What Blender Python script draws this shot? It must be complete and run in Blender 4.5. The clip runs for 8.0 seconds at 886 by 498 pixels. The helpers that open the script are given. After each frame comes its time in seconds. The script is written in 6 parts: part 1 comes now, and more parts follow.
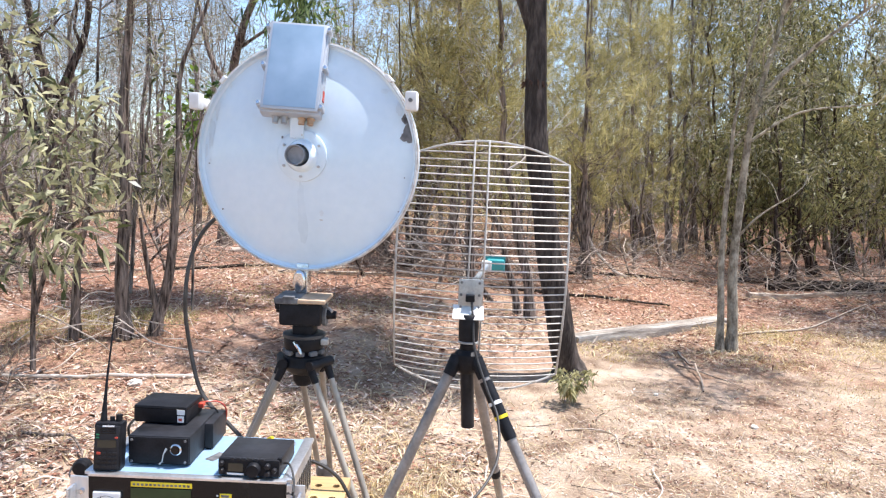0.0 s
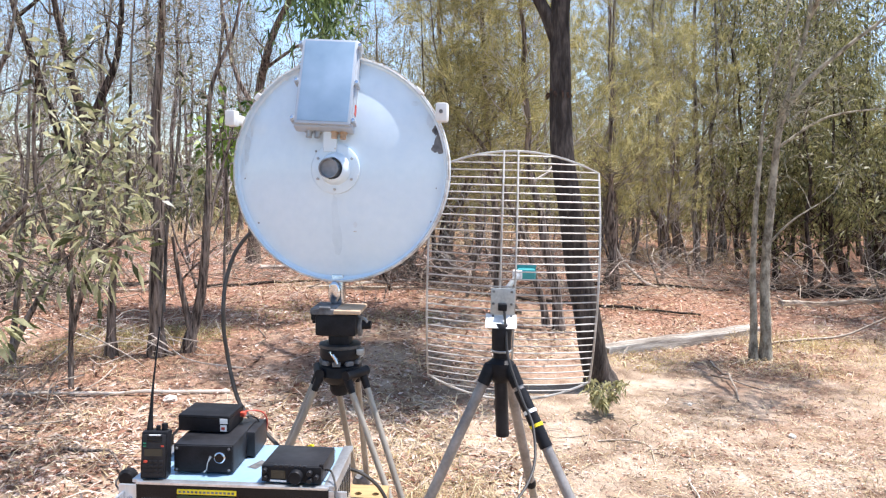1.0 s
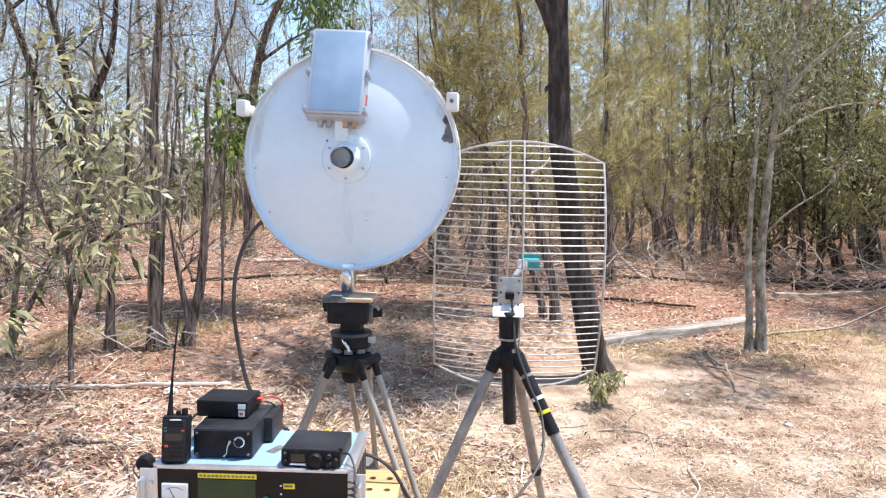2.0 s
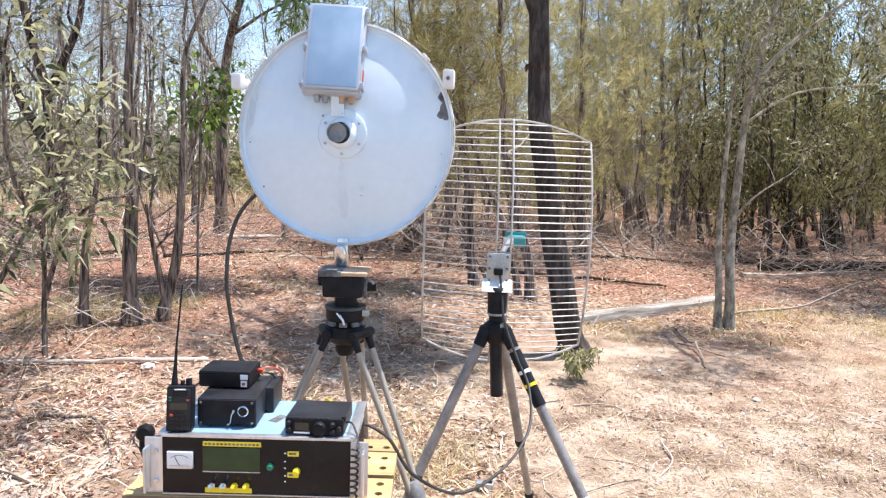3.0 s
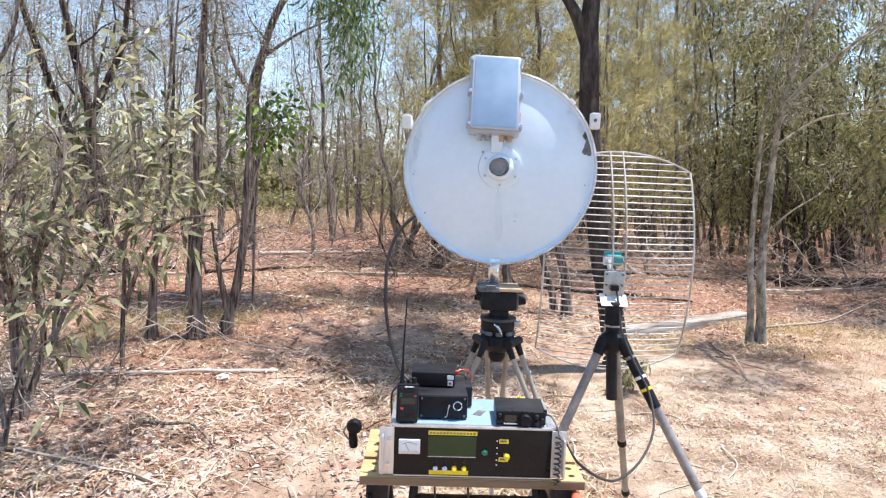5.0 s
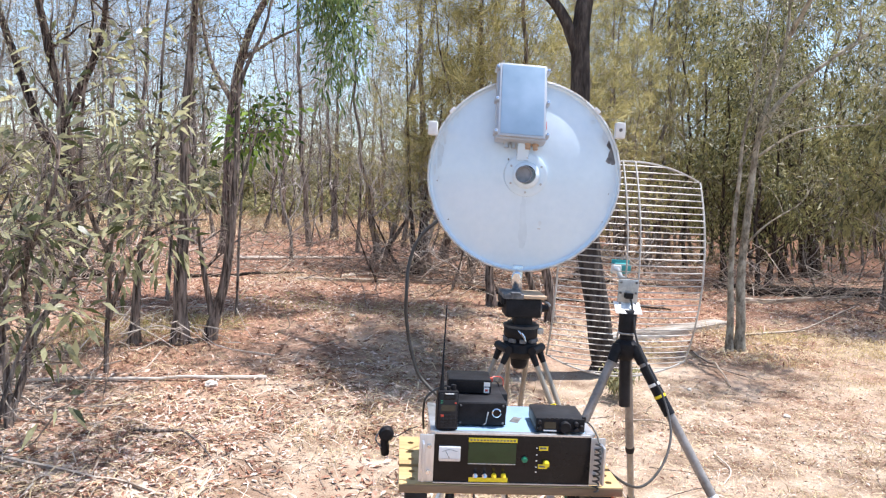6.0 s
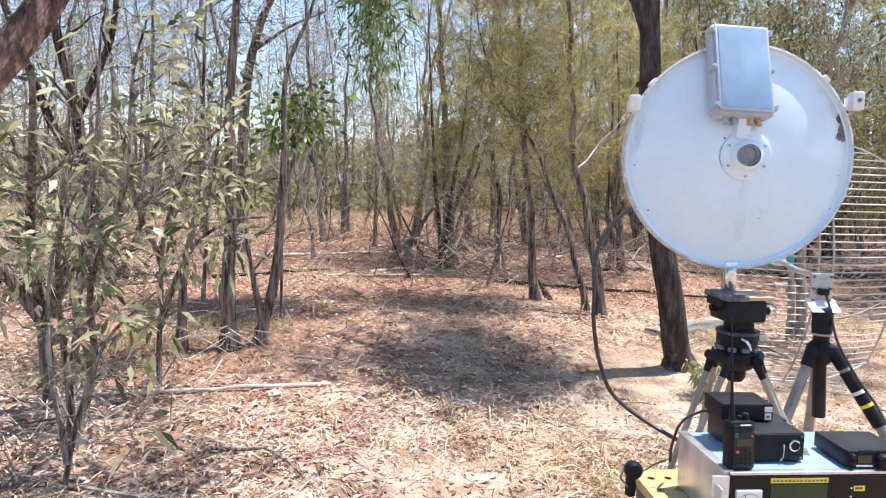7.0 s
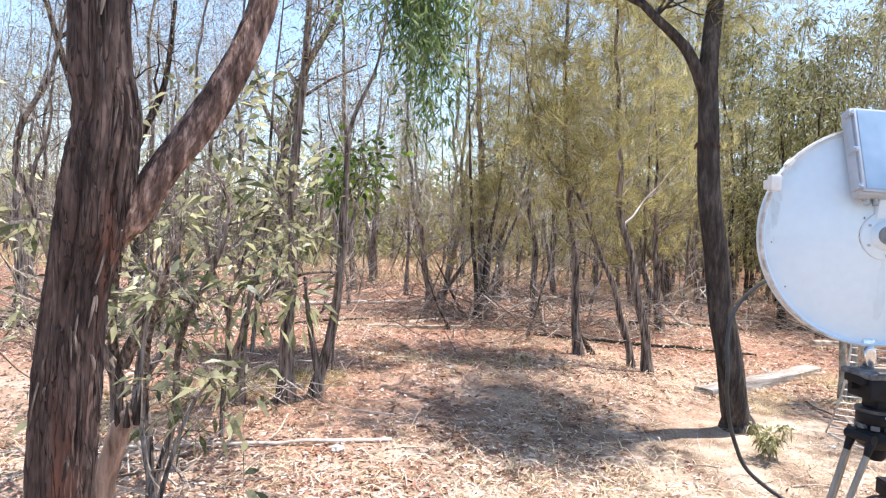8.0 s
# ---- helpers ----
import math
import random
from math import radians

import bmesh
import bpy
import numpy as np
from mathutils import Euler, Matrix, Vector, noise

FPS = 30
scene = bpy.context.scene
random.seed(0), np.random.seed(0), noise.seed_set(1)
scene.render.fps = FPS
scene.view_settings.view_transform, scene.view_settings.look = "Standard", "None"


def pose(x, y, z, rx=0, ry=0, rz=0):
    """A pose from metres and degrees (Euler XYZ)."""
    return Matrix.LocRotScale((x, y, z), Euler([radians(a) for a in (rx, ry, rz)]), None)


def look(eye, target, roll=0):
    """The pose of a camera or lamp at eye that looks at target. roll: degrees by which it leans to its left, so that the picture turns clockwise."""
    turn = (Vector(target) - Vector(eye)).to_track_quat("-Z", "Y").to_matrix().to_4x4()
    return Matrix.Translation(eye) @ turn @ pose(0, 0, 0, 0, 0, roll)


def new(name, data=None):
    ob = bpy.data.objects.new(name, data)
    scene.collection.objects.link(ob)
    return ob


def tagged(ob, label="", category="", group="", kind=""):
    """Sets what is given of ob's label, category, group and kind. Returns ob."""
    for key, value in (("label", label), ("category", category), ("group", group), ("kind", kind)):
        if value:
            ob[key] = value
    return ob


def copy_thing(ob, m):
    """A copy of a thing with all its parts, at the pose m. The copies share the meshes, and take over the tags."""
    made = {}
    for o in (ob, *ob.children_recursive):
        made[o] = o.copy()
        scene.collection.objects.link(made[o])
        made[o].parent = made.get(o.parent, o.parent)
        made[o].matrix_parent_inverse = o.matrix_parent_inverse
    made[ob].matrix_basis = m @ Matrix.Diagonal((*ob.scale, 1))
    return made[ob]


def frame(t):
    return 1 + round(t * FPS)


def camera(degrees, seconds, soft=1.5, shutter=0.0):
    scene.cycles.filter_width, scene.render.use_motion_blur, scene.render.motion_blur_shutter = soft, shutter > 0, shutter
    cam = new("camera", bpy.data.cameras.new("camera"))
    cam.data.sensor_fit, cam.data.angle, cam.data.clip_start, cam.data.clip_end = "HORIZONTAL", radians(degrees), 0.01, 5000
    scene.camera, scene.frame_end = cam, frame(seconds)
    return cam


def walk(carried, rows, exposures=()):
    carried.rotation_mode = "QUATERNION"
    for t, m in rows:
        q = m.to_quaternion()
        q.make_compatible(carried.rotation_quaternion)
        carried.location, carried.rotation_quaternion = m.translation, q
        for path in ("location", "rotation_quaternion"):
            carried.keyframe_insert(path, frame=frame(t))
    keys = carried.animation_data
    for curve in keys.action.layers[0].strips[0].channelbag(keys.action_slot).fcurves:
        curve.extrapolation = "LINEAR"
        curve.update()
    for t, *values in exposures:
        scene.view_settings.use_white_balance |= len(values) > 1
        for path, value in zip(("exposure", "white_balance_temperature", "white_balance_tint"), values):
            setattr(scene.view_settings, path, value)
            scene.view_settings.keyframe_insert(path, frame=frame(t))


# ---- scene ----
cam = camera(64.4, 8.0, 1.25)
PATH = [
    (0, (0.125, -0.012, 1.677), (0.121, 1.979, 1.483), 2.4),
    (0.5, (0.115, -0.028, 1.674), (0.067, 1.96, 1.463), 1.6),
    (1, (0.104, -0.034, 1.662), (0.027, 1.958, 1.507), 1.1),
    (2.3, (0.047, -0.067, 1.644), (-0.006, 1.923, 1.455), 1.0),
    (2.5, (0.049, -0.071, 1.648), (-0.006, 1.917, 1.436), 1.3),
    (3, (-0.018, -0.098, 1.638), (0.011, 1.888, 1.409), 1.8),
    (3.5, (-0.105, -0.282, 1.63), (-0.117, 1.693, 1.318), 2.0),
    (4, (-0.242, -0.369, 1.65), (-0.302, 1.621, 1.458), 2.4),
    (4.5, (-0.472, -0.396, 1.66), (-0.456, 1.592, 1.439), -0.2),
    (4.7, (-0.511, -0.399, 1.669), (-0.464, 1.591, 1.478), 1.0),
    (5.8, (-0.595, -0.386, 1.668), (-0.6, 1.606, 1.489), 3.8),
    (6, (-0.728, -0.388, 1.661), (-0.603, 1.602, 1.498), 2.7),
    (6.5, (-1.053, -0.247, 1.627), (-0.928, 1.745, 1.513), 2.6),
    (6.8, (-1.301, -0.043, 1.692), (-1.04, 1.917, 1.389), 0.1),
    (7, (-1.355, 0.022, 1.631), (-1.196, 2.007, 1.444), 1.3),
    (7.5, (-1.672, 0.03, 1.7), (-1.442, 2.012, 1.565), 2.1),
    (8, (-1.757, 0.011, 1.702), (-1.636, 2.006, 1.644), 2.2),
]
walk(cam, [(t, look(eye, target, roll)) for t, eye, target, roll in PATH], [(0, 0.97), (4.5, 0.95), (6.0, 0.94), (6.5, 0.99), (7.0, 1.01), (8.0, 1.20)])

# ---- light ----
world = bpy.data.worlds.new("sky")
scene.world = world
world.use_nodes = True
sky = world.node_tree.nodes.new("ShaderNodeTexSky")
sky.sky_type, sky.sun_disc = "NISHITA", False
SUN = Vector((0.29, 0.09, 0.95)).normalized()
sky.sun_elevation = math.asin(SUN.z)
sky.sun_rotation = math.atan2(SUN.x, SUN.y)
sky.dust_density, sky.air_density, sky.ozone_density = 0.5, 1.0, 2.2
world.node_tree.links.new(sky.outputs[0], world.node_tree.nodes["Background"].inputs[0])
world.node_tree.nodes["Background"].inputs[1].default_value = 0.15
sun = new("sun", bpy.data.lights.new("sun", "SUN"))
sun.data.energy, sun.data.angle, sun.data.color = 5.0, radians(0.6), (1.0, 0.962, 0.965)
sun.matrix_world = look(SUN * 40, (0, 0, 0))


# ---- materials ----
def mat(name, a, b, scale=8.0, rough=0.7, metal=0.0, bump=0.0, fine=60.0, stretch=(1, 1, 1), rand="", shift=0.25, spec=0.5, through_light=0.0, streak=None, ends=(0.45, 0.95)):
    """Two colours mixed by noise at two scales; rand: 'island' or 'object' shifts the brightness piece by piece."""
    m = bpy.data.materials.new(name)
    m.use_nodes = True
    t = m.node_tree
    n, l = t.nodes, t.links
    p = n["Principled BSDF"]
    co = n.new("ShaderNodeTexCoord")
    mp = n.new("ShaderNodeMapping")
    mp.inputs["Scale"].default_value = stretch
    l.new(co.outputs["Object"], mp.inputs[0])
    big = n.new("ShaderNodeTexNoise")
    big.inputs["Scale"].default_value, big.inputs["Detail"].default_value = scale, 4
    sm = n.new("ShaderNodeTexNoise")
    sm.inputs["Scale"].default_value, sm.inputs["Detail"].default_value = fine, 3
    l.new(mp.outputs[0], big.inputs[0])
    l.new(mp.outputs[0], sm.inputs[0])
    add = n.new("ShaderNodeMath")
    add.operation = "MULTIPLY_ADD"
    add.inputs[1].default_value = 0.45
    l.new(sm.outputs[0], add.inputs[0])
    l.new(big.outputs[0], add.inputs[2])
    last = add.outputs[0]
    if rand:
        src = n.new("ShaderNodeNewGeometry") if rand == "island" else n.new("ShaderNodeObjectInfo")
        ma = n.new("ShaderNodeMath")
        ma.operation = "MULTIPLY_ADD"
        l.new(src.outputs["Random Per Island" if rand == "island" else "Random"], ma.inputs[0])
        ma.inputs[1].default_value = shift * 2
        l.new(last, ma.inputs[2])
        sub = n.new("ShaderNodeMath")
        sub.operation = "SUBTRACT"
        sub.inputs[1].default_value = shift
        l.new(ma.outputs[0], sub.inputs[0])
        last = sub.outputs[0]
    ramp = n.new("ShaderNodeValToRGB")
    ramp.color_ramp.elements[0].position, ramp.color_ramp.elements[1].position = ends
    ramp.color_ramp.elements[0].color, ramp.color_ramp.elements[1].color = (*a, 1), (*b, 1)
    if streak:
        e = ramp.color_ramp.elements.new(0.72)
        e.color = (*streak, 1)
    l.new(last, ramp.inputs[0])
    l.new(ramp.outputs[0], p.inputs["Base Color"])
    p.inputs["Roughness"].default_value, p.inputs["Metallic"].default_value = rough, metal
    p.inputs["Specular IOR Level"].default_value = spec
    if bump:
        bp = n.new("ShaderNodeBump")
        bp.inputs["Strength"].default_value, bp.inputs["Distance"].default_value = bump, 0.02
        l.new(add.outputs[0], bp.inputs["Height"])
        l.new(bp.outputs[0], p.inputs["Normal"])
    if through_light:
        tr = n.new("ShaderNodeBsdfTranslucent")
        l.new(ramp.outputs[0], tr.inputs[0])
        mix = n.new("ShaderNodeMixShader")
        mix.inputs[0].default_value = through_light
        l.new(p.outputs[0], mix.inputs[1])
        l.new(tr.outputs[0], mix.inputs[2])
        l.new(mix.outputs[0], n["Material Output"].inputs[0])
    return m


def soil():
    """Pinkish sandy soil, barer on the track in front and redder with crumbled litter under the trees; its darker west
    also holds painted shade.
    """
    m = mat("dry_soil", (0.145, 0.094, 0.065), (0.455, 0.365, 0.283), 3.0, 0.95, bump=1.0, fine=90, spec=0.1, ends=(0.52, 0.90), streak=(0.32, 0.24, 0.172))
    n, l = m.node_tree.nodes, m.node_tree.links
    p, base = n["Principled BSDF"], n["Principled BSDF"].inputs["Base Color"].links[0].from_socket
    co = n.new("ShaderNodeTexCoord")
    patch_noise = n.new("ShaderNodeTexNoise")
    patch_noise.inputs["Scale"].default_value, patch_noise.inputs["Detail"].default_value, patch_noise.inputs["Roughness"].default_value = 0.45, 6, 0.65
    l.new(co.outputs["Object"], patch_noise.inputs[0])
    xyz = n.new("ShaderNodeSeparateXYZ")
    l.new(co.outputs["Object"], xyz.inputs[0])
    depth = n.new("ShaderNodeMapRange")
    depth.inputs[1].default_value, depth.inputs[2].default_value, depth.inputs[3].default_value, depth.inputs[4].default_value = 5.2, 10.8, -0.10, 0.22
    l.new(xyz.outputs[1], depth.inputs[0])
    # more dark red litter to the west, which also paints in the shade there
    west = n.new("ShaderNodeMapRange")
    west.inputs[1].default_value, west.inputs[2].default_value, west.inputs[3].default_value, west.inputs[4].default_value = 0.6, -2.2, 0.0, 0.11
    l.new(xyz.outputs[0], west.inputs[0])
    both = n.new("ShaderNodeMath")
    l.new(depth.outputs[0], both.inputs[0])
    l.new(west.outputs[0], both.inputs[1])
    add = n.new("ShaderNodeMath")
    l.new(patch_noise.outputs[0], add.inputs[0])
    l.new(both.outputs[0], add.inputs[1])
    ramp = n.new("ShaderNodeValToRGB")
    ramp.color_ramp.elements[0].position, ramp.color_ramp.elements[1].position = 0.40, 0.68
    l.new(add.outputs[0], ramp.inputs[0])
    crumbs = n.new("ShaderNodeTexNoise")
    crumbs.inputs["Scale"].default_value, crumbs.inputs["Detail"].default_value = 30, 8
    l.new(co.outputs["Object"], crumbs.inputs[0])
    cr = n.new("ShaderNodeValToRGB")
    cr.color_ramp.elements[0].position, cr.color_ramp.elements[1].position = 0.36, 0.68
    cr.color_ramp.elements[0].color, cr.color_ramp.elements[1].color = (0.120, 0.054, 0.034, 1), (0.46, 0.268, 0.182, 1)
    l.new(crumbs.outputs[0], cr.inputs[0])
    mix = n.new("ShaderNodeMix")
    mix.data_type = "RGBA"
    l.new(ramp.outputs[0], mix.inputs[0])
    l.new(base, mix.inputs[6])
    l.new(cr.outputs[0], mix.inputs[7])
    l.new(mix.outputs[2], p.inputs["Base Color"])
    return m


GROUND = soil()
LITTER = mat("leaf_litter", (0.162, 0.073, 0.047), (0.63, 0.50, 0.415), 3, 0.75, rand="island", shift=0.45, spec=0.3, streak=(0.41, 0.212, 0.137))
STRAW = mat("dry_grass", (0.32, 0.22, 0.11), (0.68, 0.56, 0.36), 3, 0.7, rand="island", shift=0.3, through_light=0.25)
TWIG = mat("dead_twig", (0.13, 0.09, 0.065), (0.50, 0.42, 0.34), 5, 0.85, rand="island", shift=0.35, spec=0.2)
BARK_DARK = mat("dark_bark", (0.016, 0.012, 0.010), (0.15, 0.112, 0.09), 34, 0.9, bump=1.0, fine=110, stretch=(1, 1, 0.11), spec=0.12, ends=(0.60, 0.90))
BARK_GREY = mat("grey_bark", (0.054, 0.042, 0.035), (0.34, 0.285, 0.24), 36, 0.9, bump=1.0, fine=110, stretch=(1, 1, 0.12), spec=0.15, ends=(0.58, 0.89))
BARK_PALE = mat("pale_bark", (0.13, 0.105, 0.075), (0.45, 0.40, 0.31), 16, 0.8, bump=0.5, fine=70, stretch=(1, 1, 0.5), spec=0.2, ends=(0.56, 0.90))


def stringy_bark():
    """Dark fibrous bark in long plates, with pale frayed edges and rusty inner bark."""
    m = mat("stringy_bark", (0.026, 0.018, 0.016), (0.165, 0.112, 0.092), 30, 0.85, fine=140, stretch=(1, 1, 0.22), spec=0.25, streak=(0.075, 0.050, 0.041))
    n, l = m.node_tree.nodes, m.node_tree.links
    p, base = n["Principled BSDF"], n["Principled BSDF"].inputs["Base Color"].links[0].from_socket
    co = n.new("ShaderNodeTexCoord")
    mp = n.new("ShaderNodeMapping")
    mp.inputs["Scale"].default_value = (1, 1, 0.075)
    l.new(co.outputs["Object"], mp.inputs[0])
    warp = n.new("ShaderNodeTexNoise")
    warp.inputs["Scale"].default_value, warp.inputs["Detail"].default_value = 9, 4
    l.new(mp.outputs[0], warp.inputs[0])
    mixv = n.new("ShaderNodeMix")
    mixv.data_type = "VECTOR"
    mixv.inputs[0].default_value = 0.22
    l.new(mp.outputs[0], mixv.inputs[4])
    l.new(warp.outputs[1], mixv.inputs[5])
    vor = n.new("ShaderNodeTexVoronoi")
    vor.feature = "DISTANCE_TO_EDGE"
    vor.inputs["Scale"].default_value = 52
    l.new(mixv.outputs[1], vor.inputs[0])
    gap = n.new("ShaderNodeMapRange")
    gap.inputs[1].default_value, gap.inputs[2].default_value = 0.0, 0.06
    l.new(vor.outputs[0], gap.inputs[0])
    fray = n.new("ShaderNodeTexNoise")
    fray.inputs["Scale"].default_value, fray.inputs["Detail"].default_value, fray.inputs["Roughness"].default_value = 55, 5, 0.7
    l.new(mp.outputs[0], fray.inputs[0])
    pale = n.new("ShaderNodeMapRange")
    pale.inputs[1].default_value, pale.inputs[2].default_value = 0.62, 0.78
    l.new(fray.outputs[0], pale.inputs[0])
    rust = n.new("ShaderNodeTexNoise")
    rust.inputs["Scale"].default_value, rust.inputs["Detail"].default_value = 7, 5
    l.new(mp.outputs[0], rust.inputs[0])
    rm = n.new("ShaderNodeMapRange")
    rm.inputs[1].default_value, rm.inputs[2].default_value, rm.inputs[4].default_value = 0.53, 0.62, 0.85
    l.new(rust.outputs[0], rm.inputs[0])
    last = base
    for fac, colour in ((rm.outputs[0], (0.17, 0.075, 0.050, 1)), (pale.outputs[0], (0.30, 0.265, 0.25, 1))):
        mx = n.new("ShaderNodeMix")
        mx.data_type = "RGBA"
        l.new(fac, mx.inputs[0])
        l.new(last, mx.inputs[6])
        mx.inputs[7].default_value = colour
        last = mx.outputs[2]
    dark = n.new("ShaderNodeMix")
    dark.data_type = "RGBA"
    l.new(gap.outputs[0], dark.inputs[0])
    dark.inputs[6].default_value = (0.036, 0.026, 0.023, 1)
    l.new(last, dark.inputs[7])
    l.new(dark.outputs[2], p.inputs["Base Color"])
    hsum = n.new("ShaderNodeMath")
    hsum.operation = "MULTIPLY_ADD"
    hsum.inputs[1].default_value = 0.5
    l.new(fray.outputs[0], hsum.inputs[0])
    l.new(gap.outputs[0], hsum.inputs[2])
    bp = n.new("ShaderNodeBump")
    bp.inputs["Strength"].default_value, bp.inputs["Distance"].default_value = 0.7, 0.010
    l.new(hsum.outputs[0], bp.inputs["Height"])
    l.new(bp.outputs[0], p.inputs["Normal"])
    return m


BARK_IRON = stringy_bark()
TWIG_PALE = mat("pale_grey_twigs", (0.22, 0.195, 0.175), (0.58, 0.53, 0.49), 3, 0.85, fine=20, spec=0.15)
BARK_MID = mat("mid_bark", (0.044, 0.033, 0.027), (0.33, 0.26, 0.215), 36, 0.9, bump=1.0, fine=110, stretch=(1, 1, 0.11), spec=0.15, ends=(0.58, 0.90))
# reddish limb bark, paler than the trunk's because sunlight is put into the colour
BARK_PINK_LIT = mat("sunlit_pinkish_bark", (0.035, 0.023, 0.018), (0.48, 0.325, 0.255), 42, 0.85, bump=1.0, fine=170, stretch=(1, 0.6, 0.22), spec=0.15, streak=(0.16, 0.10, 0.078), ends=(0.5, 0.92))
DEEP = mat("deep_green_leaf", (0.060, 0.064, 0.024), (0.31, 0.295, 0.12), 3, 0.5, rand="island", shift=0.34, through_light=0.4)
CHAR_SHADE = mat("charred_and_shade_wood", (0.010, 0.008, 0.007), (0.06, 0.047, 0.038), 14, 0.95, bump=0.4, spec=0.08)
OLIVE = mat("olive_needles", (0.155, 0.138, 0.052), (0.52, 0.465, 0.225), 2, 0.7, rand="island", shift=0.30, through_light=0.6, spec=0.2, streak=(0.36, 0.315, 0.130))
DULL = mat("grey_green_leaf", (0.09, 0.088, 0.05), (0.36, 0.335, 0.23), 3, 0.5, rand="island", shift=0.3, through_light=0.4)
GUM = mat("green_gum_leaf", (0.045, 0.095, 0.030), (0.29, 0.39, 0.15), 3, 0.4, rand="island", shift=0.3, through_light=0.5)
FRESH = mat("fresh_green_leaf", (0.030, 0.070, 0.014), (0.26, 0.38, 0.06), 3, 0.45, rand="island", shift=0.3, through_light=0.5)
PHYL = mat("broad_phyllode", (0.065, 0.078, 0.027), (0.56, 0.54, 0.31), 4, 0.40, rand="island", shift=0.36, through_light=0.45)
WEED = mat("dusty_weed_leaf", (0.15, 0.15, 0.06), (0.50, 0.45, 0.23), 4, 0.5, rand="island", shift=0.3, through_light=0.3)
BARK_CHAR = mat("charcoal_bark", (0.016, 0.013, 0.012), (0.12, 0.098, 0.085), 22, 0.9, bump=1.0, fine=70, stretch=(1, 1, 0.2), spec=0.12, streak=(0.055, 0.045, 0.039))
WOODS = mat("distant_leaves", (0.11, 0.11, 0.045), (0.38, 0.35, 0.17), 1.5, 0.8, rand="island", shift=0.3, through_light=0.4)
WHITE = mat("worn_white_enamel", (0.58, 0.70, 0.785), (0.68, 0.785, 0.855), 3, 0.15, bump=0.012, fine=40)
WHITE_DULL = mat("white_plastic", (0.62, 0.62, 0.60), (0.8, 0.8, 0.78), 12, 0.5)
PORT = mat("grey_port", (0.16, 0.17, 0.18), (0.30, 0.31, 0.33), 20, 0.45)
FAINT = mat("faint_rain_streak", (0.55, 0.66, 0.735), (0.65, 0.755, 0.825), 14, 0.25)
STAIN = mat("grey_stain", (0.46, 0.55, 0.61), (0.62, 0.71, 0.77), 14, 0.3)
YELLOWGRASS = mat("yellow_dry_grass", (0.42, 0.30, 0.11), (0.76, 0.61, 0.30), 3, 0.7, rand="island", shift=0.3, through_light=0.25)
GREENISH = mat("half_dry_grass", (0.20, 0.19, 0.05), (0.50, 0.44, 0.18), 3, 0.7, rand="island", shift=0.3, through_light=0.3)
CHIP = mat("scuffed_grey", (0.05, 0.05, 0.055), (0.20, 0.20, 0.20), 30, 0.7)
ALU = mat("brushed_aluminium", (0.50, 0.51, 0.53), (0.74, 0.75, 0.77), 20, 0.36, 0.85, bump=0.05, fine=160, stretch=(1, 1, 0.1))
BOXGREY = mat("cast_grey_box", (0.38, 0.41, 0.45), (0.46, 0.49, 0.53), 7, 0.42, 0.25, bump=0.03, fine=60)
LIDGREY = mat("lid_grey", (0.19, 0.29, 0.39), (0.34, 0.45, 0.56), 5, 0.28, 0.25, fine=14)
ZINC = mat("zinc_plate", (0.30, 0.31, 0.31), (0.52, 0.53, 0.52), 25, 0.45, 0.7, bump=0.06, fine=120)
WIRE = mat("painted_wire", (0.30, 0.275, 0.24), (0.60, 0.57, 0.53), 9, 0.5, 0.1, rand="object", shift=0.16)
BLACK = mat("black_plastic", (0.004, 0.004, 0.005), (0.016, 0.016, 0.019), 30, 0.5, bump=0.05, fine=220, spec=0.18)
BLACKMET = mat("black_painted_steel", (0.008, 0.008, 0.009), (0.026, 0.026, 0.030), 14, 0.42, 0.0, bump=0.04, spec=0.25)
PANEL = mat("black_panel", (0.003, 0.003, 0.004), (0.010, 0.010, 0.012), 8, 0.22, spec=0.28)
RUBBER = mat("black_cable", (0.012, 0.011, 0.010), (0.045, 0.040, 0.036), 20, 0.5)
LEGGREY = mat("weathered_tube", (0.19, 0.165, 0.135), (0.42, 0.37, 0.30), 12, 0.5, 0.25, fine=80, stretch=(1, 1, 0.2))
LEGDARK = mat("dark_grey_tube", (0.15, 0.135, 0.125), (0.34, 0.31, 0.285), 12, 0.42, 0.25, fine=80)
PLY = mat("varnished_plank", (0.29, 0.185, 0.085), (0.57, 0.40, 0.18), 5, 0.5, bump=0.05, fine=40, stretch=(0.2, 3, 3))
OLDWOOD = mat("weathered_plank", (0.15, 0.12, 0.095), (0.50, 0.455, 0.395), 5, 0.85, bump=0.6, fine=40, stretch=(0.25, 4, 4), spec=0.1, ends=(0.52, 0.92))
BLEACH = mat("bleached_stick", (0.34, 0.28, 0.225), (0.66, 0.58, 0.50), 6, 0.8, bump=0.3, spec=0.2)
TAN = mat("tan_plate", (0.36, 0.24, 0.15), (0.58, 0.42, 0.28), 12, 0.6)
YELLOW = mat("yellow_label", (0.72, 0.54, 0.01), (0.86, 0.68, 0.03), 20, 0.5)
GREENLCD = mat("green_display", (0.008, 0.028, 0.008), (0.015, 0.046, 0.013), 6, 0.15)
LCD = mat("olive_display", (0.022, 0.022, 0.016), (0.045, 0.045, 0.032), 6, 0.15)
TEAL = mat("teal_plastic", (0.015, 0.19, 0.20), (0.05, 0.32, 0.32), 10, 0.4)
RED = mat("red_plastic", (0.40, 0.035, 0.02), (0.58, 0.08, 0.045), 10, 0.4)
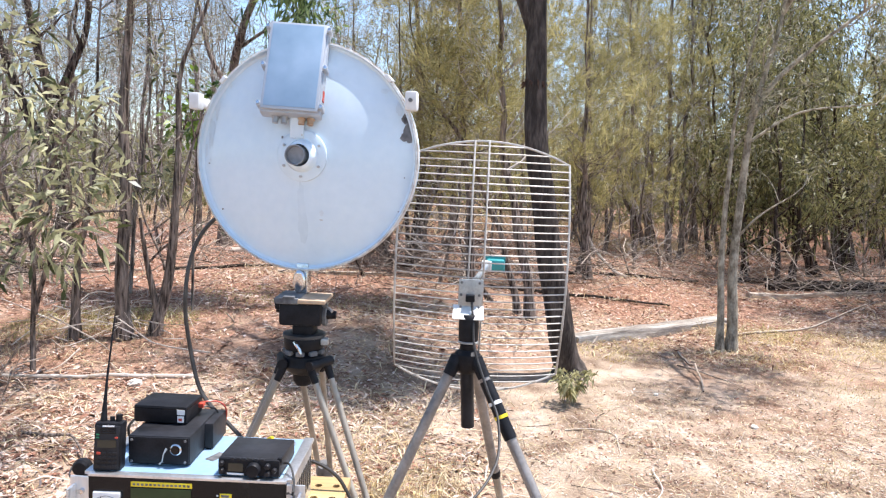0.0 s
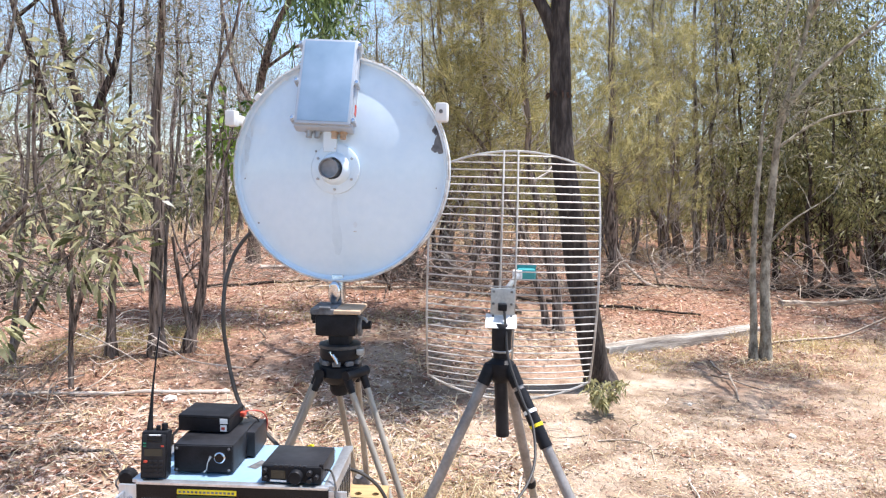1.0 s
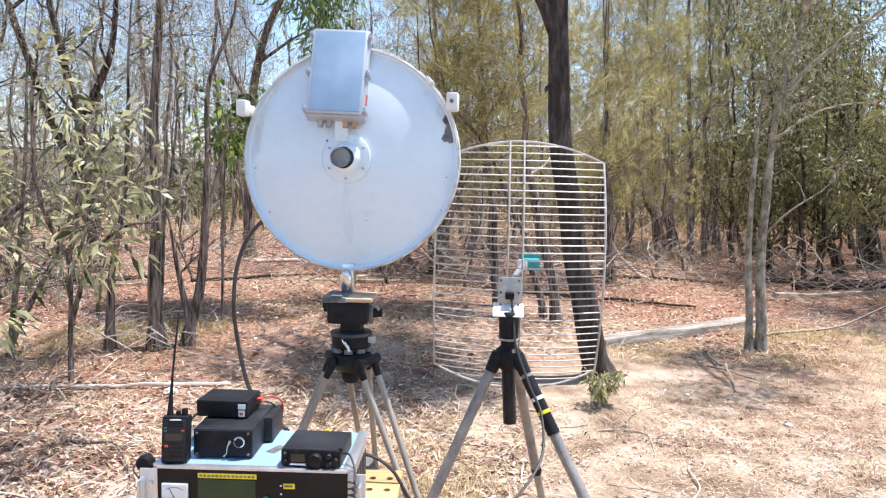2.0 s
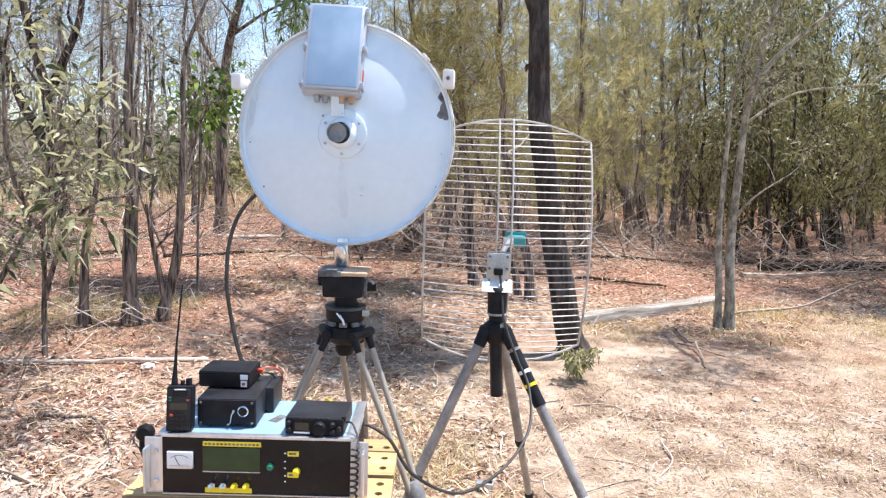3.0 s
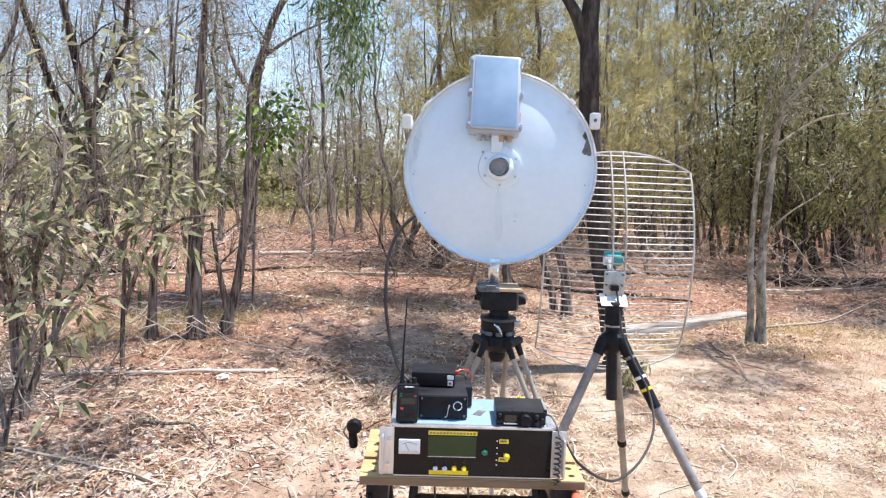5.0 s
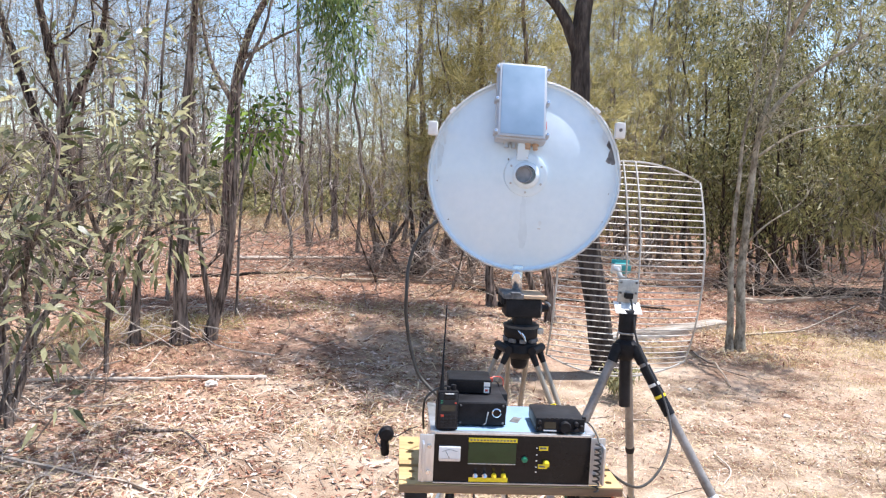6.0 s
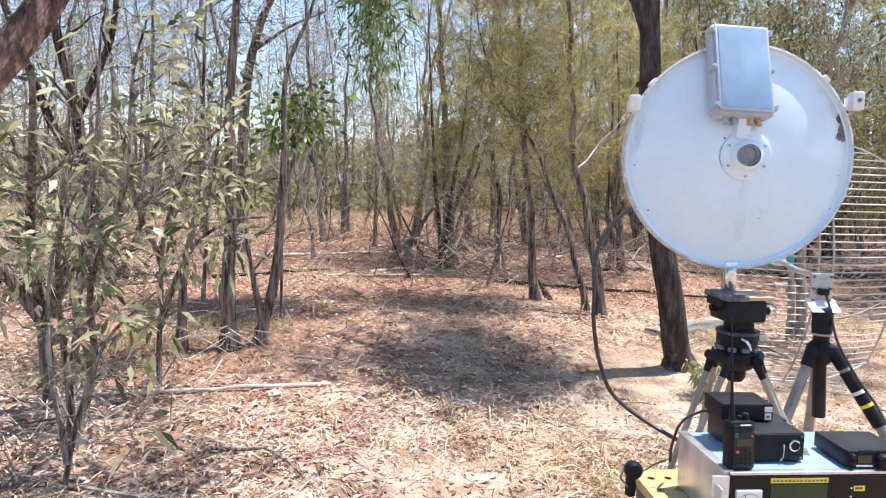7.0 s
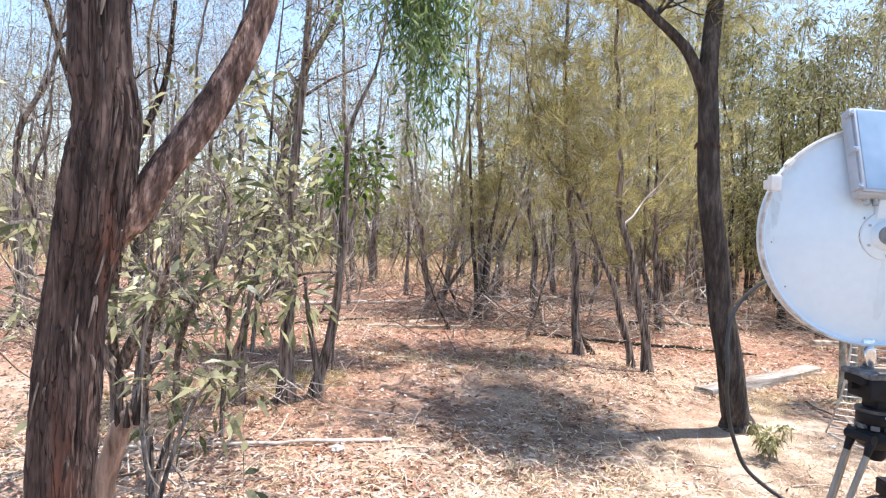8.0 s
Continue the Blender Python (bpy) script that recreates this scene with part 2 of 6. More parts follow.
KNOB = mat("faded_red_plastic", (0.55, 0.085, 0.045), (0.72, 0.17, 0.10), 10, 0.45)
PAPER = mat("white_sticker", (0.72, 0.72, 0.70), (0.85, 0.85, 0.83), 10, 0.5)
GREENBTN = mat("green_button", (0.006, 0.13, 0.07), (0.018, 0.22, 0.12), 10, 0.4)
CHROME = mat("bare_steel", (0.55, 0.55, 0.55), (0.75, 0.75, 0.75), 30, 0.22, 1.0)
STONE = mat("pale_stone", (0.42, 0.38, 0.33), (0.70, 0.66, 0.60), 8, 0.85, bump=0.4)


# ---- building helpers ----
class Geo:
    """Vertices and faces of one mesh."""

    def __init__(self):
        self.v, self.f = [], []

    def tube(self, pts, rad, n=6, cap=True):
        pts = [Vector(p) for p in pts]
        if isinstance(rad, (int, float)):
            rad = [rad] * len(pts)
        start, side = len(self.v), None
        for i, p in enumerate(pts):
            d = (pts[min(i + 1, len(pts) - 1)] - pts[max(i - 1, 0)]).normalized()
            if side is None:
                side = d.orthogonal().normalized()
            side = (side - d * side.dot(d)).normalized()
            up = d.cross(side)
            for k in range(n):
                a = 2 * math.pi * k / n
                self.v.append(p + (side * math.cos(a) + up * math.sin(a)) * rad[i])
        for i in range(len(pts) - 1):
            for k in range(n):
                a, b = start + i * n + k, start + i * n + (k + 1) % n
                self.f.append((a, b, b + n, a + n))
        if cap:
            self.f.append(tuple(start + k for k in reversed(range(n))))
            self.f.append(tuple(start + (len(pts) - 1) * n + k for k in range(n)))
        return self

    def box(self, lo, hi, bevel=0.0):
        bm = bmesh.new()
        bmesh.ops.create_cube(bm, size=1)
        for v in bm.verts:
            v.co = Vector(((lo[0] + hi[0]) / 2 + v.co.x * (hi[0] - lo[0]), (lo[1] + hi[1]) / 2 + v.co.y * (hi[1] - lo[1]), (lo[2] + hi[2]) / 2 + v.co.z * (hi[2] - lo[2])))
        if bevel:
            bmesh.ops.bevel(bm, geom=list(bm.edges), offset=bevel, segments=2, affect="EDGES", profile=0.6)
        return self.take(bm)

    def take(self, bm):
        s = len(self.v)
        bm.verts.index_update()
        self.v += [v.co.copy() for v in bm.verts]
        self.f += [tuple(s + v.index for v in f.verts) for f in bm.faces]
        bm.free()
        return self

    def lathe(self, profile, n=48, axis="z", cap=True):
        """Turns (radius, height) pairs round an axis."""
        s = len(self.v)
        for r, h in profile:
            for k in range(n):
                a = 2 * math.pi * k / n
                c = (r * math.cos(a), r * math.sin(a), h)
                self.v.append(Vector(c) if axis == "z" else Vector((c[0], -h, c[1])))
        for i in range(len(profile) - 1):
            for k in range(n):
                a, b = s + i * n + k, s + i * n + (k + 1) % n
                self.f.append((a, b, b + n, a + n))
        if cap:
            self.f.append(tuple(s + k for k in reversed(range(n))))
            self.f.append(tuple(s + (len(profile) - 1) * n + k for k in range(n)))
        return self

    def moved(self, m):
        self.v = [m @ Vector(p) for p in self.v]
        return self

    def mesh(self, name, material, smooth=True):
        me = bpy.data.meshes.new(name)
        me.from_pydata([tuple(p) for p in self.v], [], self.f)
        bm = bmesh.new()
        bm.from_mesh(me)
        bmesh.ops.recalc_face_normals(bm, faces=bm.faces)
        bm.to_mesh(me)
        bm.free()
        me.materials.append(material)
        if smooth:
            me.shade_smooth()
            me.set_sharp_from_angle(angle=radians(38))
        return me


def part(name, geo, material, parent=None, label="", at=None):
    """One mesh object, under a thing or a part; at: its pose."""
    ob = new(name, geo if isinstance(geo, bpy.types.Mesh) else geo.mesh(name, material))
    if at is not None:
        ob.matrix_basis = at
    if parent:
        ob.parent = parent
    return tagged(ob, label)


def thing(name, label, category, at=None, group="", kind=""):
    ob = new(name)
    ob.empty_display_size = 0.1
    if at is not None:
        ob.matrix_basis = at
    return tagged(ob, label, category, group, kind)


def smooth(s):
    s = min(1.0, max(0.0, s))
    return s * s * (3 - 2 * s)


def ground_z(x, y):
    """The height of the ground: a low rise under the trees on the west side, and small unevenness."""
    n = 0.018 * noise.noise((x * 1.7, y * 1.7, 0.0)) + 0.007 * noise.noise((x * 6, y * 6, 3.0))
    return 0.04 * smooth((-x - 0.6) / 1.6) + 0.25 * max(smooth((2.6 - x) / 3.0) * smooth((y - 4.9) / 2.4), smooth((6.0 - x) / 4.0) * smooth((y - 8.2) / 2.6)) + n + 0.5 * smooth((y - 60) / 300)


def spline(pts, n=8):
    """A smooth line through the points."""
    p = [Vector(q) for q in pts]
    p = [2 * p[0] - p[1], *p, 2 * p[-1] - p[-2]]
    out = []
    for i in range(1, len(p) - 2):
        for k in range(n):
            t = k / n
            out.append(0.5 * (2 * p[i] + (p[i + 1] - p[i - 1]) * t + (2 * p[i - 1] - 5 * p[i] + 4 * p[i + 1] - p[i + 2]) * t * t + (3 * p[i] - p[i - 1] - 3 * p[i + 1] + p[i + 2]) * t ** 3))
    return out + [p[-2]]


def leaf_mesh(name, pos, direc, length, width, material, rng, sag=0.15):
    """One folded four-cornered blade for each place and direction."""
    pos, d = np.asarray(pos, float), np.asarray(direc, float)
    n = len(pos)
    d /= np.linalg.norm(d, axis=1, keepdims=True) + 1e-9
    s = np.cross(d, rng.normal(size=(n, 3)))
    s /= np.linalg.norm(s, axis=1, keepdims=True) + 1e-9
    ln, wd = np.asarray(length).reshape(-1, 1), np.asarray(width).reshape(-1, 1)
    mid = pos + d * ln * 0.45
    tip = pos + d * ln - np.array([[0, 0, 1]]) * ln * sag
    v = np.stack([pos, mid + s * wd / 2, tip, mid - s * wd / 2], axis=1).reshape(-1, 3)
    me = bpy.data.meshes.new(name)
    me.vertices.add(4 * n)
    me.vertices.foreach_set("co", v.ravel())
    me.loops.add(4 * n)
    me.loops.foreach_set("vertex_index", np.arange(4 * n, dtype=np.int32))
    me.polygons.add(n)
    me.polygons.foreach_set("loop_start", np.arange(0, 4 * n, 4, dtype=np.int32))
    me.update(calc_edges=True)
    me.materials.append(material)
    return me


def needle_mesh(name, pos, direc, length, width, material, rng):
    """One slim three-cornered needle for each place and direction."""
    pos, d = np.asarray(pos, float), np.asarray(direc, float)
    n = len(pos)
    d /= np.linalg.norm(d, axis=1, keepdims=True) + 1e-9
    s = np.cross(d, rng.normal(size=(n, 3)))
    s /= np.linalg.norm(s, axis=1, keepdims=True) + 1e-9
    ln, wd = np.asarray(length).reshape(-1, 1), np.asarray(width).reshape(-1, 1)
    v = np.stack([pos + s * wd / 2, pos + d * ln, pos - s * wd / 2], axis=1).reshape(-1, 3)
    me = bpy.data.meshes.new(name)
    me.vertices.add(3 * n)
    me.vertices.foreach_set("co", v.ravel())
    me.loops.add(3 * n)
    me.loops.foreach_set("vertex_index", np.arange(3 * n, dtype=np.int32))
    me.polygons.add(n)
    me.polygons.foreach_set("loop_start", np.arange(0, 3 * n, 3, dtype=np.int32))
    me.update(calc_edges=True)
    me.materials.append(material)
    return me


def jitter_line(pts, amount, seed, n=6):
    line = spline(pts, n)
    return [p + Vector((noise.noise((p.z * 1.3, seed, 0.1)), noise.noise((p.z * 1.3, seed, 5.1)), 0)) * amount * min(1, i / 3) for i, p in enumerate(line)]


def grow(geo, rng, start, direc, length, rad, depth, tips, up=0.25, spread=0.7, kids=3, wob=0.25, sides=4, coarse=False):
    """A limb with its side shoots; the ends are kept in tips."""
    d, p = Vector(direc).normalized(), Vector(start)
    seg = 4 if depth else 2
    pts = [p.copy()]
    for _ in range(seg):
        d = (d + Vector(rng.normal(size=3)) * wob + Vector((0, 0, up * 0.3))).normalized()
        p = p + d * length / seg
        pts.append(p.copy())
    r = [rad * (1 - 0.75 * i / seg) for i in range(seg + 1)]
    step = 2 if coarse and depth < 2 else 1
    geo.tube(pts[::step], r[::step], sides, cap=False)
    tips.append((pts[-1], d.copy()))
    tips.append((pts[-2], d.copy()))
    if depth:
        for k in range(kids):
            i = int(rng.integers(1, seg + 1))
            nd = (d + Vector(rng.normal(size=3)) * spread).normalized()
            grow(geo, rng, pts[i], nd, length * rng.uniform(0.45, 0.75), max(r[i] * 0.6, 0.0022), depth - 1, tips, up, spread, kids, wob, max(3, sides - 1), coarse)


def crown_mesh(tips, rng, style, count):
    """Leaves round the ends of the shoots, in the manner of the kind of tree."""
    idx = rng.integers(0, len(tips), count)
    if style == "broad":
        idx = np.repeat(rng.integers(0, len(tips), count // 7), 7)
        count = len(idx)
    base = np.array([tips[i][0] for i in idx], float)
    dire = np.array([tips[i][1] for i in idx], float)
    rnd = rng.normal(size=(count, 3))
    if style == "olive":
        tufts = count // 14
        k = np.repeat(rng.integers(0, len(tips), tufts), 14)
        n = len(k)
        place = np.repeat(rng.normal(size=(tufts, 3)) * 0.16, 14, axis=0)
        lean = np.repeat(rng.normal(size=(tufts, 3)) * 0.4, 14, axis=0)
        at = np.array([tips[q][0] for q in k], float) + place + rng.normal(size=(n, 3)) * 0.025
        way = np.array([tips[q][1] for q in k], float) * 0.5 + lean + rng.normal(size=(n, 3)) * 0.28 + [0, 0, 0.1]
        return needle_mesh("needles", at, way, rng.uniform(0.12, 0.30, n), rng.uniform(0.005, 0.0095, n), OLIVE, rng)
    if style == "gum":
        return leaf_mesh("leaves", base + np.repeat(rng.normal(size=(count // 6 + 1, 3)), 6, axis=0)[:count] * 0.16 + rnd * 0.03, rnd * 0.55 + [0, 0, -0.8], rng.uniform(0.10, 0.19, count), rng.uniform(0.018, 0.030, count), GUM, rng, 0.05)
    if style == "deep":
        return leaf_mesh("leaves", base + rnd * 0.10, rnd * 0.6 + [0, 0, -0.6], rng.uniform(0.09, 0.16, count), rng.uniform(0.018, 0.036, count), DEEP, rng, 0.15)
    if style == "fresh":
        return leaf_mesh("leaves", base + rnd * 0.09, rnd * 0.6 + [0, 0, -0.2], rng.uniform(0.07, 0.12, count), rng.uniform(0.035, 0.06, count), FRESH, rng, 0.2)
    if style == "broad":
        return leaf_mesh("leaves", base + rnd * 0.06, dire * 0.6 + rnd * 0.5 + [0, 0, -0.2], rng.uniform(0.08, 0.16, count), rng.uniform(0.024, 0.046, count), PHYL, rng, 0.2)
    return leaf_mesh("leaves", base + rnd * 0.05, dire * 0.3 + rnd * 0.6 + [0, 0, -0.3], rng.uniform(0.045, 0.10, count), rng.uniform(0.008, 0.017, count), DULL, rng, 0.1)


def tree(label, line, r0, seed, style="dull", bark=None, leaves=1500, limbs=10, low=0.35, reach=1.1, depth=2, name="tree", sides=9, r1=0.07, kids=3, extra=(), up=0.5, bend=0.0, twig=None, group="trees of the wood", coarse=False):
    """A tree along a line of places from its foot to its top; extra: more limbs, as (line, radius)."""
    rng = np.random.default_rng(seed)
    foot = Vector(line[0])
    line = [Vector(p) - foot for p in line]
    ob = thing(name, label, "tree" if name == "tree" else "shrub", Matrix.Translation(foot), group)
    bark = bark or BARK_GREY
    g, tw, tips = Geo(), Geo(), []
    stem = jitter_line(line, r0 * 0.35 + bend, seed)
    stem[0].z -= 0.06
    n = len(stem) - 1
    rad = [r0 * (1 - (1 - r1) * (i / n)) * (1.45 if i == 0 else 1.18 if i == 1 else 1) for i in range(n + 1)]
    g.tube(stem, rad, sides)
    for pts, r in extra:
        pts = jitter_line([Vector(p) - foot for p in pts], r * 0.4, seed + 7, 5)
        g.tube(pts, [r * (1 - 0.6 * i / (len(pts) - 1)) for i in range(len(pts))], max(5, sides - 2))
        for _ in range(max(2, limbs // 4)):
            i = int(rng.integers(len(pts) // 2, len(pts)))
            grow(tw, rng, pts[i], Vector((rng.normal(), rng.normal(), 0.6)), reach * rng.uniform(0.5, 1), r * 0.35, depth, tips, up, kids=kids)
    for k in range(limbs):
        i = min(n, int(n * (low + (1 - low) * (k + rng.uniform(0, 1)) / max(1, limbs))))
        a = rng.uniform(0, 2 * math.pi)
        grow(tw, rng, stem[i], Vector((math.cos(a), math.sin(a), rng.uniform(0.1, 1.0))), reach * rng.uniform(0.5, 1.1) * (1.15 - 0.5 * i / n), max(rad[i] * 0.38, 0.006), depth, tips, up, kids=kids, coarse=coarse)
    part("trunk", g, bark, ob)
    if tips:
        tagged(part("branchwork", tw, twig or bark, ob), kind="stuff")
        if leaves:
            tagged(part("crown", crown_mesh(tips, rng, style, leaves), None, ob), kind="stuff")
    return ob


# ---- ground ----
def ground_sheet():
    u = np.linspace(-1, 1, 221)
    ax = np.sinh(u * 5.2) / np.sinh(5.2) * 420
    xs, ys = ax - 0.5, ax + 4.5
    v = [(x, y, ground_z(x, y)) for y in ys for x in xs]
    n = len(xs)
    f = [(j * n + i, j * n + i + 1, (j + 1) * n + i + 1, (j + 1) * n + i) for j in range(n - 1) for i in range(n - 1)]
    me = bpy.data.meshes.new("ground")
    me.from_pydata(v, [], f)
    me.materials.append(GROUND)
    me.shade_smooth()
    return tagged(new("ground", me), "dry sandy ground with pale soil and scattered leaf litter", "ground", kind="structure")


ground_sheet()


def on_ground(x, y, up=0.0):
    return Vector((x, y, ground_z(x, y) + up))


# ---- dish antenna on its tripod ----
DISH = pose(-0.298, 2.112, 1.729, -1.5, 0, -8)
dish = thing("dish_antenna", "white enamelled microwave dish seen from behind on a black tripod", "antenna", DISH)
R = 0.339


def dish_h(r):
    """How far the back of the dish bulges towards the camera at a radius."""
    return 0.004 + 0.060 * (1 - (r / 0.325) ** 2)


lip = [(R - 0.004, -0.030), (R, -0.026), (R, 0.019), (R - 0.002, 0.021), (R - 0.005, 0.020), (R - 0.008, 0.008)]
bulge = [(r, dish_h(r)) for r in (0.324, 0.312, 0.296, 0.28, 0.262, 0.244, 0.226, 0.208, 0.19, 0.17, 0.15, 0.13, 0.11, 0.09, 0.07)]
back = [(r - 0.004, h - 0.006) for r, h in reversed(bulge)]
part("reflector", Geo().lathe(lip + bulge + back + [(R - 0.010, -0.004), lip[0]], 96, "y", cap=False), WHITE, dish)
hub = part("hub", Geo().lathe([(0.074, 0.060), (0.074, 0.068), (0.071, 0.070), (0.048, 0.071), (0.046, 0.075), (0.043, 0.086), (0.038, 0.094), (0.032, 0.098), (0.032, 0.062)], 48, "y").moved(Matrix.Translation((0.008, 0, 0))), WHITE, dish)
part("feed_port", Geo().lathe([(0.029, 0.064), (0.029, 0.110), (0.026, 0.110), (0.024, 0.098), (0.001, 0.096)], 32, "y"), PORT, hub, "grey metal waveguide port")
for k in range(6):
    a = math.radians(30 + 60 * k)
    part("bolt", Geo().lathe([(0.004, 0.069), (0.004, 0.076), (0.0005, 0.077)], 8, "y").moved(Matrix.Translation((0.008 + 0.060 * math.cos(a), 0, 0.060 * math.sin(a)))), ZINC, hub)
for hx, hz, hr in ((-0.258, -0.167, 0.0028), (0.288, -0.150, 0.0030), (-0.305, -0.030, 0.0024), (0.302, -0.050, 0.0018), (-0.150, -0.290, 0.0018), (0.165, 0.285, 0.0020)):
    part("rim_hole", Geo().lathe([(hr, -0.002), (hr, 0.0012), (hr * 0.7, 0.0012), (0.0004, 0.0004)], 10, "y").moved(Matrix.Translation((hx, -dish_h(math.hypot(hx, hz)), hz))), CHIP, dish)


def lug(side):
    """A white moulded arm standing out from the rim, away from the reflector."""
    x0, x1 = sorted((side * R, side * (R - (0.032 if side < 0 else 0.034))))
    deep = -0.082 if side < 0 else -0.068
    half = 0.024 if side < 0 else 0.027
    g = Geo().box((x0, deep, 0.149 - half), (x1, deep + 0.036, 0.149 + half), 0.006)
    g.box((x0 + 0.006, deep + 0.028, 0.158 - half), (x1 - 0.006, 0.004, 0.140 + half), 0.005)
    o = part("lug", g, WHITE_DULL, dish, "white moulded rim lug", pose(0, 0, 0 if side < 0 else 0.018))
    if side > 0:
        part("lug_hole", Geo().lathe([(0.006, 0.0), (0.006, 0.004), (0.004, 0.004), (0.0005, 0.001)], 12, "y").moved(Matrix.Translation(((x0 + x1) / 2, deep, 0.150))), CHIP, o)


part("rim_lip", Geo().lathe([(R - 0.004, 0.0215), (R + 0.0022, 0.019), (R + 0.0022, 0.000), (R - 0.002, -0.002)], 96, "y", cap=False), mat("chipped_rim", (0.22, 0.17, 0.12), (0.66, 0.66, 0.64), 26, 0.6, fine=90), dish, "chipped and dirty rim edge")
lug(-1)
lug(1)
part("rim_clip", Geo().box((-0.012, -0.03, -0.006), (0.012, 0.012, 0.006), 0.003), WHITE_DULL, dish, at=pose(0.245, 0, 0.236, 0, 46, 0))
part("rim_clip", Geo().box((-0.012, -0.03, -0.006), (0.012, 0.012, 0.006), 0.003), WHITE_DULL, dish, at=pose(-0.26, 0, 0.22, 0, -50, 0))


def patch(name, x, z, w, h, material, seed, label="", lift=0.0012):
    """A worn patch of uneven outline lying on the reflector."""
    rng = np.random.default_rng(seed)
    g = Geo()

    def height(px, pz):
        return dish_h(math.hypot(px, pz)) + lift
    n = 18
    ring = [1 + 0.35 * noise.noise((math.cos(2 * math.pi * k / n) * 1.8, math.sin(2 * math.pi * k / n) * 1.8, seed)) + rng.uniform(-0.12, 0.12) for k in range(n)]
    for s in (0.0, 0.5, 1.0):
        for k in range(n):
            a = 2 * math.pi * k / n
            px, pz = x + w * s * ring[k] * math.cos(a), z + h * s * ring[k] * math.sin(a)
            g.v.append(Vector((px, -height(px, pz), pz)))
    for i in range(2):
        for k in range(n):
            g.f.append((i * n + k, i * n + (k + 1) % n, (i + 1) * n + (k + 1) % n, (i + 1) * n + k))
    part(name, g, material, dish, label)


patch("scuff", 0.309, 0.084, 0.015, 0.031, CHIP, 13, "dark scuffed patch")
patch("scuff", 0.297, 0.068, 0.011, 0.012, CHIP, 14)
patch("scuff", 0.299, 0.122, 0.012, 0.014, CHIP, 15)
patch("scuff", -0.292, 0.075, 0.006, 0.024, STAIN, 5)
patch("scuff", -0.296, 0.035, 0.006, 0.014, STAIN, 8)
patch("rain_stain", 0.004, -0.120, 0.010, 0.045, FAINT, 21, "grey rain streak", 0.0006)
patch("rain_stain", 0.007, -0.200, 0.016, 0.060, FAINT, 22, "", 0.0009)
patch("scuff", -0.243, 0.205, 0.005, 0.011, STAIN, 24)
patch("scuff", -0.262, 0.180, 0.006, 0.016, STAIN, 25)
patch("scuff", -0.283, 0.112, 0.005, 0.014, STAIN, 26)
patch("scuff", -0.30, -0.02, 0.004, 0.006, STAIN, 27)
patch("scuff", 0.235, 0.20, 0.012, 0.008, STAIN, 28)
patch("scuff", -0.285, 0.150, 0.010, 0.030, STAIN, 31, "", 0.0009)
patch("scuff", -0.302, 0.060, 0.007, 0.045, STAIN, 32, "", 0.0009)
patch("scuff", 0.278, 0.150, 0.010, 0.022, STAIN, 33, "", 0.0009)
patch("scuff", -0.315, 0.010, 0.004, 0.020, STAIN, 35)
patch("spot", -0.055, 0.052, 0.0035, 0.0035, CHIP, 36)
patch("spot", 0.066, -0.164, 0.007, 0.008, STAIN, 6)
patch("spot", 0.064, -0.184, 0.005, 0.002, ZINC, 7)

# radio box on the back of the dish
radio_box = part("radio_box", Geo().box((-0.087, -0.046, -0.141), (0.087, 0.0, 0.141), 0.008), BOXGREY, dish, "grey cast metal radio box", pose(-0.025, -0.032, 0.238, -16.5, 1.5, 8))
part("lid", Geo().box((-0.082, -0.058, -0.135), (0.082, -0.0455, 0.135), 0.005), BOXGREY, radio_box)
part("lid_plate", Geo().box((-0.074, -0.0600, -0.127), (0.074, -0.0575, 0.127), 0.001), LIDGREY, radio_box, "bluish grey lid plate")
for sx in (-1, 1):
    for sz in (-0.119, 0.0, 0.119):
        s = part("lid_screw", Geo().box((sx * 0.087 - 0.008, -0.056, sz - 0.007), (sx * 0.087 + 0.008, -0.020, sz + 0.007), 0.003), BOXGREY, radio_box)
        part("screw_head", Geo().lathe([(0.005, 0.056), (0.005, 0.062), (0.001, 0.063)], 10, "y").moved(Matrix.Translation((sx * 0.089, 0, sz))), CHROME, s)
for sx in (-0.045, -0.02, 0.03, 0.056):
    part("gland", Geo().lathe([(0.009, -0.159), (0.009, -0.145), (0.012, -0.145), (0.012, -0.137)], 10).moved(Matrix.Translation((sx, -0.012, 0))), ZINC if sx < 0 else TAN, radio_box)
part("red_tag", Geo().box((0.086, -0.036, -0.092), (0.0895, -0.020, -0.062)), RED, radio_box, "red paper tag")
part("bracket", Geo().box((-0.020, -0.045, 0.060), (0.020, -0.02, 0.130), 0.004), WHITE, dish, at=pose(-0.012, -0.024, -0.004, 8, 0, 6))

# mount under the dish
mount = part("mount_post", Geo().box((-0.018, -0.012, -0.42), (0.018, 0.022, -0.318), 0.004), CHROME, dish, "bare steel mounting tongue")
part("tongue", Geo().lathe([(0.016, -0.035), (0.019, -0.03), (0.019, -0.024), (0.016, -0.02)], 20, "y").moved(Matrix.Translation((-0.004, -0.052, -0.372)) @ Matrix.Diagonal((1, 1, 1.8, 1))), CHROME, mount)

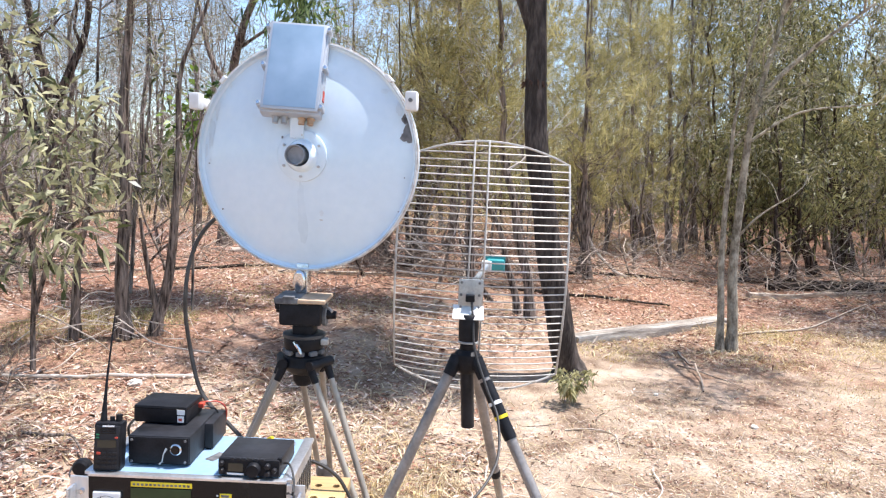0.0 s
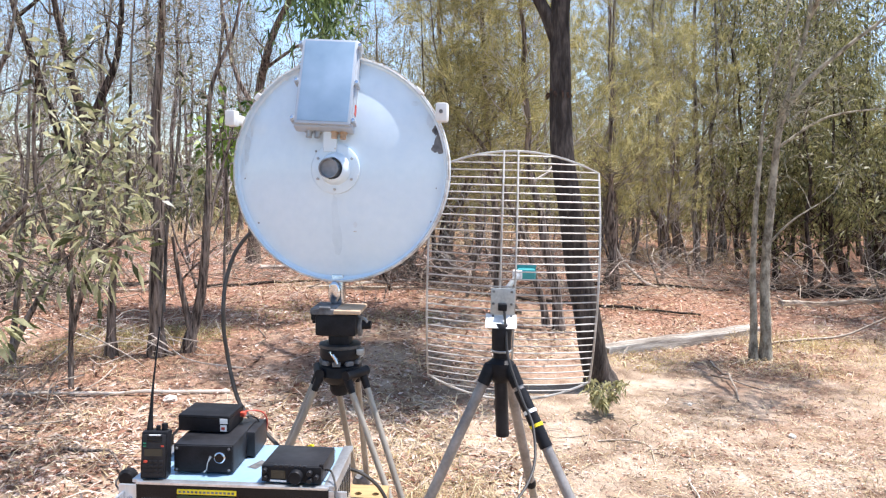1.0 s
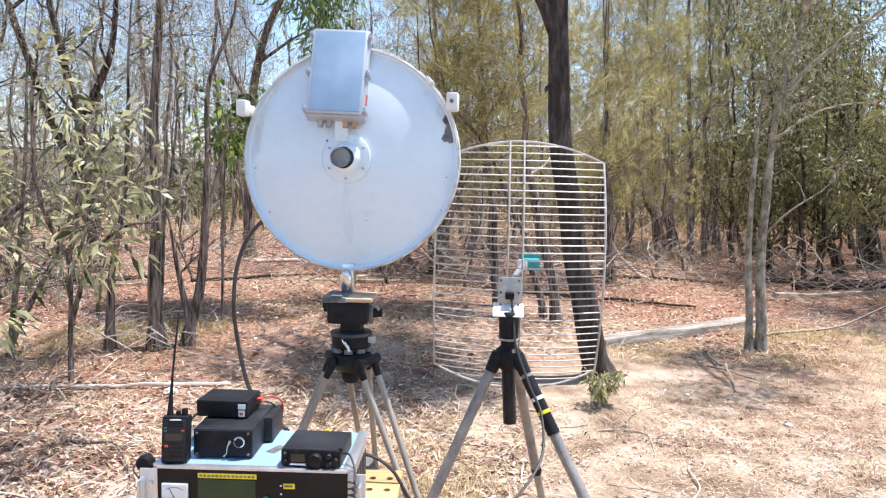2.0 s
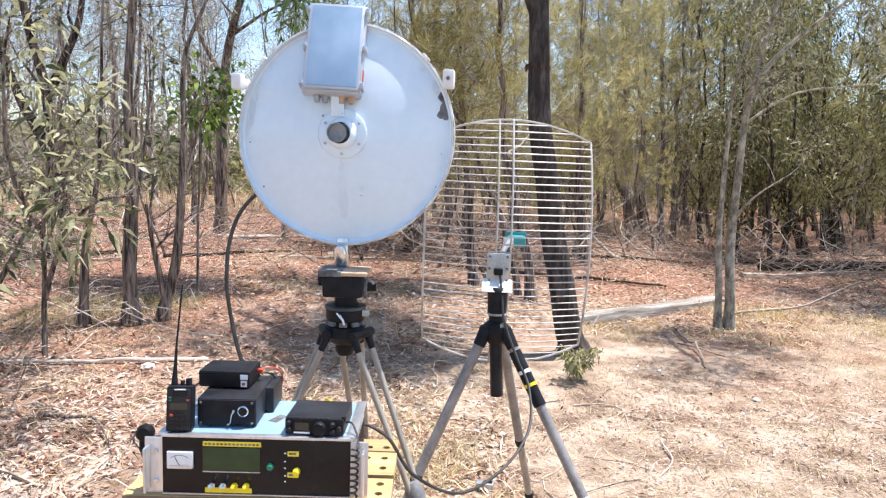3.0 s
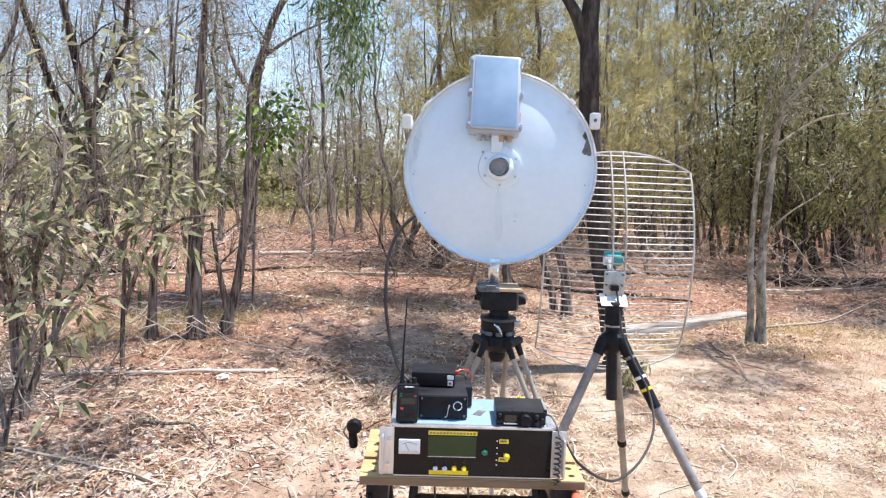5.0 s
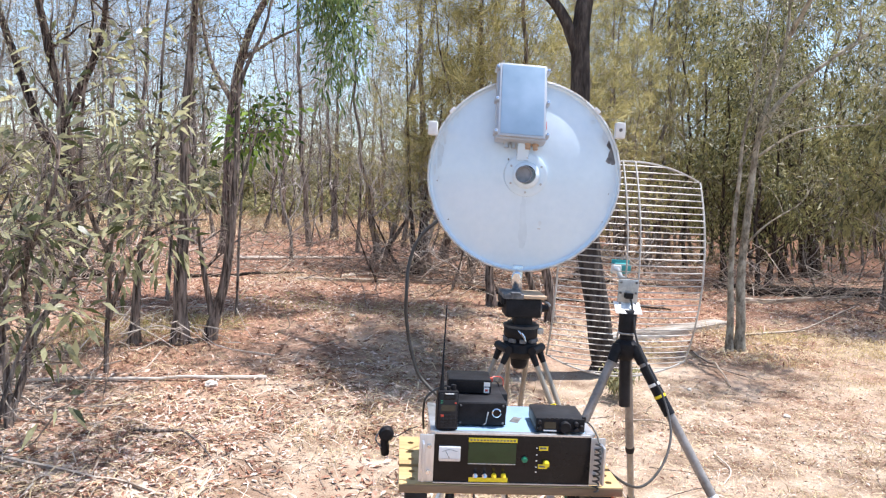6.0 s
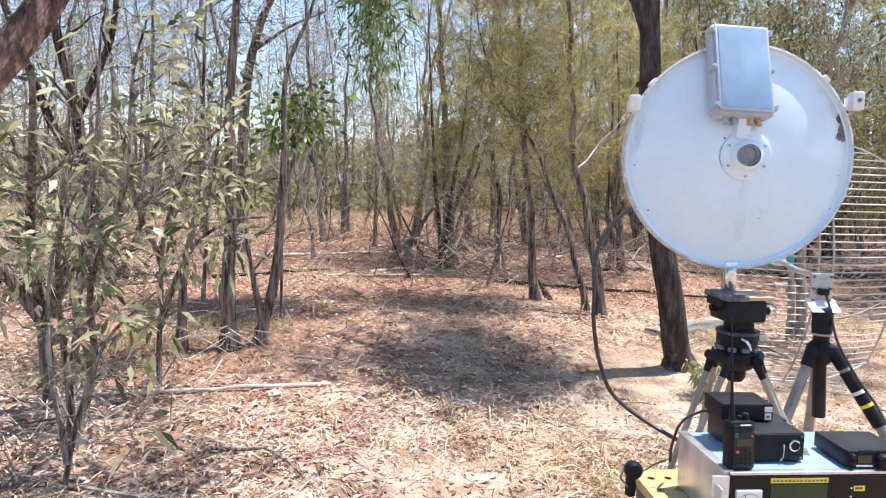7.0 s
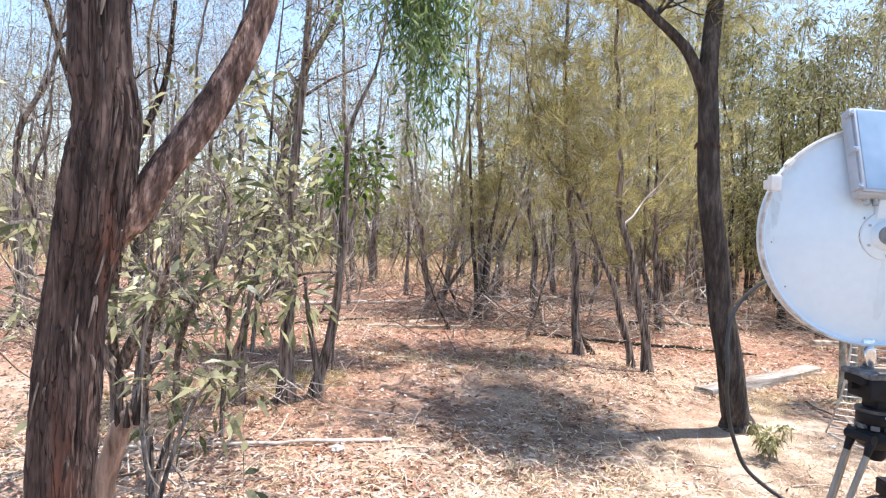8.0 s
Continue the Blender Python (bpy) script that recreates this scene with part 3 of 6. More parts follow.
HEAD = Vector((-0.284, 2.06, 0.0))
tripod = thing("video_tripod", "black video tripod with paired grey tube legs carrying a dish", "tripod", Matrix.Translation(HEAD))
part("camera_plate", Geo().box((-0.008, -0.075, 1.306), (0.072, 0.07, 1.318), 0.004), TAN, tripod, "tan quick-release plate")
part("slide_plate", Geo().box((-0.078, -0.066, 1.302), (-0.004, 0.075, 1.320), 0.005).box((-0.052, -0.070, 1.318), (-0.018, -0.045, 1.326), 0.003), CHIP, tripod, "dark grey sliding plate")
head = part("fluid_head", Geo().box((-0.066, -0.058, 1.236), (0.058, 0.058, 1.304), 0.012).box((-0.030, -0.040, 1.196), (0.034, 0.040, 1.242), 0.012).box((-0.082, -0.04, 1.280), (-0.058, 0.05, 1.306), 0.006), BLACK, tripod)
part("drag_dial", Geo().tube([(0.056, 0, 1.262), (0.066, 0, 1.262), (0.067, 0, 1.262)], [0.032, 0.032, 0.026], 24), CHIP, head, "worn grey drag dial")
part("tilt_knob", Geo().tube([(0.064, 0, 1.264), (0.094, 0, 1.264)], [0.015, 0.012], 16), BLACK, head)
part("tilt_knob", Geo().tube([(-0.062, 0.01, 1.272), (-0.086, 0.01, 1.272)], [0.012, 0.010], 16), BLACK, head)
part("pan_lever", Geo().tube([(0.060, -0.030, 1.296), (0.082, -0.045, 1.290), (0.090, -0.05, 1.282)], 0.004, 8), ZINC, head)
part("bowl", Geo().lathe([(0.034, 1.210), (0.056, 1.204), (0.060, 1.198), (0.060, 1.166), (0.054, 1.158), (0.046, 1.150), (0.030, 1.140)], 32), BLACK, tripod)
part("bowl_ring", Geo().lathe([(0.058, 1.208), (0.0635, 1.206), (0.0635, 1.197), (0.058, 1.195)], 32), mat("dull_grey_ring", (0.02, 0.02, 0.022), (0.09, 0.09, 0.09), 24, 0.5, 0.4, fine=80), tripod, "worn grey levelling ring")
for k in range(9):
    aa = 2 * math.pi * k / 9
    part("clamp_tooth", Geo().box((-0.012, -0.062, 1.146), (0.012, -0.046, 1.160), 0.003), CHIP, tripod, at=pose(0, 0, 0, 0, 0, math.degrees(aa)))
part("lock_lever", Geo().tube([(-0.016, -0.058, 1.190), (-0.008, -0.070, 1.184), (0.000, -0.072, 1.172), (0.006, -0.074, 1.158)], [0.005, 0.006, 0.005, 0.003], 8), CHROME, tripod, "bright metal locking lever")
part("side_clamp", Geo().box((0.054, -0.03, 1.176), (0.076, -0.005, 1.196), 0.004), ZINC, tripod)
part("spider", Geo().lathe([(0.044, 1.152), (0.060, 1.140), (0.064, 1.112), (0.050, 1.092), (0.036, 1.084), (0.004, 1.080)], 18), BLACK, tripod)
part("centre_cup", Geo().lathe([(0.032, 1.09), (0.030, 1.062), (0.022, 1.048), (0.004, 1.046)], 20), BLACK, tripod)
for fx, fy in ((0.50, -0.30), (-0.50, -0.13), (0.06, 0.58)):
    d = Vector((fx, fy, 0)).normalized()
    s = Vector((-d.y, d.x, 0))
    top, foot = d * 0.064 + Vector((0, 0, 1.105)), Vector((fx, fy, ground_z(HEAD.x + fx, HEAD.y + fy) + 0.01))
    knee = top.lerp(foot, 0.40)
    leg = part("leg", Geo().tube([top + s * 0.036, knee + s * 0.020], 0.0095, 10), LEGGREY, tripod, "weathered grey twin-tube leg")
    part("leg_tube", Geo().tube([top - s * 0.036, knee - s * 0.020], 0.0095, 10), LEGGREY, leg)
    part("shoulder", Geo().tube([top + s * 0.048 + Vector((0, 0, 0.018)), top - s * 0.048 + Vector((0, 0, 0.018))], 0.015, 12).tube([top + s * 0.034 + Vector((0, 0, 0.02)), top + s * 0.036, (top + s * 0.035).lerp(foot + s * 0.02, 0.03)], [0.011, 0.013, 0.010], 10).tube([top - s * 0.034 + Vector((0, 0, 0.02)), top - s * 0.036, (top - s * 0.035).lerp(foot - s * 0.02, 0.03)], [0.011, 0.013, 0.010], 10), BLACK, leg)
    part("knee_clamp", Geo().tube([knee + (top - foot).normalized() * 0.03, knee, knee - (top - foot).normalized() * 0.045], [0.022, 0.031, 0.025], 12), mat("worn_grey_clamp", (0.05, 0.05, 0.05), (0.20, 0.195, 0.19), 18, 0.5, fine=90), leg)
    part("lower_leg", Geo().tube([knee, foot], [0.0125, 0.011], 10), ALU, leg, "bare aluminium lower leg")
    part("foot", Geo().tube([foot + (knee - foot).normalized() * 0.05, foot], [0.014, 0.018], 10), BLACK, leg)

# ---- grid antenna on its tripod ----
G0 = Vector((0.222, 2.455, 1.352))
grid = thing("grid_antenna", "pale grey wire grid parabolic antenna standing on a tripod", "antenna", pose(G0.x, G0.y, G0.z, 0.5, 0.5, -2.0))
HW, HH, KU, KV = 0.313, 0.400, 0.85, 0.78


def grid_pt(u, v):
    return Vector((u + 0.036, KU * u * u + KV * v * v, v))


def grid_top(u):
    return HH + 0.075 * (1 - (u / HW) ** 2)


rows = 34
for k in range(rows):
    v = -HH - 0.071 + (2 * HH + 0.142) * (k + 0.5) / rows
    lim = HW
    if abs(v) > HH:
        lim = HW * math.sqrt(max(0.02, 1 - (abs(v) - HH) / 0.075))
    part("rod", Geo().tube([grid_pt(lim * (-1 + 2 * i / 14), v) for i in range(15)], 0.0026, 6), WIRE, grid)
for sgn in (-1, 1):
    part("upright_rod", Geo().tube([grid_pt(sgn * 0.0265 - 0.018, (-grid_top(0) + 2 * grid_top(0) * i / 20)) + Vector((0, -0.005, 0)) for i in range(21)], 0.0036, 6), WIRE, grid)
edge = [grid_pt(HW, -HH + 2 * HH * i / 16) for i in range(17)] + [grid_pt(HW * (1 - 2 * i / 16), grid_top(HW * (1 - 2 * i / 16))) for i in range(1, 17)]
edge += [grid_pt(-HW, HH - 2 * HH * i / 16) for i in range(1, 17)] + [grid_pt(-HW * (1 - 2 * i / 16), -grid_top(HW * (1 - 2 * i / 16))) for i in range(1, 17)]
part("rim", Geo().tube(edge, 0.0042, 6, cap=False), WIRE, grid)
plate = part("mount_plate", Geo().box((-0.040, -0.016, -0.127), (0.044, -0.008, -0.017), 0.003), ZINC, grid, "grey zinc mounting plate")
for px, pz in ((-0.030, -0.028), (0.034, -0.028), (-0.030, -0.116), (0.034, -0.116), (-0.030, -0.072), (0.034, -0.072)):
    part("bolt", Geo().lathe([(0.005, 0.014), (0.005, 0.024), (0.001, 0.025)], 6, "y").moved(Matrix.Translation((px, 0, pz))), CHIP, plate)
part("connector", Geo().box((-0.014, -0.042, -0.094), (0.018, -0.014, -0.070), 0.004), BLACK, grid)
part("angle_shelf", Geo().box((-0.056, -0.068, -0.002), (0.052, 0.002, 0.002), 0.001), WHITE_DULL, grid, "white metal angle shelf", pose(0, -0.012, -0.112, 34, 0, 0))
arm = part("feed_arm", Geo().tube([(0.012, -0.01, -0.03), (0.03, 0.2, -0.035), (0.07, 0.42, -0.018)], 0.011, 12), ALU, grid)
feed = part("feed_box", Geo().box((0.066, 0.42, -0.040), (0.140, 0.48, 0.004), 0.01), TEAL, grid, "teal plastic feed")
part("feed_cap", Geo().box((0.045, 0.39, -0.040), (0.085, 0.44, 0.0), 0.006), WHITE_DULL, feed)
part("feed_fin", Geo().box((0.058, 0.478, -0.050), (0.145, 0.484, 0.018), 0.002), TEAL, feed)

T0 = Vector((0.222, 2.42, 0.0))
stand = thing("photo_tripod", "dark grey photographic tripod with a centre column", "tripod", Matrix.Translation(T0))
part("column", Geo().lathe([(0.026, 1.215), (0.035, 1.205), (0.036, 1.195), (0.034, 1.115), (0.028, 1.108), (0.028, 1.09), (0.034, 1.085)], 24), BLACK, stand)
part("collar", Geo().lathe([(0.033, 1.122), (0.0365, 1.119), (0.0365, 1.115), (0.033, 1.112)], 24), ZINC, stand)
part("apex", Geo().lathe([(0.030, 1.09), (0.046, 1.075), (0.050, 1.045), (0.040, 1.020), (0.026, 1.005)], 18), BLACK, stand)
part("column_tube", Geo().tube([(0, 0, 1.02), (0.012, 0.0, 0.81)], 0.0235, 16), BLACKMET, stand, "black hanging centre column")
for fx, fy in ((0.575, -0.47), (-0.51, -0.19), (0.265, 0.50)):
    foot = Vector((fx, fy, ground_z(T0.x + fx, T0.y + fy)))
    d = Vector((fx, fy, 0)).normalized()
    top = d * 0.042 + Vector((0, 0, 1.055))
    a, b = top.lerp(foot, 0.50), top.lerp(foot, 0.78)
    leg = part("leg", Geo().tube([top, a], 0.0185, 14), LEGDARK, stand)
    part("hip", Geo().tube([top + Vector((0, 0, 0.02)), top, top.lerp(foot, 0.05)], [0.018, 0.025, 0.022], 12), BLACK, leg)
    part("leg_clamp", Geo().tube([a.lerp(top, 0.025), a, a.lerp(foot, 0.03)], [0.019, 0.0215, 0.019], 14), WHITE_DULL if fx > 0.5 else BLACK, leg)
    part("middle_leg", Geo().tube([a, b], 0.0155, 14), LEGDARK if fy < 0.2 else LEGGREY, leg)
    part("leg_clamp", Geo().tube([b.lerp(top, 0.02), b, b.lerp(foot, 0.05)], [0.018, 0.020, 0.017], 14), BLACK, leg)
    part("lower_leg", Geo().tube([b, foot + Vector((0, 0, 0.01))], 0.0125, 12), LEGDARK if fy < 0.2 else LEGGREY, leg)
    part("foot", Geo().tube([foot.lerp(b, 0.06), foot], [0.016, 0.019], 12), BLACK, leg)
    if fx > 0.5:
        for s, m, nm in ((0.118, PAPER, "white_tape"), (0.158, YELLOW, "yellow_tape")):
            q = top.lerp(foot, s)
            part(nm, Geo().tube([q, q.lerp(foot, 0.011)], 0.0240, 14), m, leg, nm.replace("_", " "))
        part("foam_grip", Geo().tube([top.lerp(foot, 0.06), top.lerp(foot, 0.225)], [0.0225, 0.0225], 14), BLACK, leg)

# ---- cables ----
def cable(label, pts, r, n=10):
    g = Geo().tube(spline(pts, n), r, 8)
    return tagged(new("cable", g.mesh("cable", RUBBER)), label, "cable")


cable("thick black coaxial cable hanging from the dish", [(-0.34, 2.22, 1.62), (-0.52, 2.25, 1.585), (-0.61, 2.25, 1.53), (-0.665, 2.24, 1.46), (-0.69, 2.22, 1.37), (-0.693, 2.2, 1.285), (-0.692, 2.2, 1.21), (-0.679, 2.2, 1.12), (-0.661, 2.19, 1.047), (-0.635, 2.175, 0.981), (-0.59, 2.15, 0.935), (-0.537, 2.125, 0.90), (-0.472, 2.075, 0.867), (-0.40, 1.98, 0.848), (-0.34, 1.86, 0.855), (-0.305, 1.76, 0.875), (-0.29, 1.69, 0.885)], 0.0068)
cable("black coaxial cable looping from the grid antenna", [(0.228, 2.42, 1.262), (0.235, 2.395, 1.20), (0.245, 2.36, 1.10), (0.29, 2.30, 0.98), (0.325, 2.24, 0.90), (0.315, 2.12, 0.80), (0.22, 1.95, 0.74), (0.08, 1.78, 0.735), (-0.05, 1.70, 0.82), (-0.12, 1.70, 0.92), (-0.19, 1.71, 0.955), (-0.26, 1.72, 0.94)], 0.0046)


# ---- folding workbench ----
def holed_plank(x0, x1, y0, y1, z0, z1, holes, r):
    """A plank with round holes through it."""
    xs = sorted({x0, x1, *[h[0] - r * 1.25 for h in holes], *[h[0] + r * 1.25 for h in holes]})
    ys = sorted({y0, y1, *[h[1] - r * 1.25 for h in holes], *[h[1] + r * 1.25 for h in holes]})
    geo = Geo()

    def idx(p):
        geo.v.append(Vector(p))
        return len(geo.v) - 1
    for i in range(len(xs) - 1):
        for j in range(len(ys) - 1):
            a, b, c, d = xs[i], xs[i + 1], ys[j], ys[j + 1]
            hole = [h for h in holes if a < h[0] < b and c < h[1] < d]
            for z in (z1, z0):
                if not hole:
                    geo.f.append(tuple(idx(p) for p in ((a, c, z), (b, c, z), (b, d, z), (a, d, z))))
                    continue
                h, n = hole[0], 16
                inner = [(h[0] + r * math.cos(2 * math.pi * (k + 0.5) / n), h[1] + r * math.sin(2 * math.pi * (k + 0.5) / n)) for k in range(n)]
                outer = []
                for px, py in inner:
                    ux, uy = px - h[0], py - h[1]
                    s = 1.25 * r / max(abs(ux), abs(uy))
                    outer.append((h[0] + ux * s, h[1] + uy * s))
                corners = [(b, d), (a, d), (a, c), (b, c)]
                for k in range(n):
                    q = (k + 1) % n
                    geo.f.append(tuple(idx((*p, z)) for p in (inner[k], outer[k], outer[q], inner[q])))
                    if k % 4 == 1:
                        geo.f.append(tuple(idx((*p, z)) for p in (outer[k], corners[k // 4], outer[q])))
                    if z == z1:
                        geo.f.append(tuple(idx(p) for p in ((*inner[k], z1), (*inner[q], z1), (*inner[q], z0), (*inner[k], z0))))
    for p, q in (((x0, y0), (x1, y0)), ((x1, y0), (x1, y1)), ((x1, y1), (x0, y1)), ((x0, y1), (x0, y0))):
        geo.f.append(tuple(idx(s) for s in ((*p, z0), (*q, z0), (*q, z1), (*p, z1))))
    me = bpy.data.meshes.new("plank")
    me.from_pydata([tuple(p) for p in geo.v], [], geo.f)
    bm = bmesh.new()
    bm.from_mesh(me)
    bmesh.ops.remove_doubles(bm, verts=bm.verts, dist=0.0004)
    bmesh.ops.recalc_face_normals(bm, faces=bm.faces)
    bm.to_mesh(me)
    bm.free()
    me.materials.append(PLY)
    return me


BX0, BX1, BY0, BZ = -0.702, -0.097, 1.420, 0.885
bench = thing("folding_workbench", "folding workbench with wooden jaws and black steel legs", "workbench", pose(0, 0, 0))
hole_x = [BX0 + 0.035 + 0.045 * k for k in (0, 1, 11, 12)]
for y0, y1 in ((BY0, BY0 + 0.115), (BY0 + 0.135, BY0 + 0.36)):
    hs = [(x, y) for x in hole_x for y in ((y0 + 0.035, y0 + 0.085) if y1 - y0 < 0.15 else (y0 + 0.04, y0 + 0.1, y0 + 0.17))]
    part("jaw", holed_plank(BX0, BX1, y0, y1, BZ - 0.024, BZ, hs, 0.0095), PLY, bench, "varnished wooden jaw")
# thin strip, a darker brown than the jaw it covers
part("front_edge", Geo().box((BX0 + 0.001, BY0 - 0.0025, BZ - 0.0225), (BX1 - 0.001, BY0 + 0.001, BZ - 0.002), 0.0008), mat("brown_board_edge", (0.10, 0.065, 0.04), (0.25, 0.165, 0.095), 7, 0.75, fine=50, stretch=(0.3, 3, 3), bump=0.1), bench, "brown front edge of the jaw")
for sx in (-0.655, -0.150):
    rail = part("side_rail", Geo().box((sx - 0.03, BY0 + 0.01, BZ - 0.085), (sx + 0.03, BY0 + 0.36, BZ - 0.026), 0.006), BLACKMET, bench)
    d = -1 if sx < -0.4 else 1
    part("crank_arm", Geo().tube([(sx + d * 0.02, BY0 + 0.03, BZ - 0.055), (sx + d * 0.02, BY0 - 0.012, BZ - 0.060), (sx + d * 0.02, BY0 - 0.016, BZ - 0.075)], 0.007, 10), BLACKMET, rail)
    hz, hx = (BZ - 0.040, sx + 0.030) if d > 0 else (BZ - 0.110, sx - 0.002)
    part("crank_knob", Geo().tube([(hx, BY0 + 0.02, hz), (hx, BY0 - 0.006, hz), (hx, BY0 - 0.010, hz), (hx - 0.004, BY0 - 0.045, hz - 0.006), (hx - 0.004, BY0 - 0.046, hz - 0.006), (hx - 0.004, BY0 - 0.036, hz - 0.005)], [0.009, 0.011, 0.0135, 0.0165, 0.0135, 0.012], 16), KNOB, rail, "red plastic crank knob")
    ux = -0.560 if d < 0 else -0.208
    part("upright", Geo().tube([(ux - d * 0.02, BY0 + 0.16, BZ - 0.035), (ux - d * 0.004, BY0 + 0.10, BZ - 0.06), (ux, BY0 + 0.086, BZ - 0.11), (ux - d * 0.004, BY0 + 0.08, 0.5), (ux - d * 0.004, BY0 + 0.05, ground_z(ux, BY0) - 0.005)], [0.012, 0.013, 0.013, 0.013, 0.013], 10), BLACKMET, bench)
    leg = part("front_leg", Geo().tube([(sx + 0.01 * -d, BY0 + 0.20, BZ - 0.06), (sx + 0.035 * -d, BY0 + 0.10, 0.62), (sx + 0.05 * -d, BY0 - 0.02, 0.25), (sx + 0.05 * -d, BY0 - 0.06, ground_z(sx, BY0) - 0.005)], [0.021, 0.019, 0.018, 0.019], 12), BLACKMET, bench)
    part("back_leg", Geo().tube([(sx - d * 0.01, BY0 + 0.16, BZ - 0.06), (sx - d * 0.03, BY0 + 0.26, 0.55), (sx - d * 0.03, BY0 + 0.40, ground_z(sx, BY0 + 0.4) - 0.005)], [0.02, 0.018, 0.018], 12), BLACKMET, bench)
    part("hinge_plate", Geo().box((sx - 0.006, BY0 + 0.11, BZ - 0.17), (sx + 0.006, BY0 + 0.26, BZ - 0.07), 0.004), BLACKMET, bench)
part("cross_bar", Geo().box((-0.555, BY0 + 0.072, BZ - 0.134), (-0.215, BY0 + 0.100, BZ - 0.088), 0.004), BLACKMET, bench)
part("step_bar", Geo().box((-0.61, BY0 + 0.0, 0.235), (-0.19, BY0 + 0.05, 0.285), 0.006), BLACKMET, bench)

# ---- amplifier case on the bench ----
CX0, CX1, CY0, CY1, CZ0, CZ1 = -0.612, -0.190, 1.430, 1.680, BZ + 0.002, 1.022
case = thing("amplifier_case", "silver instrument case with a glossy black front panel", "instrument", pose(0, 0, 0))
part("housing", Geo().box((CX0 - 0.006, CY0 + 0.006, CZ0), (CX1 + 0.006, CY1, CZ1), 0.003), ALU, case)
top = part("top_cover", Geo().box((CX0 + 0.004, CY0 + 0.012, CZ1 + 0.0005), (CX1 - 0.004, CY1 - 0.006, CZ1 + 0.003), 0.001), mat("blue_grey_sheet", (0.26, 0.42, 0.58), (0.38, 0.54, 0.68), 9, 0.32, 0.3, bump=0.03), case, "pale blue painted top sheet")
panel = part("front_panel", Geo().box((CX0, CY0 - 0.003, CZ0 + 0.003), (CX1, CY0 + 0.006, CZ1 - 0.002), 0.001), PANEL, case, "glossy black front panel")
for sx, d in ((CX0, -1), (CX1, 1)):
    ear = part("rack_ear", Geo().box((min(sx, sx + d * 0.040), CY0 - 0.002, CZ0 + 0.001), (max(sx, sx + d * 0.040), CY0 + 0.004, CZ1 - 0.004), 0.002).box((sx + d * 0.030 - 0.003, CY0 - 0.032, CZ0 + 0.012), (sx + d * 0.030 + 0.003, CY0, CZ1 - 0.02), 0.002), ALU, case, "bare aluminium rack ear")
    for z in (CZ0 + 0.03, CZ1 - 0.035):
        part("ear_bolt", Geo().lathe([(0.006, 0.0), (0.006, 0.008), (0.001, 0.009)], 10, "y").moved(Matrix.Translation((sx + d * 0.014, CY0 - 0.002, z))), CHROME, ear)
for k in range(8):
    part("side_slot", Geo().box((CX1 + 0.0055, CY0 + 0.05 + 0.025 * k, CZ0 + 0.03), (CX1 + 0.0075, CY0 + 0.062 + 0.025 * k, CZ1 - 0.035)), BLACKMET, case)
for sx in (CX0 + 0.0, CX1 + 0.0):
    part("corner_strip", Geo().box((sx - 0.012, CY0 + 0.004, CZ1 - 0.002), (sx + 0.012, CY1, CZ1 + 0.006), 0.002), ALU, case)
part("top_trim", Geo().box((CX0, CY0 - 0.004, CZ1 - 0.002), (CX1, CY0 + 0.014, CZ1 + 0.004), 0.001), ALU, case)
part("foot_strip", Geo().box((CX0, CY0 - 0.006, CZ0), (CX1, CY0 - 0.002, CZ0 + 0.003)), ALU, case)


def on_panel(x, z):
    """A place on the front panel from the shares of its width and height."""
    return CX0 + (CX1 - CX0) * x, CZ0 + (CZ1 - CZ0) * z


def plate_on(name, x0, x1, z0, z1, material, label="", depth=0.003):
    a, b = on_panel(x0, z0), on_panel(x1, z1)
    return part(name, Geo().box((a[0], CY0 - 0.003 - depth, a[1]), (b[0], CY0 - 0.0028, b[1]), 0.0006), material, case, label)


meter = plate_on("meter", 0.03, 0.165, 0.47, 0.75, PAPER, "white panel meter", 0.008)
mx, mz = on_panel(0.0975, 0.52)
part("needle", Geo().tube([(mx, CY0 - 0.0116, mz), (mx - 0.012, CY0 - 0.0116, mz + 0.022)], 0.0006, 4), BLACK, meter)
part("meter_scale", Geo().tube([(mx - 0.02 + 0.004 * k, CY0 - 0.0114, mz + 0.018 + 0.006 * math.sin(math.pi * k / 10)) for k in range(11)], 0.0007, 4), CHIP, meter)
part("meter_base", Geo().box((mx - 0.028, CY0 - 0.0125, mz - 0.007), (mx + 0.028, CY0 - 0.011, mz)), ALU, meter)
strip = plate_on("yellow_strip", 0.215, 0.525, 0.845, 0.93, YELLOW, "yellow lettered strip", 0.001)
display = plate_on("display", 0.215, 0.52, 0.42, 0.83, GREENLCD, "dark green display window", 0.002)
plate_on("display_line", 0.215, 0.52, 0.40, 0.415, ALU)
for x0 in np.linspace(0.225, 0.50, 14):
    a = on_panel(float(x0), 0.868)
    part("lettering", Geo().box((a[0], CY0 - 0.0046, a[1]), (a[0] + 0.0055, CY0 - 0.0038, a[1] + 0.0045)), CHIP, strip)
lower = plate_on("yellow_strip", 0.225, 0.475, 0.035, 0.125, YELLOW, "yellow lettered strip", 0.001)
for k, x in enumerate((0.265, 0.325, 0.385, 0.447)):
    a = on_panel(x, 0.17)
    part("switch", Geo().tube([(a[0], CY0 - 0.002, a[1]), (a[0], CY0 - 0.008, a[1]), (a[0], CY0 - 0.009, a[1]), (a[0], CY0 - 0.024, a[1] + 0.006)], [0.007, 0.007, 0.003, 0.0042], 10), CHROME if k < 2 else YELLOW, case)
a = on_panel(0.575, 0.52)
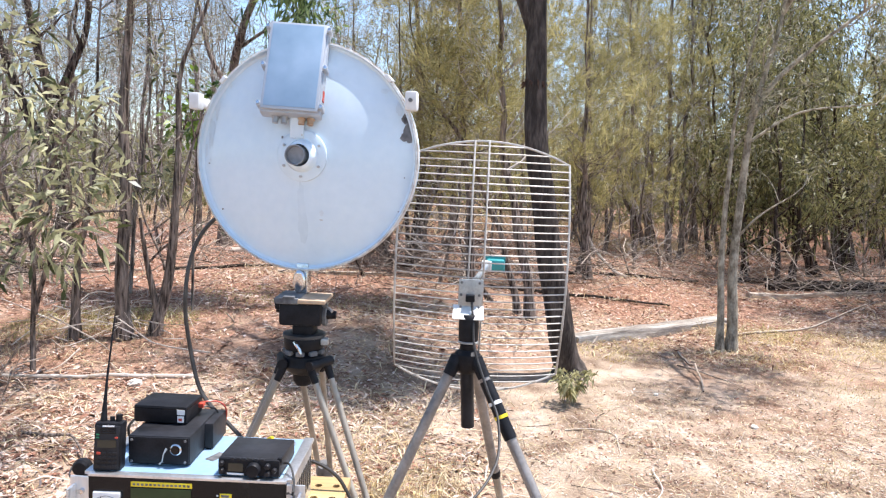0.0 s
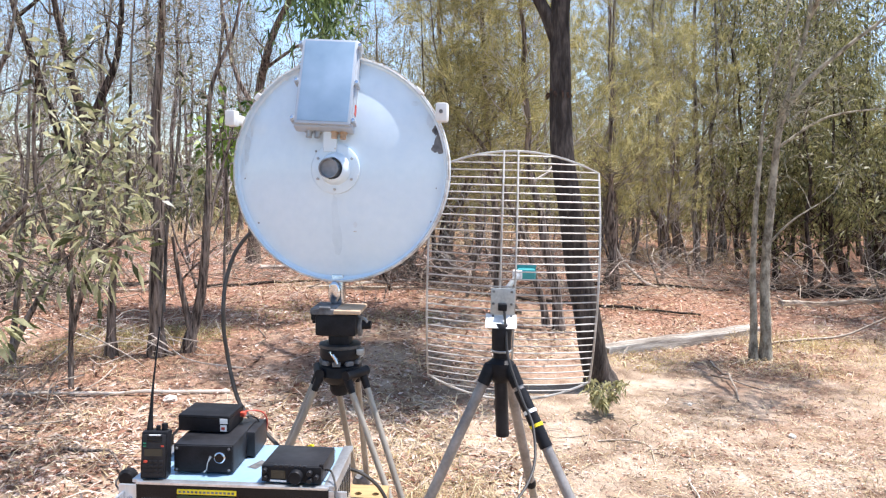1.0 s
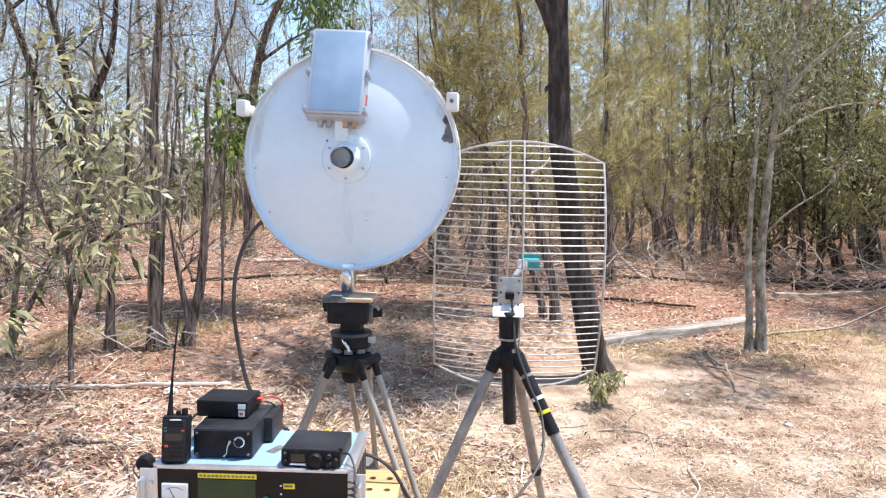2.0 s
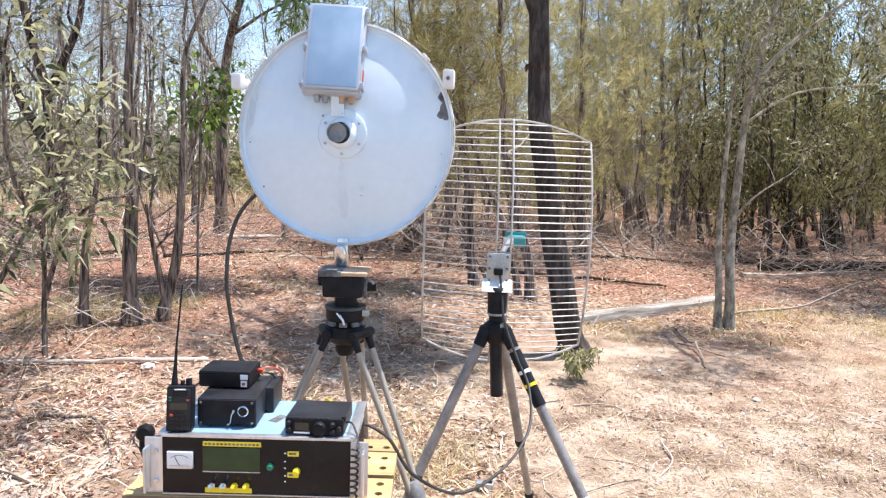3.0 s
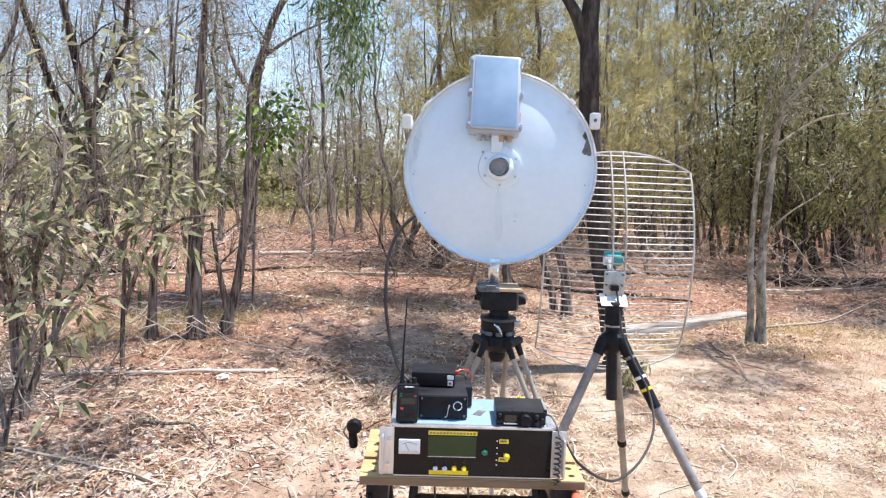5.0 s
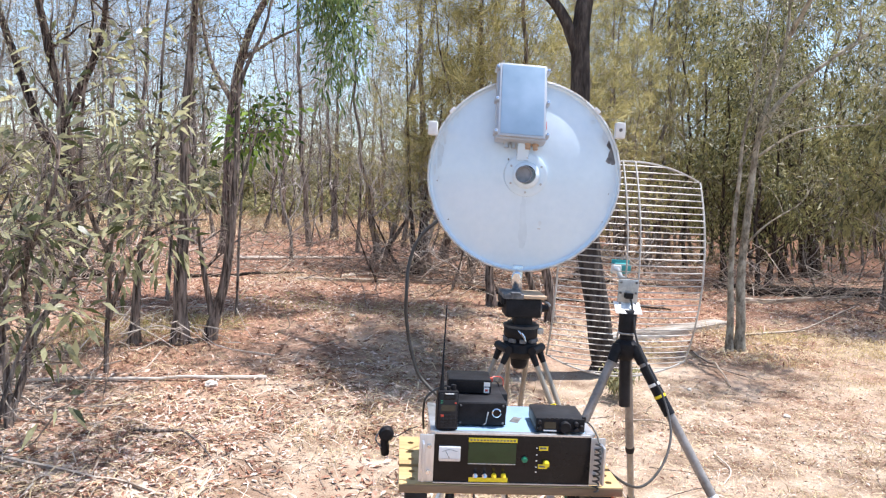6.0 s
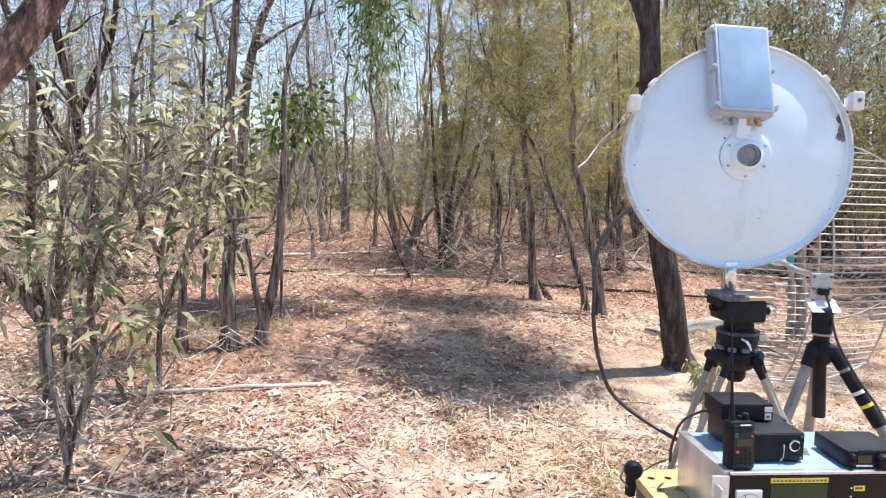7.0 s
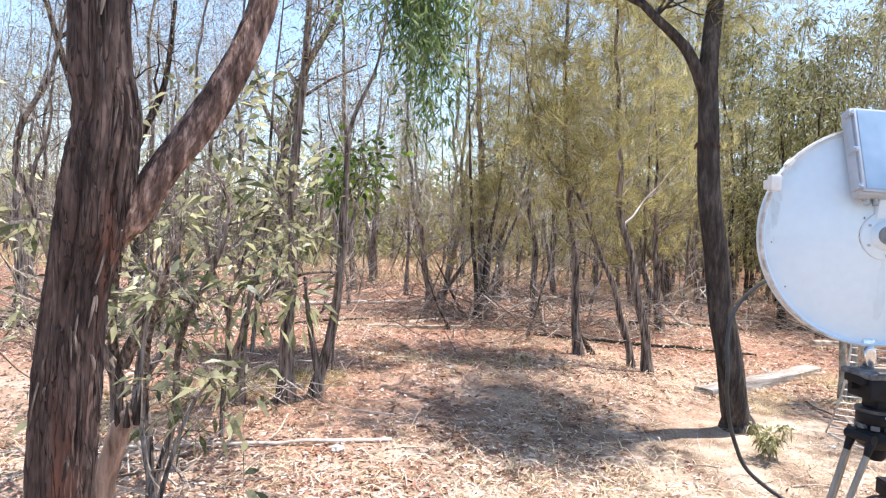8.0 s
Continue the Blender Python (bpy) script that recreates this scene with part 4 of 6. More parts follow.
part("push_button", Geo().lathe([(0.008, 0.0), (0.008, 0.006), (0.0055, 0.007), (0.0055, 0.012), (0.001, 0.0125)], 16, "y").moved(Matrix.Translation((a[0], CY0 - 0.003, a[1]))), GREENBTN, case, "green push button")
for z in (0.70, 0.33):
    tag = plate_on("yellow_tag", 0.665, 0.725, z, z + 0.09, YELLOW, "yellow lettered tag", 0.001)
    b = on_panel(0.672, z + 0.03)
    part("lettering", Geo().box((b[0], CY0 - 0.0046, b[1]), (b[0] + 0.017, CY0 - 0.0038, b[1] + 0.005)), CHIP, tag)
a = on_panel(0.715, 0.45)
part("selector_knob", Geo().lathe([(0.0085, 0.0), (0.0085, 0.008), (0.0065, 0.010), (0.006, 0.017), (0.001, 0.018)], 16, "y").moved(Matrix.Translation((a[0], CY0 - 0.003, a[1]))), YELLOW, case, "yellow pointer knob")
for z in (0.74, 0.60, 0.48, 0.35, 0.25):
    a = on_panel(0.648, z)
    part("tick_mark", Geo().box((a[0], CY0 - 0.004, a[1]), (a[0] + 0.004, CY0 - 0.0028, a[1] + 0.003)), PAPER, case)

part("grey_label", Geo().box((-0.012, -0.024, CZ1 + 0.0028), (0.012, 0.024, CZ1 + 0.0036)), CHIP, case, "small grey printed label", pose(-0.378, 1.545, 0, 0, 0, -24))

# ---- things on the case ----
TOPZ = CZ1 + 0.0045
psu = thing("power_supply", "black bench power supply with a round chrome socket", "power supply", pose(-0.478, 1.482, TOPZ, 0, 0, 1))
part("body", Geo().box((-0.073, 0.0, 0.002), (0.062, 0.185, 0.066), 0.003), BLACKMET, psu)
part("face", Geo().box((-0.071, -0.004, 0.004), (0.060, 0.001, 0.064), 0.002), BLACK, psu)
part("socket", Geo().lathe([(0.013, 0.004), (0.013, 0.010), (0.010, 0.012), (0.0095, 0.006)], 24, "y").moved(Matrix.Translation((0.034, 0, 0.040))), CHROME, psu, "round chrome socket ring")
part("socket_core", Geo().lathe([(0.0098, 0.0105), (0.0098, 0.0128), (0.006, 0.0130), (0.001, 0.0125)], 20, "y").moved(Matrix.Translation((0.034, 0, 0.040))), PANEL, psu, "dark socket core")
part("key", Geo().tube([(0.012, -0.004, 0.040), (0.008, -0.012, 0.030), (0.006, -0.013, 0.014), (0.0, -0.014, 0.008)], [0.003, 0.0014, 0.0013, 0.002], 6), ZINC, psu, "small metal key")
for k in range(4):
    part("face_screw", Geo().lathe([(0.003, 0.004), (0.003, 0.006), (0.0005, 0.0065)], 8, "y").moved(Matrix.Translation((-0.064 + 0.117 * (k % 2), 0, 0.010 + 0.048 * (k // 2)))), CHIP, psu)
part("rear_box", Geo().box((0.0, 0.10, 0.002), (0.082, 0.205, 0.062), 0.004), BLACKMET, psu)
part("key_bit", Geo().box((0.02, 0.05, 0.0), (0.05, 0.09, 0.002)), BLACK, psu)
batt = thing("battery_pack", "black battery box with white and red stickers on the power supply", "battery", pose(-0.512, 1.556, TOPZ + 0.068, 0, 0, -2))
part("body", Geo().box((-0.062, 0.0, 0.0), (0.062, 0.100, 0.041), 0.006), BLACK, batt)
part("lid_seam", Geo().box((-0.0624, -0.0004, 0.0335), (0.0624, 0.1004, 0.0345)), PANEL, batt)
part("sticker", Geo().box((0.040, -0.0012, 0.022), (0.058, 0.0003, 0.034)), PAPER, batt, "white printed sticker")
part("sticker", Geo().box((0.041, -0.0012, 0.004), (0.056, 0.0003, 0.019)), PAPER, batt, "red and white sticker")
part("sticker_mark", Geo().box((0.044, -0.0022, 0.008), (0.052, -0.0008, 0.014)), RED, batt)
lead = part("red_lead", Geo().tube(spline([(0.062, 0.08, 0.024), (0.082, 0.09, 0.028), (0.104, 0.11, 0.018), (0.110, 0.13, -0.01), (0.100, 0.14, -0.055)], 6), 0.0021, 6), RED, batt, "red power lead")
part("black_lead", Geo().tube(spline([(0.062, 0.07, 0.016), (0.080, 0.085, 0.016), (0.095, 0.11, -0.005), (0.092, 0.125, -0.055)], 6), 0.0021, 6), RUBBER, batt)
part("plug", Geo().box((0.061, 0.070, 0.016), (0.074, 0.085, 0.028), 0.003), RED, batt, "red power plug")

ht = thing("handheld_radio", "black handheld two-way radio with a whip antenna", "radio", pose(-0.580, 1.443, TOPZ, -5, 1, 6))
part("body", Geo().box((-0.029, -0.004, 0.0), (0.029, 0.030, 0.104), 0.006), BLACK, ht)
part("front_bezel", Geo().box((-0.025, -0.008, 0.006), (0.025, -0.003, 0.098), 0.003), BLACKMET, ht)
part("screen", Geo().box((-0.019, -0.0092, 0.052), (0.019, -0.0075, 0.068)), LCD, ht, "dark brown display")
for i in range(4):
    for j in range(4):
        part("key", Geo().box((-0.020 + 0.011 * i, -0.0098, 0.010 + 0.009 * j), (-0.012 + 0.011 * i, -0.0075, 0.0155 + 0.009 * j), 0.0008), RED if (i == 0 and j == 3) else BLACKMET, ht)
for x, z, m in ((-0.022, 0.078, GREENBTN), (-0.022, 0.072, GREENBTN), (0.016, 0.072, RED)):
    part("lamp_key", Geo().box((x, -0.0098, z), (x + 0.006, -0.0075, z + 0.003)), m, ht)
for k in range(4):
    part("speaker_slot", Geo().box((-0.014, -0.0095, 0.082 + 0.0035 * k), (0.018, -0.0078, 0.0836 + 0.0035 * k)), PANEL, ht)
part("maker_plate", Geo().box((-0.010, -0.0095, 0.0965), (0.014, -0.0078, 0.0990)), PAPER, ht)
part("knob", Geo().lathe([(0.007, 0.103), (0.007, 0.118), (0.005, 0.119)], 12).moved(Matrix.Translation((0.016, 0.014, 0))), BLACK, ht)
part("knob", Geo().lathe([(0.005, 0.103), (0.005, 0.113), (0.003, 0.114)], 12).moved(Matrix.Translation((0.002, 0.014, 0))), BLACK, ht)
part("whip_antenna", Geo().tube([(-0.016, 0.014, 0.103), (-0.016, 0.0143, 0.113), (-0.0158, 0.016, 0.145), (-0.015, 0.02, 0.2), (-0.010, 0.035, 0.33)], [0.0075, 0.0065, 0.004, 0.0024, 0.0016], 10), BLACK, ht)

tx = thing("portable_transceiver", "small black portable radio transceiver lying on the case", "radio", pose(-0.274, 1.443, TOPZ, 0, 0, -2))
part("body", Geo().box((-0.067, 0.008, 0.003), (0.067, 0.125, 0.039), 0.003), BLACKMET, tx)
face = part("face", Geo().box((-0.067, -0.004, 0.002), (0.067, 0.010, 0.040), 0.005), BLACK, tx)
part("screen", Geo().box((-0.044, -0.0055, 0.012), (-0.012, -0.0035, 0.030)), LCD, face, "grey display")
part("screen_print", Geo().box((-0.046, -0.006, 0.005), (-0.010, -0.0035, 0.0085)), PAPER, face)
part("tuning_knob", Geo().lathe([(0.0155, 0.004), (0.0155, 0.014), (0.0135, 0.018), (0.001, 0.018)], 24, "y").moved(Matrix.Translation((0.012, 0, 0.019))), BLACK, face)
for x, z, r in ((0.042, 0.028, 0.006), (0.042, 0.012, 0.006), (0.057, 0.020, 0.005), (-0.057, 0.030, 0.005), (-0.057, 0.014, 0.0055)):
    part("knob", Geo().lathe([(r, 0.004), (r, 0.012), (r * 0.8, 0.014), (0.0005, 0.014)], 14, "y").moved(Matrix.Translation((x, 0, z))), BLACKMET, face)
for k in range(6):
    part("button", Geo().box((-0.040 + 0.013 * k, -0.004, 0.0355), (-0.032 + 0.013 * k, 0.002, 0.0415), 0.001), BLACKMET, face)
part("strap_post", Geo().box((0.060, 0.001, 0.034), (0.070, 0.012, 0.044), 0.002), BLACK, tx)
part("rear_plug", Geo().tube([(0.052, 0.124, 0.022), (0.052, 0.150, 0.022), (0.056, 0.165, 0.012)], [0.007, 0.007, 0.004], 10), CHROME, tx)
part("yellow_wire", Geo().tube(spline([(-0.005, 0.124, 0.02), (0.0, 0.142, 0.03), (0.012, 0.136, 0.036)], 4), 0.004, 6), YELLOW, tx)

# speaker microphone beside the case
mic = thing("speaker_microphone", "round black speaker microphone with a cord beside the case", "microphone", pose(-0.742, 1.655, 0.938, 0, 18, 0) @ Matrix.Diagonal((0.82, 0.82, 0.82, 1)))
part("capsule", Geo().lathe([(0.004, 0.020), (0.020, 0.019), (0.027, 0.012), (0.028, 0.0), (0.025, -0.012), (0.012, -0.018), (0.002, -0.018)], 24, "y"), BLACK, mic)
part("body", Geo().tube([(0, 0, -0.022), (0.012, 0, -0.05), (0.022, 0.01, -0.076)], [0.014, 0.017, 0.015], 12), BLACK, mic)
part("cord", Geo().tube(spline([(0.01, 0.02, -0.02), (0.045, 0.03, -0.005), (0.075, 0.03, 0.03), (0.10, 0.02, 0.055)], 6), 0.0022, 6), RUBBER, mic)
part("clip", Geo().tube(spline([(-0.026, 0.0, 0.0), (-0.03, -0.005, -0.03), (-0.012, -0.01, -0.045), (0.005, -0.008, -0.055)], 5), 0.003, 6), CHIP, mic)


def coil(label, start, end, r, turns, wire):
    """A coiled cord from start to end."""
    a, b = Vector(start), Vector(end)
    d = b - a
    s = d.orthogonal().normalized()
    u = d.normalized().cross(s)
    n = turns * 10
    pts = [a + d * i / n + (s * math.cos(2 * math.pi * i / 10) + u * math.sin(2 * math.pi * i / 10)) * r for i in range(n + 1)]
    return tagged(new("coiled_cord", Geo().tube(pts, wire, 6).mesh("coiled_cord", RUBBER)), label, "cable")


coil("black coiled microphone cord hanging by the case", (-0.176, 1.405, 1.012), (-0.180, 1.398, 0.885), 0.008, 9, 0.0024)
coil("black coiled cord hanging under the bench edge", (-0.155, 1.350, 0.86), (-0.165, 1.345, 0.62), 0.008, 16, 0.0024)
cable("thin black lead from the transceiver over the case edge", [(-0.215, 1.475, 1.045), (-0.192, 1.462, 1.050), (-0.176, 1.435, 1.030), (-0.172, 1.41, 1.01)], 0.0024, 6)
cable("thin dark wire drooping under the workbench", [(-0.690, 1.36, 0.858), (-0.700, 1.352, 0.76), (-0.695, 1.35, 0.62), (-0.70, 1.38, 0.45), (-0.66, 1.45, 0.20), (-0.62, 1.5, 0.02)], 0.003)
cable("thin dark wire drooping under the workbench", [(-0.50, 1.43, 0.858), (-0.495, 1.42, 0.72), (-0.52, 1.43, 0.55), (-0.50, 1.45, 0.25), (-0.47, 1.5, 0.01)], 0.003)
cable("thin dark wire drooping under the workbench", [(-0.41, 1.44, 0.858), (-0.40, 1.43, 0.74), (-0.36, 1.44, 0.60), (-0.33, 1.46, 0.52), (-0.28, 1.5, 0.62), (-0.27, 1.52, 0.8)], 0.003)
red_wire = cable("thin red wire hanging under the workbench", [(-0.495, 1.425, 0.80), (-0.492, 1.42, 0.70), (-0.50, 1.42, 0.6), (-0.47, 1.44, 0.4), (-0.45, 1.5, 0.01)], 0.003)
red_wire.data.materials[0] = RED
lead_loop = cable("dark lead looping from the battery box over the case edge", [(-0.553, 1.63, 1.09), (-0.575, 1.645, 1.089), (-0.594, 1.655, 1.078), (-0.615, 1.66, 1.064), (-0.630, 1.66, 1.045), (-0.634, 1.668, 1.022), (-0.634, 1.685, 0.985), (-0.630, 1.70, 0.94)], 0.0035, 8)
ground_box = thing("small_box", "small grey box with a green label lying on the ground", "box", pose(0.285, 3.34, ground_z(0.285, 3.34) + 0.002, 0, 0, -14))
part("body", Geo().box((-0.045, -0.025, 0.0), (0.045, 0.03, 0.042), 0.004), ZINC, ground_box)
part("opening", Geo().box((-0.012, -0.010, 0.0415), (0.036, 0.024, 0.0435), 0.001), PANEL, ground_box)
part("green_label", Geo().box((-0.043, -0.0272, 0.003), (-0.006, -0.0248, 0.030), 0.0008), GREENBTN, ground_box, "green label")


# ---- trees that stand near ----
def foot_at(x, y):
    return (x, y, ground_z(x, y))


# the leaning stringybark beside the path
def near_trunk():
    ob = thing("tree", "thick dark stringybark trunk with a sunlit leaning limb", "tree", Matrix.Translation((-2.59, 1.82, 0.06)), "trees of the wood")

    def bark_tube(line, rads, n, rings, seed, amp):
        g = Geo()
        pts = spline(line, max(2, rings // (len(line) - 1)))
        k = len(pts)
        for i, p in enumerate(pts):
            d = (pts[min(i + 1, k - 1)] - pts[max(0, i - 1)]).normalized()
            s = Vector((1, 0, 0)) - d * d.x
            s.normalize()
            u = d.cross(s)
            r = float(np.interp(i / (k - 1), np.linspace(0, 1, len(rads)), rads))
            for j in range(n):
                a = 2 * math.pi * j / n
                c, w = math.cos(a), math.sin(a)
                tw = a + 0.35 * noise.noise((p.z * 2.2, seed, 1.0))
                ridge = abs(noise.noise((math.cos(tw) * 4.5, math.sin(tw) * 4.5, p.z * 2.4 + seed))) + 0.6 * abs(noise.noise((math.cos(tw) * 10, math.sin(tw) * 10, p.z * 5.5 + seed))) + 0.25 * noise.noise((math.cos(tw) * 16, math.sin(tw) * 16, p.z * 30 + seed))
                lump = 0.10 * noise.noise((c * 1.2, w * 1.2, p.z * 1.6 + seed))
                g.v.append(p + (s * c + u * w) * r * (1 + lump - amp * ridge + amp * 0.4))
        for i in range(k - 1):
            for j in range(n):
                a, b = i * n + j, i * n + (j + 1) % n
                g.f.append((a, b, b + n, a + n))
        return g
    AXIS = ((-0.1, -0.01), (0.5, 0.0), (0.935, 0.005), (1.19, 0.018), (1.331, 0.028), (1.472, 0.042), (1.612, 0.071), (1.71, 0.082), (1.808, 0.096), (1.892, 0.100), (2.166, 0.076), (3.2, 0.06), (4.6, -0.1), (6.4, 0.0))
    part("trunk", bark_tube([(x, -0.02 if z < 3 else 0.05, z) for z, x in AXIS], [0.115, 0.086, 0.077, 0.078, 0.075, 0.073, 0.083, 0.085, 0.082, 0.076, 0.070, 0.060, 0.045, 0.02], 110, 420, 3.0, 0.20), BARK_IRON, ob)
    # the limb's unseen top is bent so that it shades the lower part
    part("limb", bark_tube([(0.06, 0.0, 1.545), (0.118, 0.005, 1.612), (0.16, 0.02, 1.659), (0.20, 0.04, 1.736), (0.238, 0.07, 1.806), (0.278, 0.10, 1.878), (0.332, 0.14, 1.985), (0.375, 0.17, 2.086), (0.404, 0.20, 2.181), (0.425, 0.22, 2.266), (0.46, 0.24, 2.5), (0.53, 0.22, 2.8), (0.64, 0.175, 3.2), (0.855, 0.235, 3.9)], [0.050, 0.046, 0.043, 0.040, 0.039, 0.040, 0.041, 0.038, 0.037, 0.036, 0.036, 0.036, 0.036, 0.030], 56, 240, 9.0, 0.26), BARK_PINK_LIT, ob, "sunlit reddish leaning limb")
    rng = np.random.default_rng(4)
    tw, tips = Geo(), []
    for k in range(9):
        grow(tw, rng, (rng.uniform(-0.1, 0.1), 0.05, 3.4 + 0.33 * k), Vector((rng.normal(), rng.normal(), 0.7)), 1.0, 0.016, 2, tips)
    # unseen twigs added round that top to widen its shade
    for k in range(4):
        grow(tw, rng, (0.56 + 0.06 * k, 0.21, 2.95 + 0.2 * k), Vector((rng.normal(), rng.normal(), 0.9)), 0.8, 0.010, 2, tips)
    for k in range(5):
        grow(tw, rng, (0.855, 0.235, 3.9), Vector((0.4 + 0.4 * rng.normal(), 0.1 + 0.4 * rng.normal(), 0.8)), 0.55, 0.016, 2, tips)
    # unseen overhead limb, added with its broad leaves to dapple the ground in shade
    part("limb", bark_tube([(-0.02, 0.05, 3.9), (0.6, 0.7, 4.4), (1.4, 1.6, 4.8), (2.2, 2.5, 5.0)], [0.04, 0.03, 0.022, 0.01], 12, 30, 5.0, 0.2), BARK_IRON, ob)
    sprays = len(tips)
    for k in range(15):
        s = 0.07 + 0.066 * k
        grow(tw, rng, (2.2 * s, 2.5 * s, 3.95 + 1.1 * s), Vector((rng.normal(), rng.normal(), 0.3)), 0.95, 0.010, 2, tips)
    tagged(part("branchwork", tw, BARK_DARK, ob), kind="stuff")
    tagged(part("crown", crown_mesh(tips[:sprays], rng, "dull", 900), None, ob), kind="stuff")
    tagged(part("crown", crown_mesh(tips[sprays:], rng, "broad", 1750), None, ob), kind="stuff")
    st, pale = Geo(), Geo()
    for k in range(64):
        a, z, ln = rng.uniform(-1.3, 0.9) if k % 3 else rng.uniform(-3.6, 0.9), rng.uniform(0.2, 2.5), rng.uniform(0.03, 0.10)
        cx = float(np.interp(z, [q[0] for q in AXIS], [q[1] for q in AXIS]))
        cl = float(np.interp(z - ln, [q[0] for q in AXIS], [q[1] for q in AXIS]))
        w, lift, tw = rng.uniform(0.002, 0.006), rng.uniform(0.001, 0.010), rng.normal() * 0.10
        g = pale if k % 9 == 0 else st
        s0 = len(g.v)
        for s in (0.0, 0.35, 0.7, 1.0):
            aa, r = a + tw * s, 0.076 + lift * math.sin(math.pi * s) + 0.004 * s
            c = Vector((cx + (cl - cx) * s, -0.02, z - ln * s))
            d, t = Vector((math.cos(aa), math.sin(aa), 0)), Vector((-math.sin(aa), math.cos(aa), 0))
            ww = w * (0.35 + 0.65 * math.sin(math.pi * min(1, s + 0.15)))
            g.v += [c + d * r - t * ww, c + d * (r + 0.003), c + d * r + t * ww]
        for q in range(3):
            g.f += [(s0 + 3 * q, s0 + 3 * q + 1, s0 + 3 * q + 4, s0 + 3 * q + 3), (s0 + 3 * q + 1, s0 + 3 * q + 2, s0 + 3 * q + 5, s0 + 3 * q + 4)]
    tagged(part("bark_shred", st, BARK_MID, ob, "loose dark shreds of bark"), kind="stuff")
    tagged(part("bark_shred", pale, BARK_GREY, ob, "loose pale shreds of bark"), kind="stuff")


near_trunk()

# the forked tree behind the antennas
FORK = [(1.256, 5.975, 0.083), (1.18, 5.927, 0.32), (1.062, 5.861, 0.843), (0.953, 5.842, 1.412), (0.853, 5.842, 2.039), (0.805, 5.851, 2.505), (0.781, 5.88, 2.952), (0.829, 5.92, 3.407), (1.0, 6.2, 4.263), (1.22, 6.5, 5.402), (1.55, 6.85, 6.923)]
fork = tree("dark rough-barked forked tree with a scarred trunk", FORK, 0.122, 11, "olive", BARK_CHAR, 23000, 28, 0.76, 1.5, 2, sides=16, r1=0.45, extra=[([(0.781, 5.88, 2.913), (0.658, 5.88, 3.198), (0.525, 5.899, 3.388), (0.278, 5.98, 3.654), (-0.045, 6.5, 4.357), (-0.36, 7.0, 5.213)], 0.057)])
scar = Geo()
for k in range(34):
    a = 0.62 * k + 0.3 * noise.noise((k * 1.7, 1, 0))
    c = Vector((FORK[5][0] - FORK[0][0] + 0.093 * math.cos(a), FORK[5][1] - FORK[0][1] + 0.093 * math.sin(a), FORK[5][2] - FORK[0][2] + 0.05 * noise.noise((k * 0.9, 4, 0))))
    scar.tube([c - Vector((0.004 * math.cos(a), 0.004 * math.sin(a), 0)), c + Vector((0.016 * math.cos(a), 0.016 * math.sin(a), -0.03 - 0.05 * abs(noise.noise((k * 2.3, 7, 0)))))], [0.010, 0.002], 4)
tagged(part("torn_bark", scar, mat("torn_red_bark", (0.035, 0.022, 0.017), (0.13, 0.075, 0.052), 20, 0.9, spec=0.1), fork, "torn reddish bark round the trunk"), kind="stuff")
# pale saplings by the plank
pale_sapling = tree("pale smooth-barked sapling with a forked top", [(3.209, 7.33, 0), (3.17, 7.33, 0.6), (3.165, 7.33, 1.1), (3.19, 7.33, 1.8), (3.228, 7.33, 2.44), (3.32, 7.33, 2.9), (3.45, 7.33, 3.5), (3.5, 7.4, 4.4), (3.6, 7.4, 5.2)], 0.058, 12, "dull", BARK_PALE, 2000, 10, 0.5, 0.9, 2, sides=12, up=0.2, extra=[([(3.222, 7.33, 2.44), (3.42, 7.30, 2.82), (3.8, 7.25, 3.2), (4.3, 7.2, 3.6)], 0.034), ([(3.21, 7.33, 2.2), (3.7, 7.3, 2.52), (4.4, 7.2, 2.62)], 0.016), ([(3.165, 7.33, 1.2), (3.35, 7.25, 1.45), (3.66, 7.2, 1.68)], 0.014)])


def shade_bough(ob, lines, leaves, seed):
    """Unseen boughs with their leaves, added over the clearing to shade the ground."""
    rng = np.random.default_rng(seed)
    foot = ob.matrix_basis.translation
    tw, tips = Geo(), []
    for line in lines:
        pts = [p - foot for p in jitter_line([Vector(q) for q in line], 0.03, seed)]
        n = len(pts) - 1
        part("limb", Geo().tube(pts, [0.028 * (1 - 0.7 * i / n) for i in range(n + 1)], 8), BARK_PALE, ob)
        for k in range(8):
            grow(tw, rng, pts[int(n * rng.uniform(0.5, 1.0))], Vector((rng.normal(), rng.normal(), 0.3)), 0.5, 0.007, 2, tips)
    tagged(part("branchwork", tw, BARK_GREY, ob), kind="stuff")
    tagged(part("crown", crown_mesh(tips, rng, "deep", leaves), None, ob), kind="stuff")


shade_bough(pale_sapling, [[(3.45, 7.33, 3.5), (3.60, 6.9, 4.1), (3.74, 6.4, 4.5), (3.85, 5.85, 4.75)], [(3.5, 7.38, 4.1), (3.9, 7.25, 4.5), (4.5, 7.1, 4.8), (5.0, 7.1, 4.9)]], 1500, 96)
tree("thin pale sapling with a slender straight stem", [(3.074, 7.30, 0), (3.03, 7.30, 0.7), (3.016, 7.30, 1.33), (3.03, 7.30, 2.0), (3.05, 7.30, 2.5), (3.23, 7.30, 3.62), (3.3, 7.3, 4.6)], 0.040, 13, "dull", BARK_PALE, 1200, 8, 0.5, 0.8, 2, sides=10)
